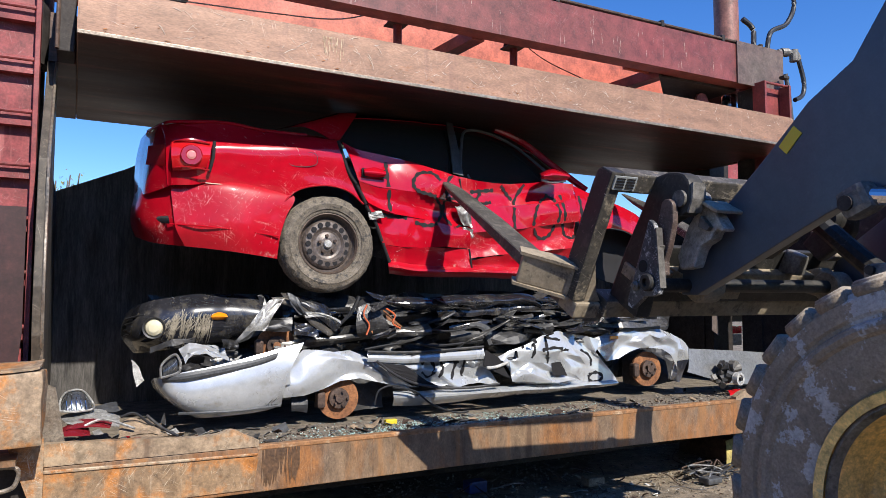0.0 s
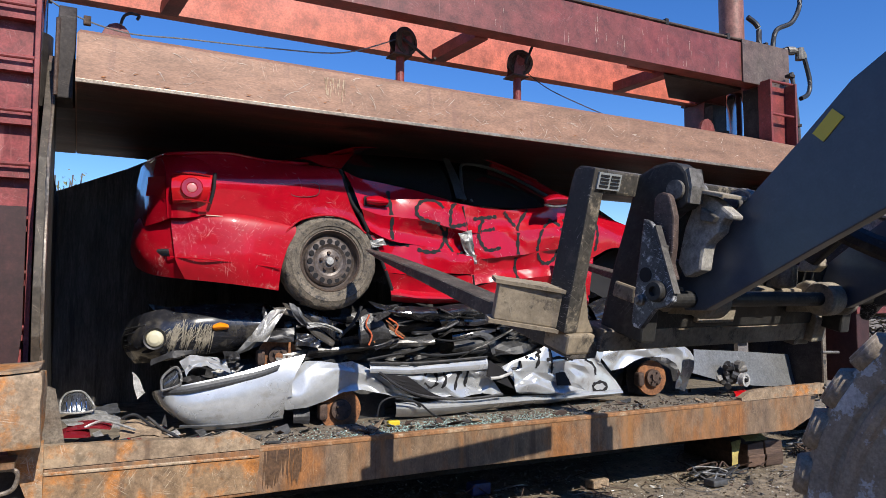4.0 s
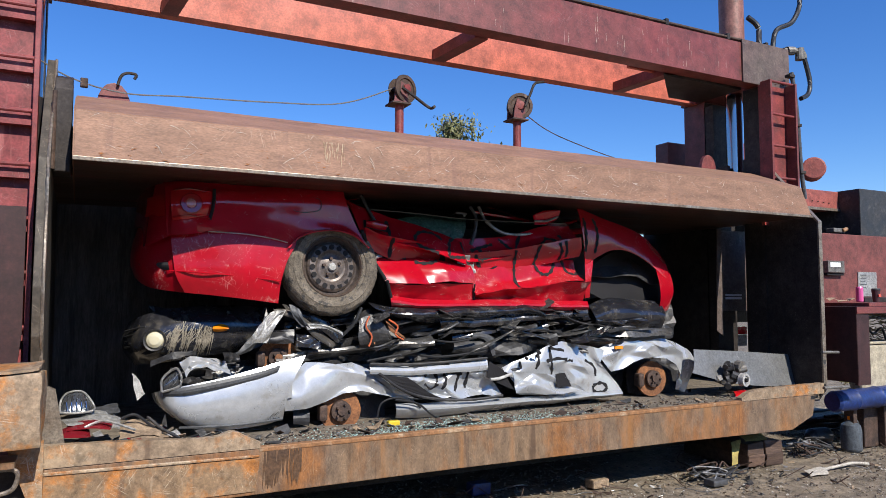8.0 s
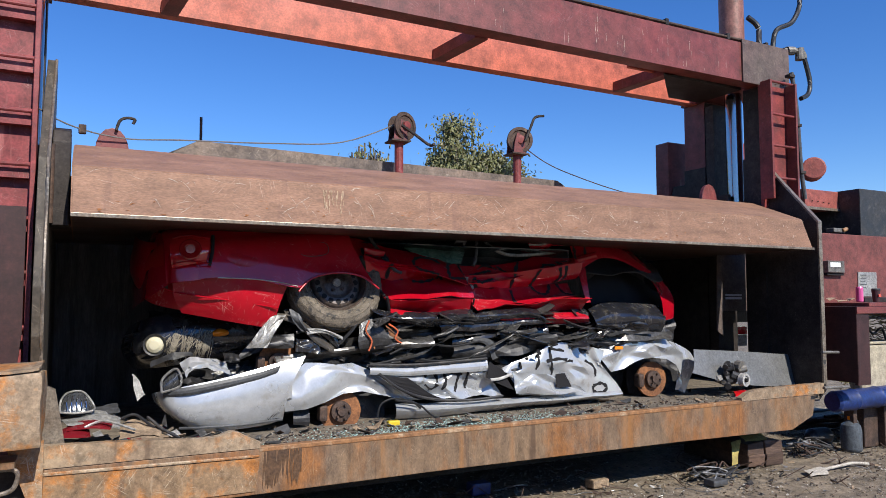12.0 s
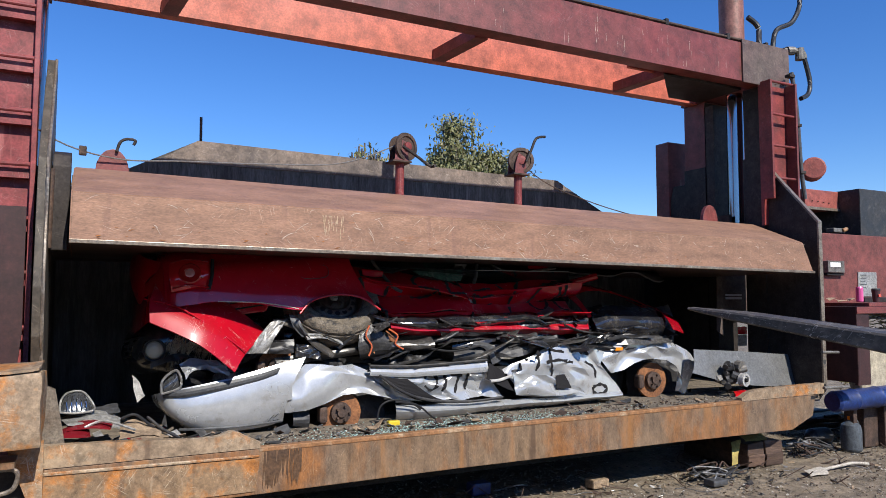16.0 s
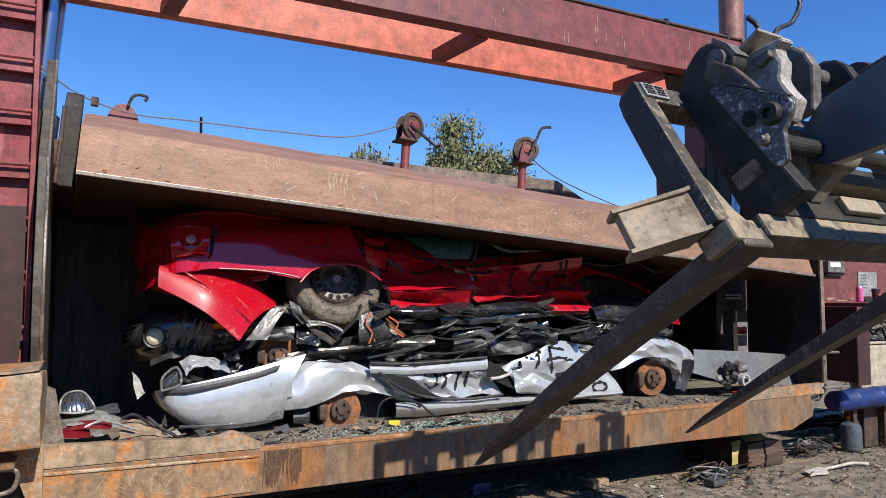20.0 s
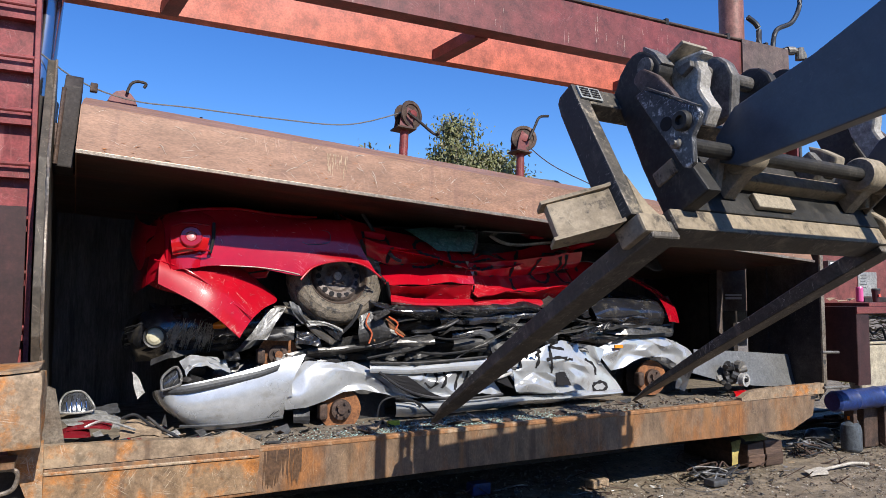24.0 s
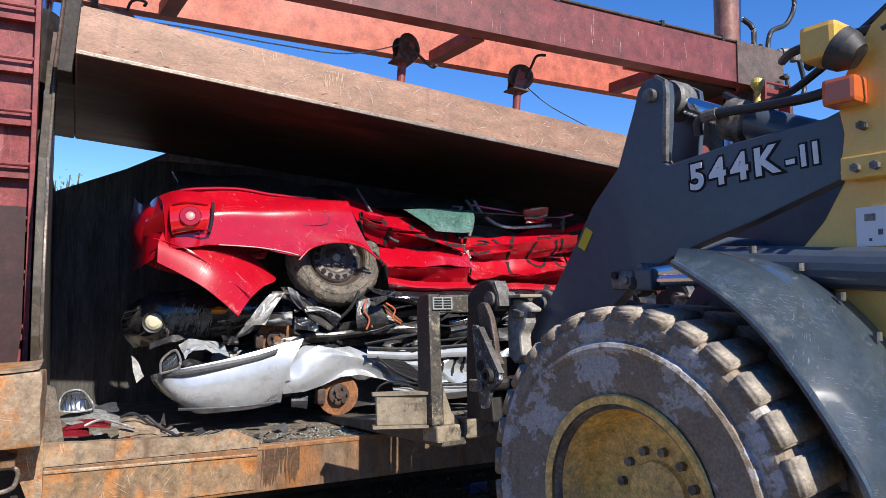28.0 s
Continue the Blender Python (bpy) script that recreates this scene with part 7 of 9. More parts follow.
ROOF = [(0, .14), (1, .08), (2, .03), (3, 0), (3.5, -.03), (5.5, -.275), (6, -.32), (7, -.39), (8, -.47), (9, -.55), (10, -.62), (11, -.70), (12, -.77), (12.5, -.80), (14.5, -.90), (17, -.92), (18, -.86), (20, -.80), (24, -.78), (25.6, -.78), (26, -.69), (28, -.66)]
FOLD_Q = [(0, 0), (5.5, 0), (7, 3), (8, 6), (9, 10), (10, 14), (11, 17), (12.5, 20), (14.5, 24), (17, 24), (20, 20), (28, 16)]
OUT_Q = [(0, 0), (6.5, 0), (8, -.02), (10, -.05), (11, -.06), (14.5, -.08), (28, -.08)]
FOLD_D = [(0, 0), (3.5, 0), (5.5, 10), (6, 14), (7, 21), (8, 28), (10, 36), (11, 42), (12.5, 50), (14.5, 60), (17, 60), (18, 56), (20, 50), (28, 44)]
FOLD_T = [(0, 0), (5.5, 0), (7, 3), (8, 6), (9, 9), (10, 12), (11, 15), (12.5, 18), (14.5, 20), (17, 20), (20, 17), (28, 14)]
OUT_T = [(0, 0), (6.5, 0), (8, -.02), (10, -.05), (11, -.06), (14.5, -.08), (28, -.08)]
FOLD_W = [(0, 0), (6, 0), (8, 4), (10, 10), (11, 14), (12.5, 20), (14.5, 40), (17, 40), (20, 18), (28, 13)]
OUT_W = [(0, 0), (6.5, 0), (8, .01), (10, .03), (12.5, .06), (14.5, .12), (17, .12), (20, .08), (28, .06)]
OUT_F = [(0, 0), (11, 0), (12.5, 0), (14.5, -.01), (28, -.02)]
TILT_F = [(0, 0), (8, 0), (10, -4), (12, -8), (12.5, -4), (14.5, 42), (17, 42), (20, 36), (28, 33)]
FOLD_C = [(0, 0), (8, 0), (12, -6), (14.5, -14), (28, -10)]
OUT_C = [(0, 0), (8, 0), (12, .02), (14.5, .05), (28, .04)]
SIDE_W = [(0, 0), (6, 0), (8, .02), (10, .05), (12, .07), (28, .085)]
SIDE_Q = [(0, 0), (6, 0), (8, .015), (10, .045), (12, .07), (28, .08)]
SIDE_F = [(0, 0), (12, 0), (14.5, -.11), (17, -.11), (20, -.05), (28, -.05)]
LIFT = [(0, 0), (7, 0), (8, .02), (9, .06), (10, .11), (11, .15), (12, .20), (12.5, .22), (14.5, .29), (17, .29), (20, .315), (28, .32)]
LIFT_C = [(0, 0), (7, 0), (8, .02), (9, .06), (10, .11), (11, .15), (12, .20), (12.5, .21), (14.5, .22), (28, .22)]
REAR_H = [(0, 1), (3.5, 1), (5.5, .95), (6.5, .93), (8, .88), (9, .84), (11, .77), (12.5, .70), (14.5, .62), (17, .61), (18, .66), (20, .72), (24, .75), (28, .78)]
DIP = [(0, 0), (3.5, 0), (5.5, 3), (7, 6), (8, 8), (10, 8), (12.5, 6), (14.5, 4), (17, 4), (20, 5), (28, 7)]
FRONT_H = [(0, 1), (3.5, 1), (5.5, .96), (6.5, .95), (8, .91), (9, .87), (11, .77), (12.5, .69), (14.5, .60), (17, .59), (18, .63), (20, .68), (24, .70), (28, .72)]
OUT_G = [(0, .14), (17, .14), (20, .0), (28, -.06)]
FOLD_N = [(0, 0), (8, 0), (11, 8), (14.5, 58), (17, 60), (20, 48), (28, 40)]
FOLD_G = [(0, 0), (3, 0), (3.5, 6), (5.5, 48), (6, 54), (7, 62), (8, 70), (9, 76), (11, 82), (14.5, 86), (28, 84)]
FLAP = [(0, 0), (10.5, 0), (11, 1), (12, 3), (12.5, 6), (14.5, 32), (17, 32), (20, 34), (28, 33)]
STACK = [(0, .078), (.5, .066), (1, .039), (1.5, .031), (2, .020), (3, .010), (5.5, .006), (8, 0), (12.5, -.004), (14.5, -.012), (17, -.012), (18, -.004), (20, .006), (25.6, .012), (26, .095), (27, .115), (28, .105)]
LAMPS = [(0, .074), (.5, .058), (1, .047), (2, .03), (3, .012), (5.5, .008), (8, 0), (10, -.012), (11, -.023), (12.5, -.035), (14.5, -.058), (17, -.066), (18, -.023), (19, 0), (20, .02), (25.6, .02), (26, .10), (27, .125), (28, .113)]


def at(table, t):
    """The table's value at t, straight between its rows."""
    for (a, u), (b, v) in zip(table, table[1:]):
        if t <= b:
            return u + (v - u) * max(0.0, t - a) / (b - a)
    return table[-1][1]


STEPS = sorted({float(t) for tb in (TAIL, HUB, DOOR, SILL, NOSE, ROOF, FOLD_Q, FOLD_D, FLAP) for t, _ in tb} | {4.5, 13.5, 22.5})


def fold(ob, drop, turn=None, ry=None, out=None, side=None):
    """Keys a hinged piece: its drop, its fold inwards about x, its swing about y."""
    hx, hy, hz = ob["home"]
    walk(ob, [(t, pose(hx + (at(side, t) if side else 0), hy + (at(out, t) if out else 0), hz + at(drop, t), -at(turn, t) if turn else 0, at(ry, t) if ry else 0, 0)) for t in STEPS])

def bellows(rows, share, lean):
    """Folds the bands of a door so that they stand at their share of the height, the upper ones dipping towards the middle pillar; returns the rise of the belt at each step."""
    full = sum(r[2] for r in rows)
    poses, belt = [[] for _ in rows], []
    for t in STEPS:
        lo, hi = 0.0, radians(80)
        for _ in range(30):
            th = (lo + hi) / 2
            if sum(r[2] * math.cos(min(1.4, abs(r[3]) * th)) for r in rows) > full * at(share, t):
                lo = th
            else:
                hi = th
        base = rows[0][0]["home"]
        y, z = base[1] + 0.24 * (1 - at(share, t)), base[2] + at(SILL, t)
        for k, (r, keys) in enumerate(zip(rows, poses)):
            dip = at(DIP, t) * (0, 0, 0.55, 1.0)[k]
            a = math.copysign(min(1.4, abs(r[3]) * lo), r[3])
            keys.append((t, pose(r[0]["home"][0], y + (r[0]["home"][1] - base[1]) + 0.004 * dip, z - 0.5 * math.sin(radians(dip)), math.degrees(a), lean * dip)))
            y, z = y - math.sin(a) * r[2], z + math.cos(a) * r[2]
        belt.append((t, z - base[2] - full))
    for r, keys in zip(rows, poses):
        walk(r[0], keys)
    return belt


# ---- wheel loader with car forks ----
PIV, ARM = 2.431, 2.321          # height of the boom pivot, pivot to fork pin
loader = thing("wheel_loader", "yellow and dark wheel loader with long car forks", "wheel loader", (3.18, -4.5, 0))


def lp(name, bm, material, under=None, label="", smooth=False):
    return part(name, bm, material, under or loader, label, smooth)


# wheels: tyre with lugs, dished yellow rim
def loader_wheel(x, y, side, lugs):
    w = part("wheel", lathe([(0.36, -0.20), (0.40, -0.225), (0.55, -0.252), (0.64, -0.25), (0.665, -0.245), (0.692, -0.225), (0.692, 0.215), (0.686, 0.236), (0.664, 0.253), (0.63, 0.256), (0.615, 0.254), (0.605, 0.246), (0.595, 0.246), (0.585, 0.262), (0.57, 0.268), (0.555, 0.262), (0.545, 0.25), (0.50, 0.250), (0.43, 0.240), (0.40, 0.228), (0.36, 0.20)], (0, 0, 0), (side, 0, 0), 72, True), M["loader_tyre"], loader, "mud-caked loader tyre on a yellow rim", True)
    w.location = (x, y, 0.745)
    r = part("rim", lathe([(0.375, 0.235), (0.385, 0.225), (0.362, 0.20), (0.345, 0.17), (0.332, 0.12), (0.322, 0.06), (0.306, 0.030), (0.262, 0.022), (0.135, 0.024), (0.128, 0.044), (0.02, 0.048), (0.0, 0.048)], (0, 0, 0), (side, 0, 0), 56, False, False), M["rim_yellow"], w, "dished dusty yellow rim", True)
    part("rim_ring", lathe([(0.362, 0.238), (0.392, 0.246), (0.398, 0.235), (0.372, 0.222)], (0, 0, 0), (side, 0, 0), 56, True), M["rim_yellow"], w, "scuffed yellow rim flange", True)
    part("lock_ring", lathe([(0.340, 0.200), (0.352, 0.228), (0.364, 0.226), (0.352, 0.196)], (0, 0, 0), (side, 0, 0), 56, True), M["cast"], w, "scuffed steel lock ring", True)
    for k in range(12):
        a = 2 * math.pi * k / 12
        q = Vector((side * 0.026, 0.172 * math.cos(a), 0.172 * math.sin(a)))
        part("wheel_nut", cyl(q + Vector((side * -0.02, 0, 0)), q + Vector((side * 0.022, 0, 0)), 0.019, 6), M["cast"], r)
    def one(s_, k, n):
        b = bmesh.new()
        a0, a1 = -0.80 * math.pi / n, 0.80 * math.pi / n
        skew = 0.30 * math.pi / n
        ring = []
        for u, rr in ((0.02, 0.672), (0.20, 0.672), (0.238, 0.648), (0.254, 0.670), (0.260, 0.688), (0.255, 0.708), (0.238, 0.720), (0.02, 0.726)):
            row = []
            for a in (a0, a1):
                aa = a + skew * (u / 0.26) * (1 if s_ > 0 else 1)
                g_ = 1.0 if u > 0.1 else 0.9
                aa = aa * g_ + 2 * math.pi * (k + (0.5 if s_ > 0 else 0)) / n
                row.append(b.verts.new((s_ * u, rr * math.cos(aa), rr * math.sin(aa))))
            ring.append(row)
        m_ = len(ring)
        for i in range(m_):
            j = (i + 1) % m_
            b.faces.new((ring[i][0], ring[j][0], ring[j][1], ring[i][1]))
        b.faces.new([v[0] for v in ring])
        b.faces.new([v[1] for v in ring][::-1])
        bmesh.ops.recalc_face_normals(b, faces=b.faces[:])
        bmesh.ops.bevel(b, geom=b.edges[:], offset=0.007, segments=2, affect="EDGES")
        b.normal_update()
        for f in b.faces:
            f.smooth = True
            # Lug sides take the darker rubber, as turned away from the sun.
            if abs(f.normal.x) > 0.75:
                f.material_index = 1
        return b
    n = 32
    if lugs:
        for s_ in (-1, 1):
            me = None
            for k in range(n):
                if me is None:
                    o = part("tread_lug", one(s_, 0, n), M["loader_tread"], w)
                    me = o.data
                    me.materials.append(M["loader_shoulder"])
                else:
                    o = new("tread_lug", me)
                    o.parent = w
                o.rotation_euler = (2 * math.pi * k / n, 0, 0)
    else:
        b = bmesh.new()
        for s_ in (-1, 1):
            for k in range(n):
                absorb(b, one(s_, k, n))
        part("tread", b, M["loader_tread"], w).data.materials.append(M["loader_shoulder"])
    return w


WF, WR = 0.65, -2.40
BENT = 20.0      # rear frame, out of view, turned so the cab's shadow misses the front tyre
SWING = Matrix.Translation((0, -0.5, 0)) @ Matrix.Rotation(radians(BENT), 4, "Z") @ Matrix.Translation((0, 0.5, 0))
wheels = [loader_wheel(-0.965, WF, -1, True), loader_wheel(0.965, WF, 1, False), loader_wheel(-0.965, WR, -1, False), loader_wheel(0.965, WR, 1, False)]
for w in wheels[2:]:
    w.location = SWING @ w.location

# front and rear frames
lp("front_frame", prism([(0.67, 0.75), (0.57, 1.35), (0.37, 1.63), (0.24, 1.775), (0.152, 1.93), (0.137, 2.07), (0.155, 2.17), (0.135, 2.27), (0.02, 2.46), (-0.12, 2.46), (-0.18, 2.3), (-0.30, 1.5), (-0.33, 0.62), (0.32, 0.55)], "x", -0.60, -0.54, 0.008), M["loader_yellow"], None, "yellow front frame plate")
lp("front_frame", prism([(0.67, 0.75), (0.57, 1.35), (0.37, 1.63), (0.24, 1.775), (0.152, 1.93), (0.137, 2.07), (0.155, 2.17), (0.135, 2.27), (0.02, 2.46), (-0.12, 2.46), (-0.18, 2.3), (-0.30, 1.5), (-0.33, 0.62), (0.32, 0.55)], "x", 0.54, 0.60, 0.008), M["loader_yellow"], None, "yellow front frame plate")
lp("frame_core", box(-0.53, 0.53, -0.40, 0.25, 0.7, 1.6), M["loader_navy"])
lp("frame_bridge", box(-0.539, 0.539, -0.25, -0.15, 1.6, 2.5), M["loader_navy"])
lp("front_axle", cyl((-0.8, WF, 0.745), (0.8, WF, 0.745), 0.16, 20), M["dark_steel"])


def rp(name, bm, material, under=None, label="", smooth=False):
    """A part of the rear frame, turned with it."""
    bm.transform(SWING)
    return part(name, bm, material, under or loader, label, smooth)


rp("rear_axle", cyl((-0.8, WR, 0.745), (0.8, WR, 0.745), 0.16, 20), M["dark_steel"])
rp("rear_frame", box(-0.5, 0.5, -3.6, -0.55, 0.65, 1.25, 0.02), M["loader_yellow"])
rp("engine_hood", box(-0.55, 0.55, -3.95, -2.1, 1.25, 2.25, 0.06), M["loader_yellow"], None, "yellow engine hood")
rp("counterweight", box(-0.7, 0.7, -4.25, -3.6, 0.75, 1.3, 0.05), M["loader_yellow"])
rp("cab_floor", box(-0.58, 0.58, -2.1, -0.65, 1.25, 1.45, 0.02), M["loader_navy"])
for x, y in ((-0.54, -0.68), (0.54, -0.68), (-0.54, -2.05), (0.54, -2.05)):
    rp("cab_pillar", box(x - 0.04, x + 0.04, y - 0.05, y + 0.05, 1.452, 3.1, 0.01), M["loader_navy"])
rp("cab_roof", box(-0.6, 0.6, -2.15, -0.6, 3.102, 3.24, 0.04), M["loader_yellow"], None, "yellow cab roof")
rp("cab_glass", box(-0.555, -0.545, -2.0, -0.73, 1.6, 3.05), M["glass"])
rp("cab_glass", box(-0.495, 0.495, -0.69, -0.68, 1.6, 3.05), M["glass"])
rp("cab_door", box(-0.57, -0.556, -2.0, -0.73, 1.452, 1.9, 0.004), M["loader_yellow"])

# fenders
for s_, x0, x1 in ((-1, -0.60, -1.15), (1, 0.60, 1.15)):
    f1 = [(x0, 0.91, 1.672), (x0, 0.71, 1.680), (x0, 0.483, 1.654), (x0, 0.306, 1.593), (x0, 0.168, 1.489), (x0, 0.048, 1.356), (x0, -0.06, 1.16), (x0, -0.12, 0.92)]
    f2 = [(x1, 0.487, 1.617), (x1, 0.397, 1.566), (x1, 0.252, 1.472), (x1, 0.140, 1.369), (x1, 0.039, 1.243), (x1, -0.053, 1.110), (x1, -0.123, 0.986), (x1, -0.18, 0.80)]
    mid = [tuple(Vector(a).lerp(Vector(b), 0.5) + Vector((0, -0.03, 0.045))) for a, b in zip(f1, f2)]
    fd = lp("fender", sheet([f1, mid, f2], 40, 12, 0.0, 0, 1, 0, 0.012, towards=(0, 0.3, 1)), M["loader_fender"], None, "scratched dark plastic fender", True)
    lp("fender_edge", tube(f2, 0.014, 8, 4), M["loader_fender"], fd, "", True)
    for k, (u, z) in enumerate(((0.45, 1.672), (0.27, 1.60), (0.13, 1.495), (0.02, 1.365))):
        lp("fender_bolt", cyl((x0 - s_ * -0.12, u, z - 0.01), (x0 - s_ * -0.12, u, z + 0.018), 0.014, 10), M["cast"], fd)
lp("steer_link", tube([(-0.66, 0.60, 1.572), (-0.66, 1.0, 1.572)], 0.030, 14), M["chrome"], None, "chrome rod", True)
lp("link_collar", box(-0.71, -0.60, 0.935, 1.035, 1.525, 1.622, 0.012), M["loader_navy"])
lk = lp("link_block", box(-0.715, -0.60, 1.036, 1.172, 1.528, 1.620, 0.025), M["cast"], None, "grey cast link block")
for y_, z_ in ((1.075, 1.572), (1.135, 1.595)):
    lp("link_bolt", cyl((-0.712, y_, z_), (-0.728, y_, z_), 0.018, 10), M["dark_steel"] if y_ > 1.1 else M["cast"], lk)

# light bracket, lamp and indicator on the frame top
br = lp("lamp_bracket", prism([(0.152, 1.925), (-0.10, 1.925), (-0.10, 2.43), (-0.02, 2.47), (0.03, 2.43), (0.125, 2.27), (0.150, 2.17), (0.132, 2.07)], "x", -0.655, -0.615, 0.006), M["loader_yellow"], None, "yellow lamp bracket")
lp("lamp_foot", box(-0.662, -0.605, -0.100, 0.146, 1.905, 1.985, 0.006), M["loader_yellow"], br)
for y, z in ((0.065, 2.083), (0.091, 1.940), (0.027, 1.940)):
    lp("bolt", cyl((-0.60, y, z), (-0.685, y, z), 0.016, 6), M["cast"], br)
lp("work_lamp", box(-0.77, -0.62, 0.095, 0.222, 2.325, 2.452, 0.020), M["loader_yellow"], None, "yellow work lamp housing")
lp("lamp_back", lathe([(0.0, 0.085), (0.045, 0.08), (0.072, 0.04), (0.078, 0.0), (0, 0)], (-0.70, 0.12, 2.365), (0.1, -0.8, -0.6), 24), M["plastic"], None, "black lamp bowl", True)
lp("indicator", box(-0.75, -0.65, 0.046, 0.160, 2.155, 2.25, 0.016), M["orange_lens"], None, "orange indicator lamp")
lp("lamp_wire", tube([(-0.72, -0.03, 2.38), (-0.70, -0.10, 2.40), (-0.68, -0.08, 2.26), (-0.67, -0.05, 2.11)], 0.008, 6), M["rubber"], None, "", True)
st_ = lp("sticker", box(-0.606, -0.601, -0.090, 0.127, 1.672, 1.81), M["label_white"], None, "white diagram sticker")
for k in range(4):
    lp("sticker_bar", box(-0.6075, -0.6062, 0.075 - 0.035 * k, 0.085 - 0.03 * k, 1.69 + 0.02 * k, 1.70 + 0.03 * k), M["cast"], st_)
lp("sticker_bar", box(-0.6075, -0.6062, 0.062, 0.098, 1.76, 1.785), M["cast"], st_)

# boom
boom = new("boom")
boom.parent = loader
boom.location = (0, 0, PIV)
boom["label"] = "dark boom with twin arms"
ARM_PROFILE = [(-0.06, -0.24), (0.34, -0.10), (0.66, 0.11), (0.935, 0.265), (0.945, 0.305), (0.82, 0.44), (0.745, 0.53), (0.715, 0.58), (0.733, 0.635), (0.785, 0.668), (0.84, 0.66), (0.90, 0.615), (1.15, 0.46), (1.38, 0.43), (1.65, 0.335), (1.90, 0.255), (2.10, 0.215), (2.26, 0.18), (2.37, 0.08),
               (2.37, -0.03), (2.28, -0.07), (2.05, -0.06), (1.75, -0.045), (1.50, -0.035), (1.30, -0.045), (1.16, -0.07), (0.80, -0.20), (0.42, -0.32), (0.0, -0.42)]
for s_ in (-1, 1):
    arm = lp("boom_arm", prism(ARM_PROFILE, "x", s_ * 0.62, s_ * 0.55, 0.006), M["loader_navy"], boom, "dark painted boom arm")
    if s_ < 0:
        near_arm = arm
for a, b, r in ((0.0, -0.30, 0.11), (1.42, 0.15, 0.13)):
    lp("cross_tube", cyl((-0.56, a, b), (0.56, a, b), r, 20), M["loader_navy"], boom)
lp("reflector", prism([(1.455, 0.325), (1.555, 0.285), (1.575, 0.335), (1.475, 0.375)], "x", -0.626, -0.6215), M["decal_yellow"], boom, "yellow reflector")
for s_ in (-1, 1):
    q = Vector((s_ * 0.63, 0.80, 0.578))
    lp("hump_plate", prism([(0.945, 0.305), (0.82, 0.44), (0.745, 0.53), (0.715, 0.58), (0.733, 0.635), (0.785, 0.668), (0.84, 0.66), (1.02, 0.52), (1.05, 0.30)], "x", s_ * 0.36, s_ * 0.33, 0.005), M["loader_navy"], boom)
    lp("tilt_pin", cyl(q - Vector((s_ * 0.12, 0, 0)), q + Vector((s_ * 0.02, 0, 0)), 0.032, 16), M["cast"], boom, "pin with a bolt head")
lp("hump_edge", prism([(0.95, 0.295), (0.825, 0.445), (0.75, 0.533), (0.72, 0.582), (0.738, 0.637), (0.726, 0.642), (0.704, 0.580), (0.736, 0.524), (0.812, 0.432), (0.93, 0.285)], "x", -0.624, -0.600), M["cast"], boom, "worn bright edge")
lp("tilt_cylinder_rod", cyl((-0.46, 0.80, 0.578), (-0.45, 0.655, 0.292), 0.042, 20), M["chrome"], boom, "chrome cylinder rod", True)
lp("rod_end", lathe([(0.03, -0.06), (0.085, -0.06), (0.092, -0.04), (0.092, 0.04), (0.085, 0.06), (0.03, 0.06)], (-0.46, 0.80, 0.578), (1, 0, 0), 24, True), M["cast"], boom, "worn cast rod end", True)
lp("tilt_cylinder", cyl((-0.45, 0.60, 0.205), (-0.44, 0.35, -0.245), 0.072, 24), M["loader_navy"], boom, "dark tilt cylinder", True)
lp("cylinder_cap", lathe([(0.045, 0.0), (0.075, 0.012), (0.092, 0.03), (0.092, 0.085), (0.084, 0.10), (0.084, 0.13), (0.074, 0.14)], (-0.45, 0.672, 0.322), (0, -0.49, -0.872), 28), M["cast"], boom, "dusty grey cylinder gland", True)
for k in range(4):
    lp("gland_bolt", cyl((-0.45 - 0.072 * math.cos(k * 1.57 + 0.5), 0.672, 0.322 + 0.05 * math.sin(k * 1.57 + 0.5)), (-0.45 - 0.072 * math.cos(k * 1.57 + 0.5), 0.64, 0.27 + 0.05 * math.sin(k * 1.57 + 0.5)), 0.013, 6), M["dark_steel"], boom)
lp("oil_hose", tube([(-0.56, 0.765, 0.285), (-0.57, 0.735, 0.325), (-0.57, 0.69, 0.325), (-0.56, 0.60, 0.255), (-0.56, 0.50, 0.165), (-0.60, 0.34, 0.02), (-0.62, 0.24, -0.05)], 0.020, 10), M["rubber"], boom, "black oil hose", True)
lp("hose_fitting", cyl((-0.57, 0.70, 0.328), (-0.565, 0.645, 0.292), 0.027, 10), M["cast"], boom, "bright hose fitting", True)
lp("oil_hose", tube([(-0.42, 0.36, 0.32), (-0.50, 0.28, 0.26), (-0.55, 0.15, 0.14), (-0.6, 0.0, 0.0)], 0.018, 8), M["rubber"], boom, "black hose", True)
lp("oil_hose", tube([(-0.42, 0.62, 0.42), (-0.45, 0.55, 0.26), (-0.45, 0.42, 0.18), (-0.5, 0.25, 0.12)], 0.016, 8), M["rubber"], boom, "black hose", True)
lp("lift_cylinder_eye", box(-0.70, -0.60, 1.27, 1.40, -0.13, -0.01, 0.03), M["cast"], boom, "grease-stained cylinder eye")
lp("eye_pin", cyl((-0.712, 1.36, -0.07), (-0.69, 1.36, -0.07), 0.03, 14), M["dark_steel"], boom)
lp("lift_rod", cyl((-0.65, 1.28, -0.08), (-0.63, 0.85, -0.34), 0.035, 16), M["chrome"], boom, "chrome lift rod", True)
lp("lift_cylinder", cyl((-0.64, 1.0, -0.25), (-0.60, 0.3, -0.85), 0.075, 18), M["loader_navy"], boom, "dark lift cylinder", True)
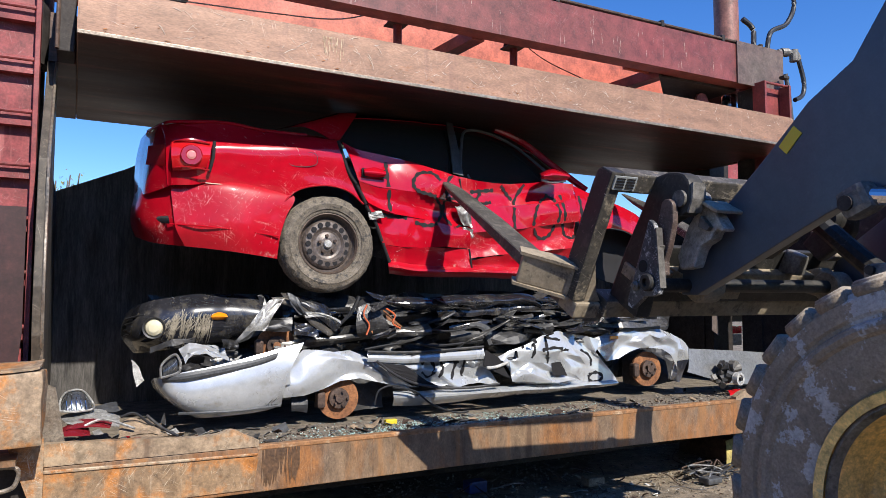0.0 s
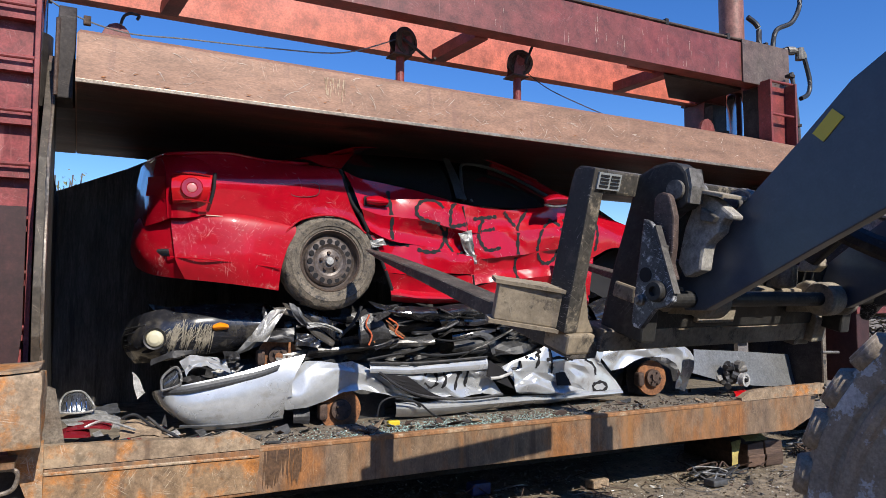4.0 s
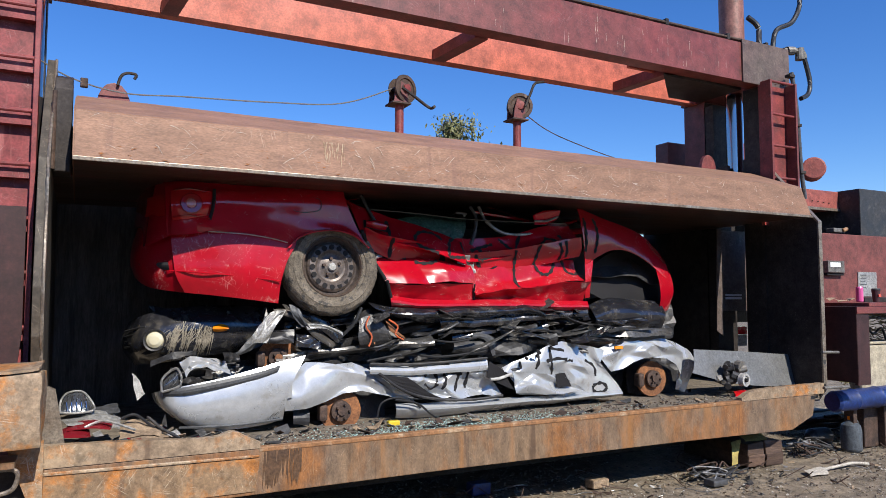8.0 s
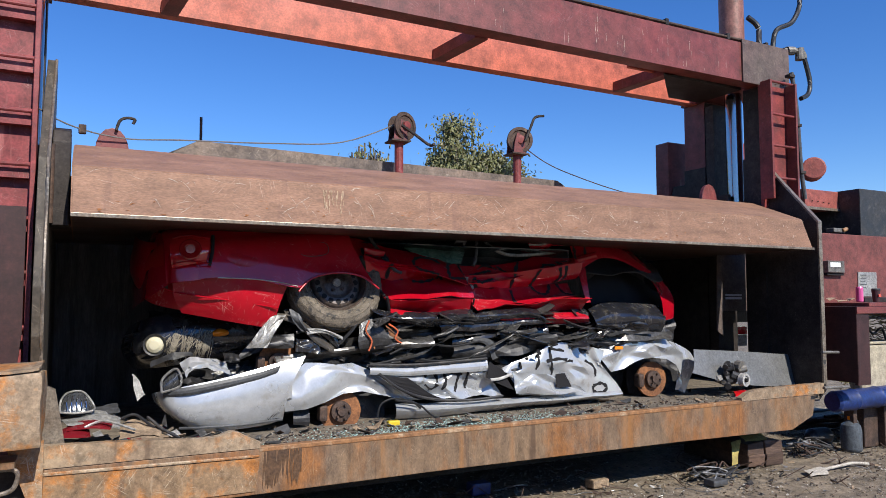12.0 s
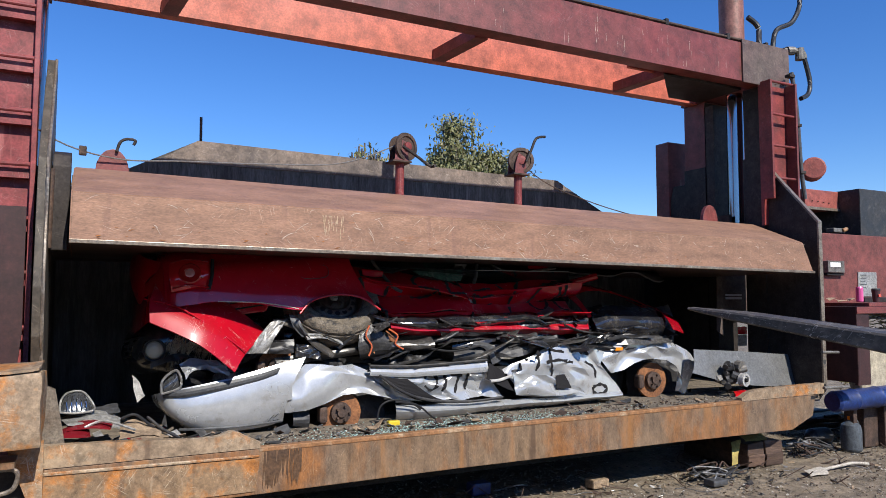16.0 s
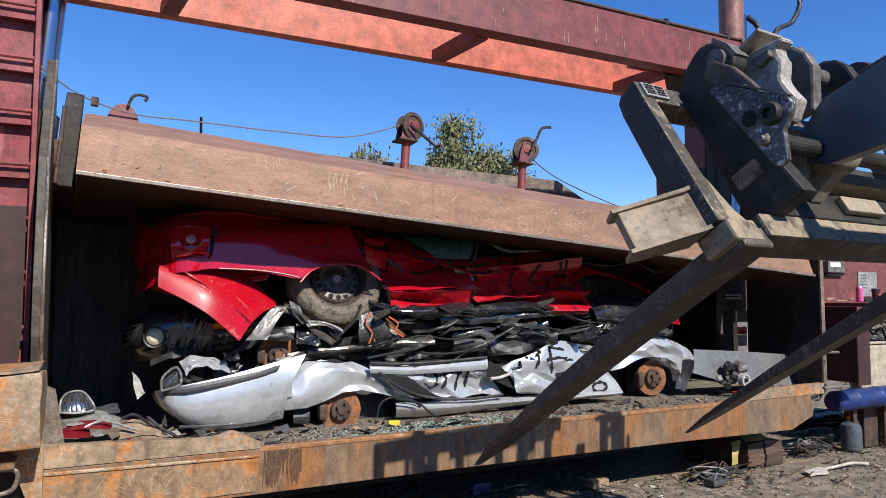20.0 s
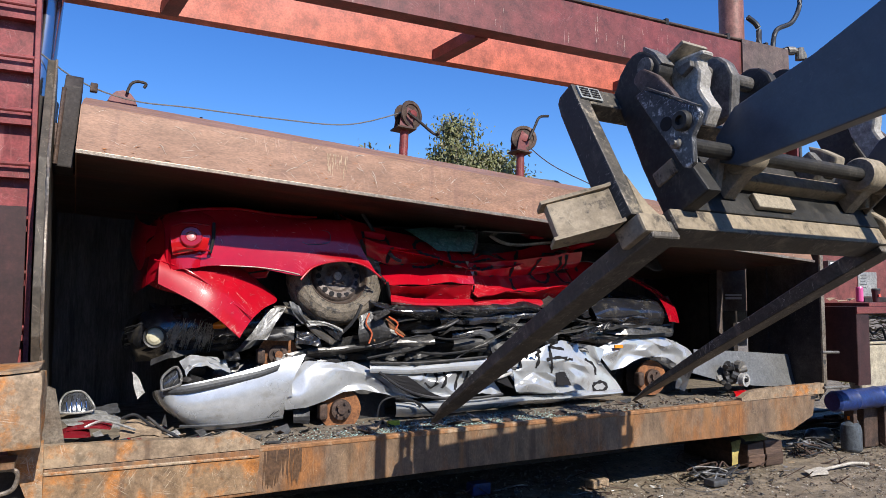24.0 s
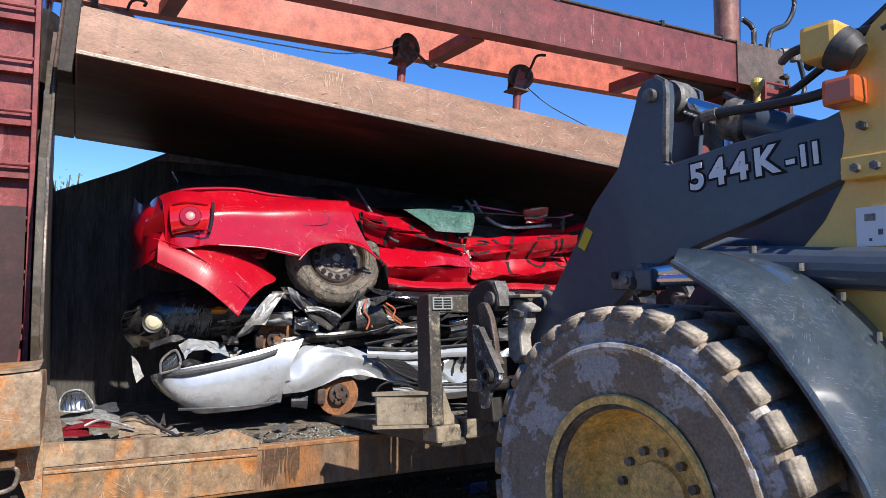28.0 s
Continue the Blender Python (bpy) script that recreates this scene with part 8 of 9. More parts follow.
lp("oil_hose", tube([(-0.45, 0.30, 0.20), (-0.52, 0.10, 0.10), (-0.58, -0.10, 0.05), (-0.62, -0.3, 0.0)], 0.020, 8), M["rubber"], boom, "black hose", True)
lp("toy_figure", lathe([(0, 0), (0.020, 0.0), (0.014, 0.012), (0.010, 0.03), (0.013, 0.045), (0.010, 0.058), (0.022, 0.072), (0.028, 0.090), (0.024, 0.108), (0, 0.118)], (-0.45, 0.535, 0.245), (0, -0.60, 0.80), 16), M["gold"], boom, "small golden ornament", True)


def lettering(text, size, parent, origin, xdir, ydir, material, depth=0.003, name="lettering", grow=0.0055):
    cu = bpy.data.curves.new("letters", "FONT")
    cu.body, cu.size, cu.extrude, cu.offset = text, size, depth, grow * size / 0.12
    cu.space_character = 1.33
    tmp = new("letters", cu)
    me = bpy.data.meshes.new_from_object(tmp.evaluated_get(bpy.context.evaluated_depsgraph_get()))
    bpy.data.objects.remove(tmp)
    x, y = Vector(xdir).normalized(), Vector(ydir).normalized()
    z = x.cross(y)
    me.transform(Matrix.Translation(origin) @ Matrix((x, y, z)).transposed().to_4x4())
    me.materials.append(material)
    ob = new(name, me)
    ob.parent = parent
    return ob


TX, TY = Vector((0, -0.836, -0.549)), Vector((0, -0.549, 0.836))
for text, size, at_ in (("544K", 0.150, (0.918, 0.095)), ("-II", 0.112, (0.560, -0.142))):
    lettering(text, size, boom, (-0.6208, *at_), TX, TY, M["spray"], 0.0028, "lettering_outline", 0.0115)
    lettering(text, size, boom, (-0.6225, *at_), TX, TY, M["label_white"], 0.003, "lettering", 0.0042)

# fork carriage with quick coupler
carriage = new("fork_carriage")
carriage.parent = loader
carriage["label"] = "dusty fork carriage with coupler"


def cp(name, bm, material, under=None, label="", smooth=False):
    return part(name, bm, material, under or carriage, label, smooth)


def sunlit_back(ob, mat="fork_mud"):
    """Paints the faces that look back to the loader paler, as if sunlit."""
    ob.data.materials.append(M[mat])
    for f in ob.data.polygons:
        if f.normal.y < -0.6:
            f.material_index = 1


def sunlit_speckled_back(ob):
    sunlit_back(ob, "fork_worn")


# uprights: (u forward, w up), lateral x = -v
# Near-black sides and paler backs: shade and sun painted on the uprights.
sunlit_speckled_back(cp("upright", prism([(0.205, -0.21), (0.345, -0.21), (0.335, 0.40), (0.325, 0.462), (0.300, 0.482), (0.213, 0.486), (0.213, 0.40)], "x", -1.115, -1.042, 0.008), M["fork_black"], None, "black scarred steel fork upright"))
cp("upright_foot", prism([(-1.040, 0.0), (-1.040, -0.212), (-0.935, -0.212), (-0.985, -0.15)], "y", 0.208, 0.30, 0.004), M["fork_mud"], None, "muddy gusset")
cp("upright_heel", box(-1.098, -0.945, 0.185, 0.335, -0.30, -0.213, 0.012), M["fork_mud"])
sunlit_speckled_back(cp("upright", prism([(0.16, -0.25), (0.30, -0.25), (0.31, 0.06), (0.26, 0.12), (0.18, 0.08)], "x", 0.72, 0.80, 0.010), M["fork_black"], None, "short scarred upright"))
tb = cp("top_bar", box(-1.040, 0.30, 0.214, 0.312, 0.385, 0.482, 0.01), M["fork_worn"], None, "worn dusty top bar")
cp("load_plate", box(-1.095, -0.965, 0.203, 0.2115, 0.402, 0.470), M["label_grey"], tb, "grey rating plate")
for k in range(4):
    for j in range(2):
        cp("plate_bar", box(-1.085 + 0.060 * j, -1.036 + 0.060 * j, 0.2000, 0.2025, 0.412 + 0.014 * k, 0.420 + 0.014 * k), M["spray"], tb)
sunlit_back(cp("lower_bar", box(-0.922, 0.70, 0.17, 0.31, -0.29, -0.19, 0.012), M["fork_steel"], None, "dusty lower crossbar with its sunlit back painted tan"))
cp("shelf_bar", box(-0.86, 0.74, 0.10, 0.22, -0.05, 0.02, 0.01), M["fork_mud"], None, "dusty shelf bar")
for x in (-0.985, 0.715):
    fk = bmesh.new()
    top, bot = [], []
    for u, w0, w1, wd in ((0.19, -0.240, -0.325, 0.078), (0.6, -0.240, -0.325, 0.078), (1.4, -0.268, -0.328, 0.076), (2.0, -0.305, -0.336, 0.062), (2.23, -0.328, -0.338, 0.02)):
        top.append([fk.verts.new((x - wd, u, w0)), fk.verts.new((x + wd, u, w0))])
        bot.append([fk.verts.new((x - wd, u, w1)), fk.verts.new((x + wd, u, w1))])
    for i in range(4):
        fk.faces.new((top[i][0], top[i][1], top[i + 1][1], top[i + 1][0]))
        fk.faces.new((bot[i][1], bot[i][0], bot[i + 1][0], bot[i + 1][1]))
        for e in (0, 1):
            fk.faces.new((top[i][e], top[i + 1][e], bot[i + 1][e], bot[i][e]))
    fk.faces.new((top[0][0], top[0][1], bot[0][1], bot[0][0]))
    fk.faces.new((top[4][0], top[4][1], bot[4][1], bot[4][0]))
    bmesh.ops.recalc_face_normals(fk, faces=fk.faces[:])
    bmesh.ops.bevel(fk, geom=fk.edges[:], offset=0.006, segments=1, affect="EDGES")
    cp("fork", fk, M["fork_steel"], None, "long worn steel fork")
# bracket on the outer heel
wing = prism([(-1.117, 0.25), (-1.117, 0.33), (-1.325, 0.44), (-1.34, 0.40), (-1.13, 0.27)], "z", -0.205, -0.050, 0.006)
cp("heel_bracket", wing, M["fork_mud"], None, "dusty tan heel bracket")
cp("bracket_lip", prism([(-1.117, 0.235), (-1.117, 0.36), (-1.33, 0.47), (-1.36, 0.405), (-1.13, 0.25)], "z", -0.049, -0.033), M["fork_mud"])
cp("bracket_lip", prism([(-1.117, 0.235), (-1.117, 0.36), (-1.33, 0.47), (-1.36, 0.405), (-1.13, 0.25)], "z", -0.222, -0.206), M["fork_mud"])
# coupler towers, links, cheeks, hooks, pins
for s_ in (-1, 1):
    def slab(x0, x1):
        return (s_ * x0, s_ * x1) if s_ > 0 else (s_ * x1, s_ * x0)
    cp("coupler_tower", prism([(0.26, -0.20), (0.255, 0.08), (0.24, 0.24), (0.225, 0.475), (0.15, 0.53), (0.09, 0.552), (0.046, 0.557), (0.012, 0.545), (-0.014, 0.524), (-0.042, 0.47), (-0.05, 0.41), (-0.03, 0.385), (0.0, 0.37), (0.06, 0.30), (0.05, 0.05), (0.02, -0.20)], "x", *slab(0.76, 0.85), 0.012), M["coupler_dark"], None, "near-black coupler tower with a hook")
    cp("tower_edge", prism([(-0.005, 0.535), (-0.034, 0.475), (-0.044, 0.41), (-0.058, 0.41), (-0.050, 0.478), (-0.018, 0.545)], "x", *slab(0.765, 0.845)), M["cast"], None, "worn bright hook edge")
    cp("hook_pin", cyl((s_ * 0.70, 0.012, 0.450), (s_ * 0.866, 0.012, 0.450), 0.040, 20), M["cast"], None, "worn hook pin", True)
    link = cp("link_plate", prism([(0.076, 0.401), (0.066, 0.422), (0.044, 0.433), (0.020, 0.432), (0.002, 0.42), (-0.037, 0.349), (-0.063, 0.239), (-0.07, 0.167), (-0.107, 0.109), (-0.06, 0.10), (0.03, 0.24), (0.062, 0.33)], "x", *slab(0.86, 0.895), 0.008), M["link_rust"], None, "rusty worn coupler link")
    cp("link_lug", box(min(s_ * 0.896, s_ * 0.93), max(s_ * 0.896, s_ * 0.93), -0.05, 0.02, 0.20, 0.235, 0.006), M["cast"], link)
    cheek = cp("coupler_cheek", prism([(0.07, 0.316), (0.04, 0.312), (0.009, 0.292), (-0.07, 0.178), (-0.147, 0.066), (-0.152, 0.035), (-0.125, 0.008), (-0.075, -0.02), (-0.03, -0.115), (0.005, -0.118), (0.022, -0.10)], "x", *slab(0.912, 0.94), 0.006), M["coupler"], None, "chipped coupler cheek plate")
    cp("cheek_hole", cyl((s_ * 0.913, 0.0, 0.102), (s_ * 0.942, 0.0, 0.102), 0.030, 20), M["spray"], cheek)
    cp("cheek_boss", lathe([(0, 0.012), (0.018, 0.012), (0.020, 0.030), (0.036, 0.030), (0.042, 0.022), (0.042, 0.0), (0, 0)], (s_ * 0.938, -0.073, 0.055), (s_, 0, 0), 22), M["coupler_dark"], cheek, "round dark pin boss", True)
    cp("cheek_pin", lathe([(0, 0.03), (0.012, 0.03), (0.015, 0.022), (0.023, 0.016), (0.025, 0.0), (0, 0)], (s_ * 0.938, -0.003, 0.0), (s_, 0, 0), 18), M["cast"], cheek, "", True)
    cp("cheek_edge", prism([(0.009, 0.298), (-0.07, 0.184), (-0.147, 0.072), (-0.155, 0.070), (-0.076, 0.188), (0.002, 0.304)], "x", *slab(0.908, 0.944)), M["cast"], cheek, "worn bright edge")
    # cast bracket between tower and boom
    br = cp("cast_bracket", prism([(-0.021, 0.457), (-0.088, 0.440), (-0.185, 0.393), (-0.179, 0.371), (-0.145, 0.376), (-0.134, 0.345), (-0.136, 0.317), (-0.112, 0.285), (-0.093, 0.262), (-0.090, 0.225), (-0.099, 0.150), (-0.03, 0.10), (0.02, 0.15), (0.025, 0.30), (0.005, 0.41)], "x", *slab(0.66, 0.735), 0.014), M["pale_cast"], None, "pale dusty cast bracket")
    cp("bracket_flange", box(min(s_ * 0.62, s_ * 0.78), max(s_ * 0.62, s_ * 0.78), -0.15, -0.03, 0.452, 0.468, 0.004), M["fork_tan"], br)
    cp("bracket_rib", prism([(-0.05, 0.40), (-0.13, 0.375), (-0.12, 0.35), (-0.06, 0.345)], "x", *slab(0.736, 0.765), 0.006), M["cast"], br)
    cp("lower_fin", prism([(0.20, 0.02), (0.213, -0.076), (0.123, -0.098), (0.034, 0.011), (0.05, 0.04)], "x", *slab(0.58, 0.625), 0.008), M["fork_tan"], None, "dusty tan fin")
for x0, x1 in ((-0.56, -0.44), (0.40, 0.53), (0.60, 0.66)):
    cp("pin_boss", lathe([(0.036, x0), (0.078, x0), (0.086, x0 + 0.012), (0.086, x1 - 0.012), (0.078, x1), (0.036, x1)], (0, 0, 0), (1, 0, 0), 24, True), M["fork_tan"], None, "dusty cast pin boss", True)
    cp("boss_web", prism([(0.02, 0.06), (0.10, 0.07), (0.163, 0.02), (0.163, -0.12), (0.10, -0.10), (0.0, -0.075)], "x", x0 + 0.02, x1 - 0.02, 0.010), M["fork_tan"], None, "dusty tan web")
cp("main_pin", cyl((-0.93, 0, 0), (0.93, 0, 0), 0.035, 18), M["coupler_dark"])
# Dark sheet added where shade lies between boom and lower bar.
cp("back_plate", box(-0.758, 0.758, 0.165, 0.20, -0.19, 0.13, 0.008), M["coupler_dark"], None, "near-black plate for the shade behind the carriage")
for x in (-0.5, -0.2, 0.2):
    cp("bell_crank", prism([(0.08, 0.22), (0.03, 0.40), (-0.01, 0.48), (-0.05, 0.50), (-0.09, 0.49), (-0.13, 0.455), (-0.15, 0.40), (-0.145, 0.33), (-0.10, 0.26), (-0.05, 0.18)], "x", x - 0.03, x + 0.03, 0.012), M["coupler_dark"] if x != -0.5 else M["cast"], None, "dusty curved crank arm")
cp("link_pin", cyl((-0.575, -0.045, 0.425), (0.25, -0.045, 0.425), 0.036, 18), M["cast"], None, "grey pin")
cp("hook_ring", lathe([(0.05, -0.04), (0.085, -0.04), (0.092, 0.0), (0.085, 0.04), (0.05, 0.04)], (0.05, -0.07, 0.44), (1, 0, 0), 26, True), M["coupler_dark"], None, "", True)
cp("cast_rib", prism([(0.164, 0.10), (0.164, 0.24), (0.15, 0.307), (0.10, 0.25), (0.05, 0.16), (0.08, 0.12)], "x", 0.44, 0.52, 0.012), M["fork_tan"], None, "dusty cast rib")
cp("cast_rib", prism([(0.164, 0.0), (0.164, 0.15), (0.05, 0.16), (0.03, 0.05)], "x", 0.18, 0.24, 0.012), M["cast"], None, "dusty cast rib")
cp("lower_fin", prism([(0.35, -0.051), (0.272, -0.075), (0.141, 0.057), (0.16, 0.09), (0.259, 0.083)], "x", 0.765, 0.80, 0.008), M["fork_tan"], None, "dusty tan fin")
cp("pad_plate", box(-0.34, -0.06, 0.135, 0.163, -0.16, -0.085, 0.006), M["fork_tan"], None, "dusty tan pad")
cp("upright_heel", prism([(0.13, -0.29), (0.33, -0.29), (0.33, -0.15), (0.24, -0.02), (0.20, -0.02), (0.13, -0.16)], "x", 0.702, 0.82, 0.012), M["fork_tan"])
cp("bell_link", tube([(0.0, -0.05, 0.42), (0.0, -0.5, 0.33), (0.0, -0.75, 0.36)], 0.05, 10), M["coupler_dark"], None, "dark tilt link", True)

# drive rows: seconds, advance, boom angle, fork tilt, heading
LOADER = [(0.0, 0.363, -22.2, 29.8, -2.52), (0.5, 0.217, -23.6, 21.0, 0.29), (1.0, 0.063, -23.9, 17.9, 1.94), (1.5, -0.254, -23.0, 16.4, 3.03),
          (2.0, -0.525, -21.9, 16.0, 4.05), (2.5, -0.523, -21.2, 15.3, 5.37), (3.0, -0.282, -22.0, 18.7, 6.89), (3.5, 0.166, -23.3, 18.0, 6.75),
          (5.5, 0.090, -25.6, 13.7, 6.97), (6.0, -0.335, -27.9, 17.4, 6.04), (6.5, -0.821, -30.4, 16.2, 3.79), (7.0, -1.770, -35.9, 19.1, 4.22),
          (7.3, -2.080, -39.8, 17.8, 4.33), (8.0, -2.750, -40.0, 12.0, 4.50), (9.5, -4.700, -36.0, 8.0, 4.50), (13.5, -5.200, -28.0, 4.0, 4.50),
          (15.0, -3.400, -22.0, 2.0, 4.50), (15.6, -2.650, -27.0, 9.0, 4.51), (16.0, -2.297, -25.9, 9.5, 4.44), (16.5, -1.800, -26.4, 7.0, 4.27),
          (17.0, -1.170, -26.3, -0.6, 4.05), (17.5, -0.830, -25.2, -8.0, 3.90), (18.0, -0.690, -23.2, -11.9, 5.00), (18.5, -0.675, -19.5, -16.2, 5.62),
          (19.0, -0.659, -15.9, -20.0, 5.47), (19.5, -0.592, -12.4, -26.4, 5.19), (20.0, -0.544, -9.4, -31.8, 4.59), (20.5, -0.507, -7.0, -33.0, 4.45),
          (21.0, -0.467, -6.5, -33.3, 4.56), (21.5, -0.436, -6.6, -33.2, 4.58), (23.5, -0.174, -7.0, -28.3, 5.14), (24.0, -0.174, -8.0, -28.5, 4.65),
          (24.5, -0.069, -11.3, -24.6, 5.70), (25.0, 0.052, -21.2, -19.5, 6.50), (25.5, 0.207, -27.2, -11.8, 6.92), (26.0, 0.425, -29.9, -9.8, 8.03),
          (26.5, 0.843, -33.8, -6.3, 7.86), (27.0, 1.268, -35.9, -3.3, 7.54), (27.5, 1.460, -36.1, -5.7, 6.84), (28.0, 1.448, -36.9, -2.7, 6.94)]


# forward shift of the front wheels that fits them to the camera's view
WHEEL_FIT = [(0.0, -0.02), (0.5, 0.05), (1.0, 0.09), (1.5, 0.06), (2.0, 0.0), (24.0, 0.0), (25.0, 0.03), (26.0, 0.06), (27.0, 0.055), (28.0, 0.04)]


def drive():
    body_, boom_, fork_ = [], [], []
    spins = [[], [], [], []]
    for t, s, be, ta, hd in LOADER:
        h, b = radians(hd), radians(be)
        body_.append((t, pose(3.206 - math.sin(h) * s, math.cos(h) * s, 0, 0, 0, hd)))
        boom_.append((t, pose(0, 0, PIV, be, 0, 0)))
        fork_.append((t, pose(0, ARM * math.cos(b), PIV + ARM * math.sin(b), ta, 0, 0)))
        for w, rows, turn in zip(wheels, spins, (0, 0, BENT, BENT)):
            rows.append((t, pose(w.location.x, w.location.y + (at(WHEEL_FIT, t) if turn == 0 else 0), 0.745 + 0.12 * rise(math.cos(h) * s + w.location.y), -math.degrees(s / 0.745), 0, turn)))
    walk(loader, body_)
    walk(boom, boom_)
    walk(carriage, fork_)
    for w, rows in zip(wheels, spins):
        walk(w, rows)

# ---- litter, stones, bush and background ----
def litter(name, label, category, n, place, make, mats, seed, kind="stuff"):
    """Many small pieces too small to pick apart, one mesh."""
    rnd = random.Random(seed)
    bm = bmesh.new()
    for k in range(n):
        b = make(rnd)
        x, y, z = place(rnd)
        b.transform(Matrix.Translation((x, y, z)) @ Euler((rnd.uniform(-0.5, 0.5), rnd.uniform(-0.5, 0.5), rnd.uniform(0, 6.28))).to_matrix().to_4x4())
        mi = rnd.randrange(len(mats))
        for f in b.faces:
            f.material_index = mi
        absorb(bm, b)
    ob = part(name, bm, mats)
    return tagged(ob, label, category, kind=kind)


def chip(lo, hi, flat=0.5):
    def f(r):
        b = bmesh.new()
        s = r.uniform(lo, hi)
        bmesh.ops.create_icosphere(b, subdivisions=1, radius=s)
        for v in b.verts:
            v.co = Vector((v.co.x * r.uniform(0.7, 1.5), v.co.y * r.uniform(0.7, 1.3), v.co.z * r.uniform(0.6, 1.1) * flat))
        return b
    return f


def flake(lo, hi):
    def f(r):
        b = bmesh.new()
        s, w = r.uniform(lo, hi), r.uniform(0.3, 1.0)
        vs = [b.verts.new((s * a * r.uniform(0.7, 1.2), s * w * c * r.uniform(0.7, 1.2), r.uniform(-0.15, 0.25) * s)) for a, c in ((-1, -1), (1, -1), (1, 1), (-1, 1))]
        b.faces.new(vs)
        e = bmesh.ops.extrude_face_region(b, geom=b.faces[:])
        for v in e["geom"]:
            if isinstance(v, bmesh.types.BMVert):
                v.co.z += 0.003
        bmesh.ops.recalc_face_normals(b, faces=b.faces[:])
        return b
    return f


def rod(lo, hi, rad):
    def f(r):
        L_ = r.uniform(lo, hi)
        return tube([(-L_ / 2, 0, 0), (-L_ / 6, r.uniform(-0.2, 0.2) * L_, 0.01), (L_ / 5, r.uniform(-0.2, 0.2) * L_, 0.0), (L_ / 2, 0, 0.02)], r.uniform(0.5, 1) * rad, 5, 3)
    return f


yard = lambda r: (lambda x, y: (x, y, 0.0))(r.uniform(2.3, 8.6), 4.9 - abs(r.gauss(0, 0.7)))
litter("gravel", "loose stones and gravel on the dirt", "gravel", 6800, lambda r: (r.uniform(2.0, 8.2), 3.2 + 2.4 * r.random() ** 1.3, r.uniform(-0.008, 0.004)), chip(0.0025, 0.011, 0.7), [M["dirt"], M["stone"], M["deck"], M["stone"], M["wood"], M["dirt"], M["pale_stone"]], 1)
litter("scrap_litter", "flakes of scrap and plastic on the ground", "litter", 520, yard, flake(0.005, 0.026), [M["bare_metal"], M["plastic"], M["white"], M["wood"], M["dark_rust"], M["straw"], M["grey_plastic"]], 2)
litter("scrap_rods", "bent wires and rods on the ground", "litter", 110, yard, rod(0.08, 0.45, 0.006), [M["dark_rust"], M["rubber"], M["bare_metal"], M["wood"]], 3)
deck_at = lambda r: (r.uniform(0.0, 5.9), F + 0.07 + abs(r.gauss(0, 0.22)), DECK + 0.006)
litter("deck_grit", "grit and dirt on the crusher deck", "dirt", 900, deck_at, chip(0.004, 0.014), [M["deck"], M["dirt"], M["stone"], M["wood"]], 4)
litter("glass_shards", "crushed greenish window glass on the deck", "broken glass", 2600, lambda r: (min(5.6, max(0.9, r.gauss(2.35, 0.55))), F + 0.06 + abs(r.gauss(0, 0.17)), DECK + 0.004), chip(0.002, 0.006, 0.7), [M["shard"], M["shard"], M["glass"]], 5)
litter("deck_scrap", "scraps of metal and plastic on the deck", "litter", 90, lambda r: (r.uniform(0.9, 5.7), F + 0.08 + abs(r.gauss(0, 0.28)), DECK + 0.012), flake(0.012, 0.05), [M["bare_metal"], M["plastic"], M["grey_plastic"], M["straw"], M["dark_rust"]], 6)
litter("corner_scrap", "heap of torn plastic and foil in the corner", "litter", 110, lambda r: (r.uniform(-0.02, 0.85), F + 0.1 + abs(r.gauss(0.1, 0.2)), DECK + abs(r.gauss(0.02, 0.03))), flake(0.015, 0.05), [M["foil"], M["grey_plastic"], M["deck"], M["plastic"], M["straw"], M["red_scrap"], M["plastic"], M["deck"]], 7)


def lay(name, bm, material, label, category, smooth=False, group=""):
    return tagged(part(name, bm, material, smooth=smooth), label, category, group)


# named scraps in the left corner of the bed
hl = thing("head_lamp", "loose clear car head lamp lying on the deck", "head lamp", (0.01, 4.55, 0.86))
part("lens", sheet([[(-0.075, 0.03, 0.045), (-0.045, 0.02, 0.095), (0.03, 0.02, 0.098), (0.085, 0.03, 0.02)], [(-0.08, -0.05, 0.0), (0.0, -0.055, -0.008), (0.08, -0.05, 0.0)]], 16, 10, 0.012, 0.004, 5, 0, 0.02), M["lens_clear"], hl, "scratched clear lens", True)
part("bezel", tube([(-0.08, -0.055, 0.0), (-0.08, 0.02, 0.05), (-0.045, 0.012, 0.098), (0.03, 0.012, 0.10), (0.088, 0.02, 0.022), (0.082, -0.055, 0.0), (0.0, -0.06, -0.008), (-0.08, -0.055, 0.0)], 0.006, 6, 4), M["foil"], hl, "", True)
for k in range(5):
    x = -0.045 + 0.024 * k
    part("reflector_rib", tube([(x, -0.055, 0.004), (x - 0.004, -0.035, 0.05), (x, 0.0, 0.086 - 0.006 * k)], 0.0028, 5, 3), M["chrome"], hl, "", True)
lay("foil_sheet", sheet([[(-0.061, 4.620, 0.821), (0.083, 4.620, 0.842), (0.248, 4.620, 0.807)], [(-0.029, 4.400, 0.808), (0.109, 4.400, 0.782), (0.229, 4.400, 0.768)]], 26, 16, 0.04, 0.035, 7, 1, 0.003, 3, facets=True), M["foil"], "crumpled pale foil sheet on the deck", "scrap")
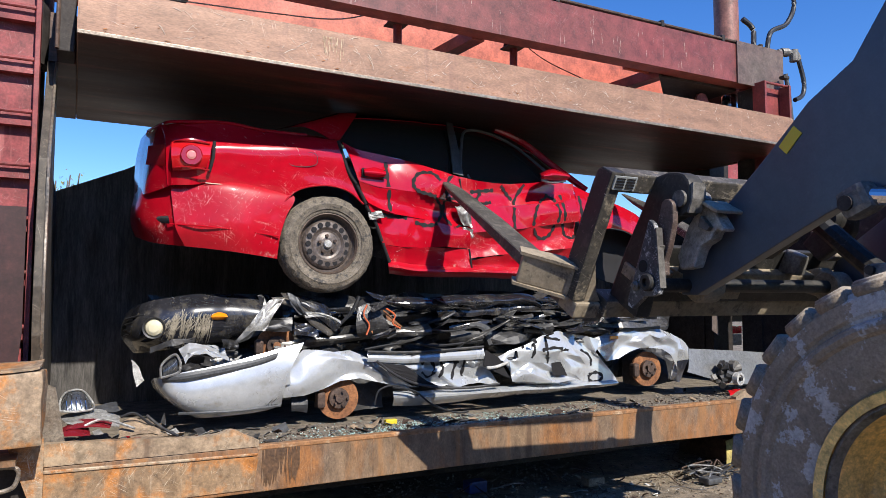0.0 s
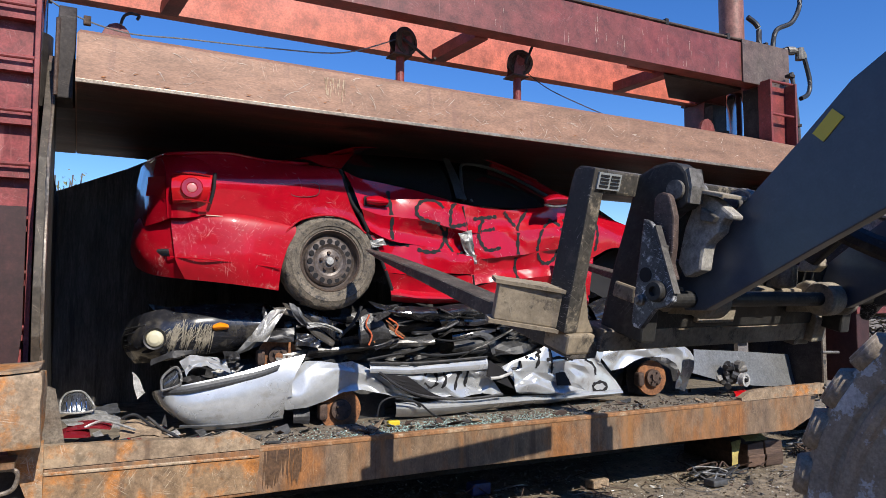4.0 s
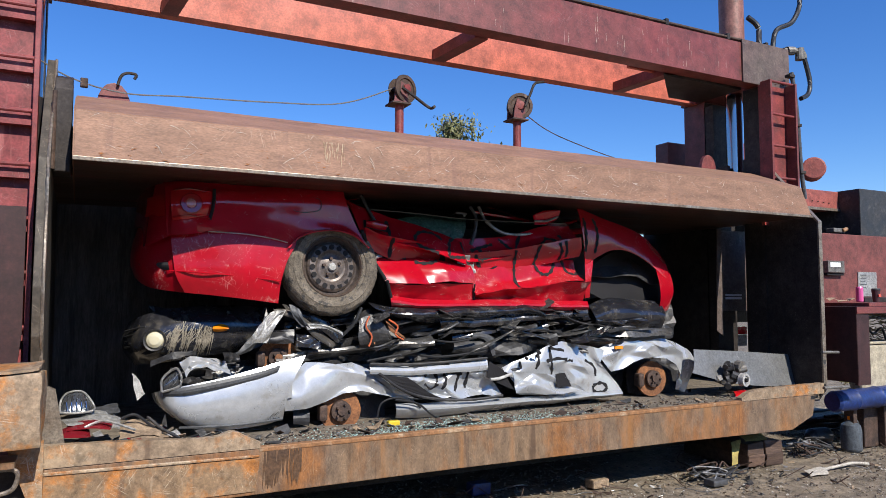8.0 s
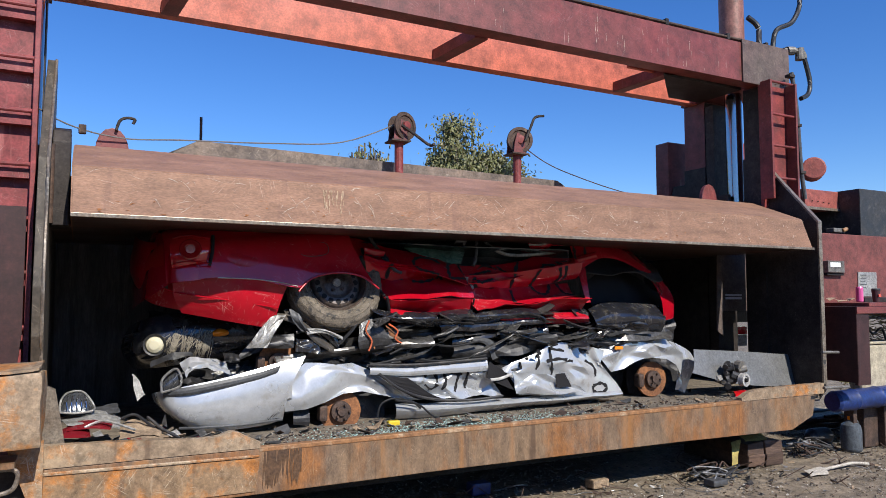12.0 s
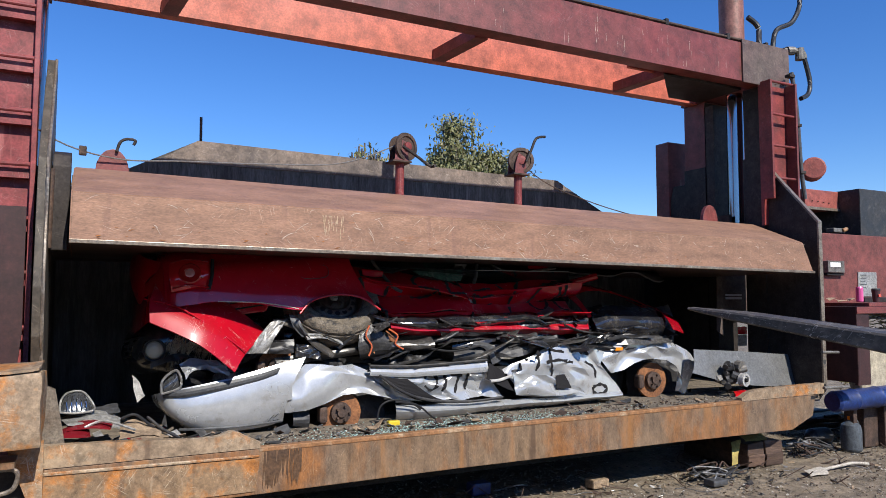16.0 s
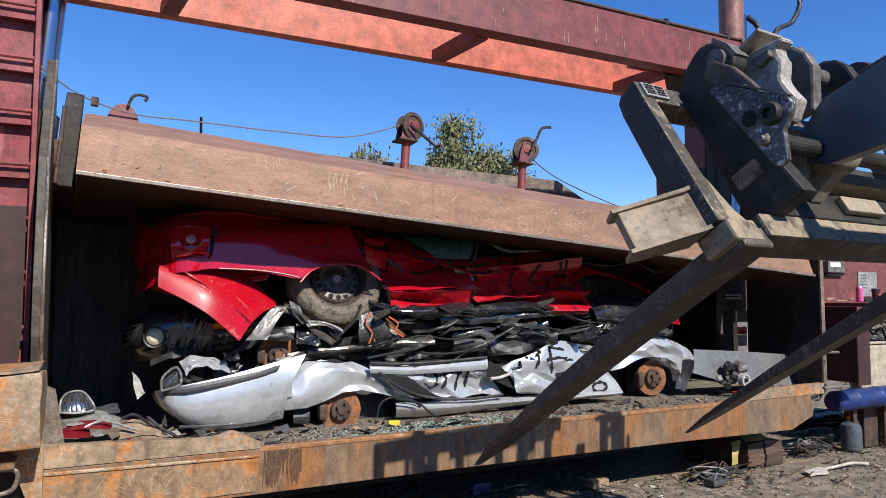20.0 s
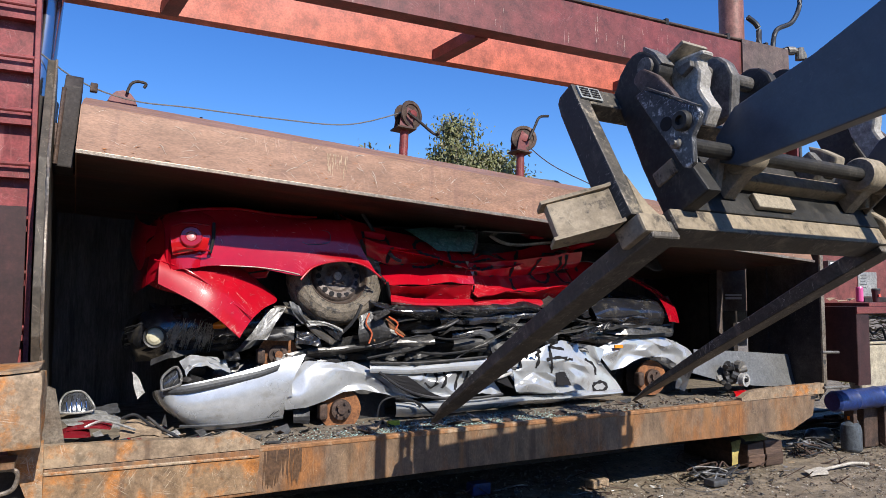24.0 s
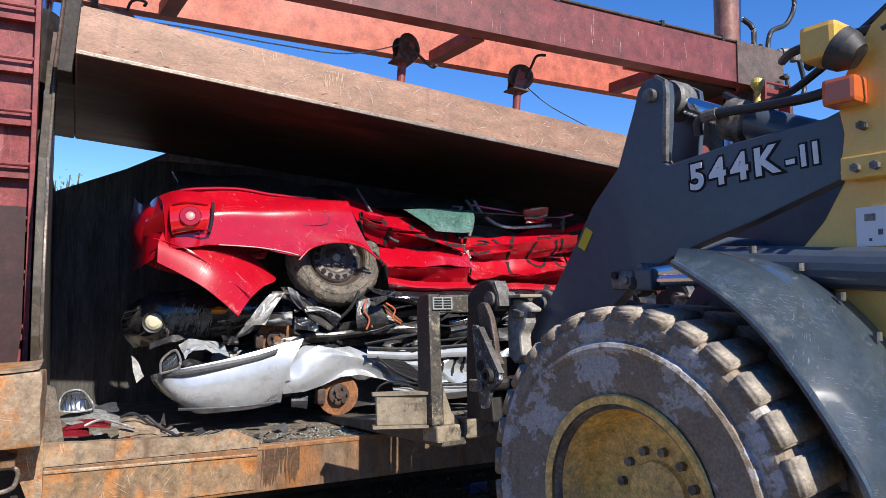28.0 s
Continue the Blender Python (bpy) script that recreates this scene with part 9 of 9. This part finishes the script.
lay("red_lens", sheet([[(-0.096, 4.420, 0.756), (-0.016, 4.420, 0.795), (0.077, 4.420, 0.766)], [(-0.092, 4.280, 0.757), (0.000, 4.280, 0.754), (0.081, 4.280, 0.753)]], 12, 6, 0.02, 0.012, 8, 1, 0.006, 4, facets=True), M["red_scrap"], "broken red lamp lens on the deck", "lamp lens")
corner = lambda r: (r.uniform(-0.02, 0.95), F + 0.04 + abs(r.gauss(0.0, 0.10)), DECK + abs(r.gauss(0.008, 0.012)))
litter("corner_shards", "small shards of red lens and dirt in the corner", "litter", 170, corner, flake(0.006, 0.022), [M["deck"], M["red_scrap"], M["plastic"], M["straw"], M["deck"], M["foil"]], 17)
lay("red_lens", sheet([[(-0.030, 4.460, 0.799), (0.081, 4.460, 0.815), (0.197, 4.460, 0.787)], [(-0.033, 4.340, 0.782), (0.081, 4.340, 0.785), (0.181, 4.340, 0.767)]], 12, 6, 0.02, 0.012, 8, 1, 0.006, 14, facets=True), M["red_scrap"], "broken red lamp lens on the deck", "lamp lens")
lay("torn_strip", tube([(0.053, 4.360, 0.790), (0.150, 4.380, 0.815), (0.304, 4.300, 0.766)], 0.008, 6), M["foil"], "pale torn strip on the deck", "strip", True)
lay("torn_strip", tube([(0.378, 4.440, 0.810), (0.450, 4.360, 0.750), (0.533, 4.280, 0.706)], 0.009, 6), M["plastic"], "black torn strip on the deck", "strip", True)
lay("metal_sliver", sheet([[(0.458, 4.500, 0.752), (0.475, 4.500, 0.810)], [(0.485, 4.460, 0.743), (0.478, 4.460, 0.796)]], 5, 5, 0.01, 0.01, 8, 1, 0.004, 21, facets=True), M["bare_metal"], "bare metal sliver on the deck", "scrap")
lay("metal_sliver", sheet([[(0.092, 4.340, 0.759), (0.131, 4.340, 0.768)], [(0.108, 4.280, 0.744), (0.152, 4.280, 0.752)]], 5, 5, 0.01, 0.01, 8, 1, 0.004, 22, facets=True), M["foil"], "bare metal sliver on the deck", "scrap")
lay("cardboard", sheet([[(0.228, 4.500, 0.762), (0.317, 4.500, 0.796), (0.455, 4.500, 0.753)], [(0.226, 4.300, 0.724), (0.333, 4.300, 0.745), (0.436, 4.300, 0.723)]], 14, 10, 0.03, 0.03, 7, 1, 0.006, 5, facets=True), M["straw"], "torn piece of brown cardboard", "cardboard")
lay("cardboard", sheet([[(0.278, 4.420, 0.730), (0.372, 4.420, 0.753), (0.478, 4.420, 0.721)], [(0.279, 4.240, 0.724), (0.387, 4.240, 0.726), (0.474, 4.240, 0.721)]], 14, 10, 0.02, 0.025, 7, 1, 0.006, 6, facets=True), M["straw"], "torn piece of brown cardboard", "cardboard")
lay("wire", tube([(0.236, 4.400, 0.818), (0.309, 4.400, 0.834), (0.400, 4.400, 0.763), (0.523, 4.400, 0.705)], 0.008, 6), M["rubber"], "black cable end on the deck", "cable", True)
lay("glass_sheet", sheet([[(0.055, 4.750, 0.826), (0.222, 4.750, 0.857)], [(0.083, 4.600, 0.813), (0.237, 4.600, 0.827)]], 10, 6, 0.02, 0.02, 8, 1, 0.004, 7, facets=True), M["grey_plastic"], "crumpled dark plastic sheet", "scrap")

# wrecked parts at the right end of the deck
pan = lay("grey_door_skin", sheet([[(4.772, 4.500, 1.045), (5.423, 4.500, 1.002), (6.204, 4.500, 0.937)], [(4.725, 4.460, 0.905), (5.366, 4.460, 0.815), (6.129, 4.460, 0.740)], [(4.678, 4.430, 0.852), (5.253, 4.430, 0.724), (6.059, 4.430, 0.657)]], 24, 10, 0.005, 0.003, 4, 0.3, 0.005, 3), M["panel_grey"], "bent grey sheet panel leaning on the deck", "panel")
eng = thing("starter_motor", "greasy black and grey engine part on the deck", "engine part", (5.089, 4.400, 0.707))
for k in range(14):
    rnd = random.Random(40 + k)
    o = Vector((rnd.uniform(-0.10, 0.10), rnd.uniform(-0.06, 0.06), rnd.uniform(0.03, 0.24)))
    p_ = part("engine_lump", cyl(o, o + Vector((rnd.uniform(-0.1, 0.1), rnd.uniform(-0.06, 0.06), rnd.uniform(-0.03, 0.06))), rnd.uniform(0.02, 0.05), 10), M["plastic"] if k % 3 else M["cast"], eng)
part("pulley", lathe([(0, 0.02), (0.03, 0.02), (0.035, 0.03), (0.055, 0.03), (0.055, -0.02), (0, -0.02)], (0.03, -0.12, 0.08), (0.1, -1, 0), 20), M["white"], eng, "pale grey pulley", True)
part("pulley_bore", cyl((0.034, -0.16, 0.08), (0.03, -0.12, 0.08), 0.016, 12), M["spray"], eng)
lay("red_scrap", sheet([[(5.189, 4.450, 0.666), (5.348, 4.450, 0.666)], [(5.119, 4.380, 0.620), (5.247, 4.380, 0.631)]], 6, 5, 0.02, 0.01, 8, 1), M["lens_red"], "scrap of red plastic on the deck", "scrap")

lay("yellow_plug", box(*[v for p in zip((1.875, 4.43, 0.634), (1.958, 4.47, 0.668)) for v in p], 0.008), M["decal_yellow"], "small yellow plug on the deck beside the wiring", "plug")

# timber blocks that carry the bed
blocks = []
for k, (x, y, z, w) in enumerate(((5.36, 4.36, 0.0, 0.20), (5.58, 4.35, 0.0, 0.22), (5.36, 4.37, 0.10, 0.20), (5.58, 4.36, 0.10, 0.22))):
    b = box(x - w / 2, x + w / 2, y, y + 0.75, z + 0.005, z + 0.115, 0.012)
    for v in b.verts:
        v.co += noise.noise_vector(v.co * 9) * 0.020
    lay("timber_block", b, M["wood"], "cracked brown timber block under the bed", "timber block", group="timber blocks under the bed")
lay("yellow_strap", sheet([[(5.13, 4.44, 0.225), (5.25, 4.44, 0.240)], [(5.05, 4.38, 0.14), (5.12, 4.38, 0.14)], [(5.03, 4.35, 0.04), (5.10, 4.35, 0.04)]], 8, 12, 0.02, 0.01, 5, 0.5), M["dull_yellow"], "dusty yellow strap beside the blocks", "strip")
lay("yellow_strap", sheet([[(5.30, 4.52, 0.262), (5.58, 4.50, 0.258)], [(5.24, 4.38, 0.235), (5.50, 4.36, 0.225)]], 10, 6, 0.02, 0.008, 5, 0.5), M["dull_yellow"], "dusty yellow strap on the blocks", "strap")

lay("pale_strap", tube([(5.75, 4.02, 0.012), (5.95, 3.98, 0.035), (6.15, 4.0, 0.03), (6.32, 3.97, 0.012)], 0.013, 8), M["pale_stone"], "pale dusty strap on the ground", "strap", True)
lay("pale_strap", sheet([[(5.52, 4.02, 0.03), (5.72, 4.0, 0.05)], [(5.46, 3.92, 0.012), (5.66, 3.9, 0.012)]], 8, 6, 0.02, 0.01, 7, 0.6), M["pale_stone"], "pale crumpled scrap on the ground", "scrap")
# jug, blue drum, pipes, bucket by the control end
J = Vector((6.772, 4.412, 0.000))
jug = thing("plastic_jug", "grey plastic oil jug with an orange cap", "jug", J)
part("body", lathe([(0.0, 0.0), (0.085, 0.0), (0.095, 0.02), (0.095, 0.20), (0.085, 0.25), (0.04, 0.285), (0.035, 0.30), (0, 0.30)], (0, 0, 0), (0, 0, 1), 24), M["grey_can"], jug, "", True)
part("cap", cyl((0, 0, 0.30), (0, 0, 0.335), 0.035, 16), M["amber"], jug, "orange cap", True)
part("handle", tube([(0.03, 0, 0.29), (0.10, 0, 0.27), (0.105, 0, 0.20), (0.09, 0, 0.15)], 0.014, 8), M["grey_can"], jug, "", True)
J2 = Vector((6.759, 4.626, 0.000))
jug2 = thing("plastic_jug", "dark plastic jug lying on its side", "jug", J2)
part("body", lathe([(0.0, 0.0), (0.075, 0.0), (0.085, 0.02), (0.085, 0.22), (0.04, 0.27), (0, 0.28)], (0.1, 0.1, 0.085), (-1, 0.1, 0), 20), M["plastic"], jug2, "", True)
DA = Vector((6.42, 4.36, 0.50))
drum = thing("blue_drum", "blue plastic drum lying by the trailer", "drum", Vector((DA.x, DA.y, 0)))
part("body", lathe([(0.0, 0.0), (0.085, 0.0), (0.100, 0.03), (0.098, 0.25), (0.106, 0.28), (0.098, 0.31), (0.098, 0.6), (0.106, 0.63), (0.098, 0.66), (0.100, 0.9), (0, 0.93)], (0, 0, DA.z), (1, -0.05, 0.02), 36), M["blue"], drum, "", True)
for x_ in (0.35, 0.85):
    part("drum_rest", box(x_ - 0.03, x_ + 0.03, 0.0, 0.10, 0.0, DA.z - 0.098, 0.008), M["dark_rust"], drum, "rusty stand under the drum")
# Tank moved along the camera's sight line to where the sun reaches it.
TA = Vector((6.965, 4.400, 1.052))
tank = thing("beige_tank", "beige plastic tank under the shelf", "tank", Vector((TA.x, TA.y, 0)))
part("body", box(0.0, 1.3, 0.0, 0.14, 0.56, TA.z - 0.03, 0.03), M["beige"], tank)
part("stand", box(0.05, 1.25, 0.03, 0.11, 0.0, 0.558, 0.01), M["dark_rust"], tank, "dark rusty stand")
part("rim", box(-0.015, 1.315, -0.015, 0.15, TA.z - 0.03, TA.z, 0.012), M["beige"], tank)
for k in range(9):
    rnd = random.Random(70 + k)
    a = Vector((7.287, 4.948, 0.040)) + Vector((rnd.uniform(-0.5, 0.2), rnd.uniform(-0.1, 0.6), 0.02 * k))
    lay("steel_pipe", tube([a, a + Vector((0.7, rnd.uniform(-0.2, 0.1), 0.02)), a + Vector((rnd.uniform(1.2, 2.0), rnd.uniform(-0.3, 0.3), 0.03))], rnd.uniform(0.012, 0.03), 8, 4), M["dark_rust" if k % 3 else "rubber"], "rusty pipe lying on the ground", "pipe", True, "pipes on the ground")
for k, (px_, mt) in enumerate(((0, "dark_rust"), (1, "rubber"), (2, "bare_metal"), (3, "plastic"))):
    rnd = random.Random(90 + k)
    c = Vector((6.228, 4.506, 0.020)) + Vector((rnd.uniform(-0.15, 0.15), rnd.uniform(-0.1, 0.1), 0))
    lay("wire_tangle", tube([c + Vector((rnd.uniform(-0.16, 0.16), rnd.uniform(-0.1, 0.1), rnd.uniform(0, 0.12))) for _ in range(14)], 0.008, 5, 5), M[mt], "tangle of torn wiring on the ground", "wiring", True)
for k in range(5):
    rnd = random.Random(190 + k)
    c = Vector((4.690, 4.234, 0.020)) + Vector((rnd.uniform(-0.2, 0.2), rnd.uniform(-0.1, 0.1), 0))
    lay("wire_tangle", tube([c + Vector((rnd.uniform(-0.2, 0.2), rnd.uniform(-0.12, 0.12), rnd.uniform(0, 0.09))) for _ in range(12)], 0.007, 5, 5), M[("rubber", "plastic", "bare_metal", "dark_rust", "plastic")[k]], "tangle of torn wiring on the ground", "wiring", True)
for k, (px_, py_) in enumerate(((0, 0), (1, 0), (2, 0))):
    c = ((4.589, 4.116, 0.000), (3.704, 4.501, 0.000), (2.775, 4.767, 0.000))[k]
    b = box(c[0] - 0.09, c[0] + 0.07, c[1] - 0.05, c[1] + 0.06, 0.0, 0.05 + 0.02 * k, 0.015)
    lay("plastic_lump", b, M[("grey_plastic", "straw", "blue")[k]], "broken plastic lump on the ground", "scrap")
lay("bent_rod", tube([(1.62, 3.92, 0.30), (1.80, 3.98, 0.20), (2.1, 4.1, 0.10), (2.5, 4.15, 0.02)], 0.012, 6), M["edge_steel"], "bent steel rod leaning under the bed", "rod", True)

# things on the control shelf
can = thing("pink_can", "pink drink can on the shelf", "can", (6.815, 4.300, 1.450))
part("body", lathe([(0, 0), (0.028, 0), (0.033, 0.008), (0.033, 0.135), (0.026, 0.15), (0, 0.15)], (0, 0, 0), (0, 0, 1), 20), M["pink"], can, "", True)
cupt = thing("paper_cup", "dark red paper cup with a black lid", "cup", (7.079, 4.300, 1.449))
part("body", lathe([(0, 0), (0.028, 0), (0.04, 0.115), (0, 0.115)], (0, 0, 0), (0, 0, 1), 20), M["cup"], cupt, "", True)
part("lid", lathe([(0.042, 0.115), (0.042, 0.125), (0.035, 0.135), (0, 0.135)], (0, 0, 0), (0, 0, 1), 20), M["plastic"], cupt, "black lid", True)
part("cup_mark", box(-0.02, 0.02, -0.040, -0.034, 0.05, 0.08), M["lens_red"], cupt)
sb_ = fixed("switch_box", box(6.735, 6.998, 4.56, 4.618, 1.747, 1.868, 0.006), M["cast"], "grey switch box")
fixed("switch_shadow_plate", box(6.746, 7.020, 4.58, 4.618, 1.719, 1.745), M["spray"], under=sb_)
fixed("switch_label", box(6.765, 6.928, 4.5565, 4.5595, 1.804, 1.850), M["label_white"], under=sb_)
nt_ = fixed("notice", box(7.294, 7.617, 4.612, 4.618, 1.505, 1.763), M["foil"], "faded white notice")
for k in range(5):
    q = (7.335, 4.610, 1.726)
    fixed("notice_bar", box(q[0], q[0] + 0.10 - 0.013 * (k % 3), 4.6085, 4.6115, q[2] - 0.033 * k, q[2] - 0.033 * k + 0.008), M["grey_plastic"], under=nt_)
for k, (a, b) in enumerate((((6.404, 4.350, 1.456), (6.613, 4.420, 1.483)), ((6.449, 4.300, 1.451), (6.672, 4.350, 1.456)), ((6.744, 4.380, 1.455), (6.954, 4.450, 1.482)))):
    lay("leaf_scrap", sheet([[a, b], [tuple(Vector(a) + Vector((0.01, 0.03, 0.03))), tuple(Vector(b) + Vector((0.01, 0.03, 0.01)))]], 6, 5, 0.02, 0.012, 9, 1, 0.004, k), M["straw"], "dry tan scrap on the shelf", "scrap")

# bushes behind the back wall and beyond the left tower
def bush(x, y, z, w, h, n, seed, name="bush", label="dusty green bush behind the crusher", tip=None):
    rnd = random.Random(seed)
    t = thing(name, label, "bush", (x, y, 0))
    tw = bmesh.new()
    lf = bmesh.new()
    tips = []
    for k in range(90):
        a = rnd.uniform(0, 6.28)
        r = rnd.uniform(0.1, 1) ** 0.5
        top = Vector((math.cos(a) * w * r, math.sin(a) * w * 0.6 * r, z + h * (1 - 0.65 * r * r) * rnd.uniform(0.6, 1.0) + (h * 0.25 if rnd.random() < 0.12 else 0)))
        base = Vector((math.cos(a) * 0.15, math.sin(a) * 0.15, 0.0))
        mid = base.lerp(top, 0.72) + Vector((0, 0, 0.25))
        absorb(tw, tube([base, mid, top], 0.012, 5, 4))
        tips.append((mid, top))
    if tip:
        for k in range(4):
            top = Vector(tip) + Vector((rnd.uniform(-0.12, 0.35), rnd.uniform(-0.1, 0.1), -0.5 * abs(rnd.gauss(0, 0.6))))
            absorb(tw, tube([Vector((tip[0] * 0.4, 0, z)), (Vector((tip[0], 0, z)) + top) / 2, top], 0.010, 5, 4))
            tips += [((Vector((tip[0], 0, z)) + top) / 2, top)]
    for k in range(n):
        m_, tp = rnd.choice(tips)
        p = m_.lerp(tp, rnd.random() ** 0.6) + Vector((rnd.gauss(0, 0.09), rnd.gauss(0, 0.09), rnd.gauss(0, 0.07)))
        s = rnd.uniform(0.022, 0.045)
        q = Euler((rnd.uniform(0, 6.28), rnd.uniform(0, 6.28), rnd.uniform(0, 6.28))).to_matrix()
        vs = [lf.verts.new(p + q @ Vector(c) * s) for c in ((-1, 0, 0), (0, -0.45, 0.12), (1.1, 0, 0), (0, 0.45, 0.12))]
        lf.faces.new(vs)
    part("twigs", tw, M["twig"], t, "", True)
    o = part("leaves", lf, M["leaf"], t)
    o["kind"] = "stuff"


bush(5.22, 9.2, 2.85, 0.92, 1.10, 26000, 5, tip=(-0.42, 0, 4.25))
bush(3.44, 9.0, 3.10, 0.30, 0.45, 1300, 6)
bush(6.335, 9.0, 2.85, 0.40, 0.42, 1500, 7)
bush(*Vector((-0.391, 14.000, 3.290))[:2], 2.9, 0.9, 0.7, 900, 8, "bush", "distant green bush beyond the crusher")
# Weeds set forward, under the shelf, so that they stay in the sun.
litter("dry_brush", "pale dry weeds under the shelf", "weeds", 900, lambda r: (r.uniform(6.93, 8.6), r.uniform(4.56, 4.60), r.uniform(0.05, 1.34)), rod(0.06, 0.2, 0.006), [M["straw"], M["leaf"], M["wood"]], 9)


PRESS = [(0.0, 0.000, 0.665, -0.06, 0.46), (0.5, 0.000, 0.642, -0.06, 0.46), (1.0, 0.000, 0.581, -0.06, 0.46), (1.5, 0.000, 0.535, -0.06, 0.46),
         (2.0, 0.000, 0.493, -0.06, 0.46), (2.5, 0.000, 0.468, -0.06, 0.46), (3.0, 0.000, 0.470, -0.06, 0.46), (3.5, 0.000, 0.443, -0.06, 0.46),
         (5.5, -0.001, 0.196, -1.34, 0.30), (6.0, -0.001, 0.152, -0.11, 0.13), (6.5, -0.002, 0.114, -0.00, 0.08), (7.0, -0.002, 0.076, 0.04, 0.03),
         (7.5, -0.002, 0.037, 0.02, 0.09), (8.0, -0.001, -0.000, 0.01, 0.01), (8.5, 0.001, -0.037, -0.00, -0.07), (9.0, -0.001, -0.079, 0.15, 0.06),
         (9.5, -0.000, -0.114, 0.16, 0.01), (10.0, -0.001, -0.152, 0.20, -0.00), (10.5, -0.003, -0.191, 0.12, 0.07), (11.0, -0.003, -0.228, 0.03, 0.02),
         (11.5, -0.001, -0.266, -0.11, 0.06), (12.0, -0.001, -0.300, -0.17, -0.05), (12.5, -0.002, -0.336, -0.20, -0.03), (14.5, -0.002, -0.454, 0.04, 0.39),
         (15.0, -0.002, -0.467, -0.13, 0.52), (15.5, -0.002, -0.471, 0.11, 0.69), (16.0, -0.002, -0.474, -0.12, 0.66), (16.5, -0.002, -0.477, -0.07, 0.69),
         (17.0, -0.002, -0.481, -0.03, 0.75), (17.5, 0.004, -0.459, -0.91, 1.34), (18.0, 0.007, -0.433, -0.96, 2.04), (18.5, 0.009, -0.401, -1.01, 2.70),
         (19.0, 0.010, -0.368, -1.63, 3.28), (19.5, 0.013, -0.333, -2.10, 3.92), (20.0, 0.012, -0.334, -1.77, 4.41), (20.5, 0.015, -0.352, -1.40, 4.74),
         (21.0, 0.015, -0.352, -1.40, 4.74), (21.5, 0.013, -0.326, -1.98, 4.29), (23.5, 0.011, -0.307, -2.25, 4.14), (24.0, 0.006, -0.234, -3.00, 4.26),
         (24.5, 0.006, -0.163, -2.97, 4.24), (25.0, 0.005, -0.097, -2.40, 4.09), (25.5, 0.002, -0.029, -1.90, 4.09), (26.0, 0.001, 0.041, -1.80, 4.02),
         (26.5, -0.001, 0.111, -1.67, 4.14), (27.0, -0.004, 0.182, -1.68, 4.19), (27.5, -0.007, 0.251, -1.72, 4.28), (28.0, -0.006, 0.319, -1.24, 4.55)]


def motions():
    walk(platen, [(t, pose(2.9 + dx, 5.1, 2.3 + dz, rx, ry, 0)) for t, dx, dz, rx, ry in PRESS])
    drive()
    fold(rq, TAIL, FOLD_Q, None, OUT_Q, SIDE_Q)
    fold(flap, [(t, at(TAIL, t) + at(LIFT, t)) for t in STEPS], TILT_F, FLAP, OUT_F, SIDE_F)
    fold(bumper_bar, TAIL)
    fold(wrap, [(t, at(TAIL, t) + at(LIFT_C, t)) for t in STEPS], FOLD_C, None, OUT_C)
    fold(tail, TAIL, FOLD_T, None, OUT_T)
    fold(wheel, HUB, FOLD_W, None, OUT_W, SIDE_W)
    belt = bellows(REAR, REAR_H, 1)
    bellows(FRONT, FRONT_H, -1)
    fold(sill, SILL)
    fold(fender, NOSE, FOLD_N)
    fold(side_glass, belt, FOLD_G)
    fold(roof, ROOF)
    fold(inner, SILL, FOLD_D)
    fold(lining, DOOR, FOLD_T, None, OUT_G)
    for ob in frames:
        fold(ob, DOOR, FOLD_T)
    walk(silver, [(t, pose(SB[0], SB[1], SB[2] + v)) for t, v in STACK])
    walk(black, [(t, pose(BB[0], BB[1], BB[2] + v)) for t, v in LAMPS])


motions()
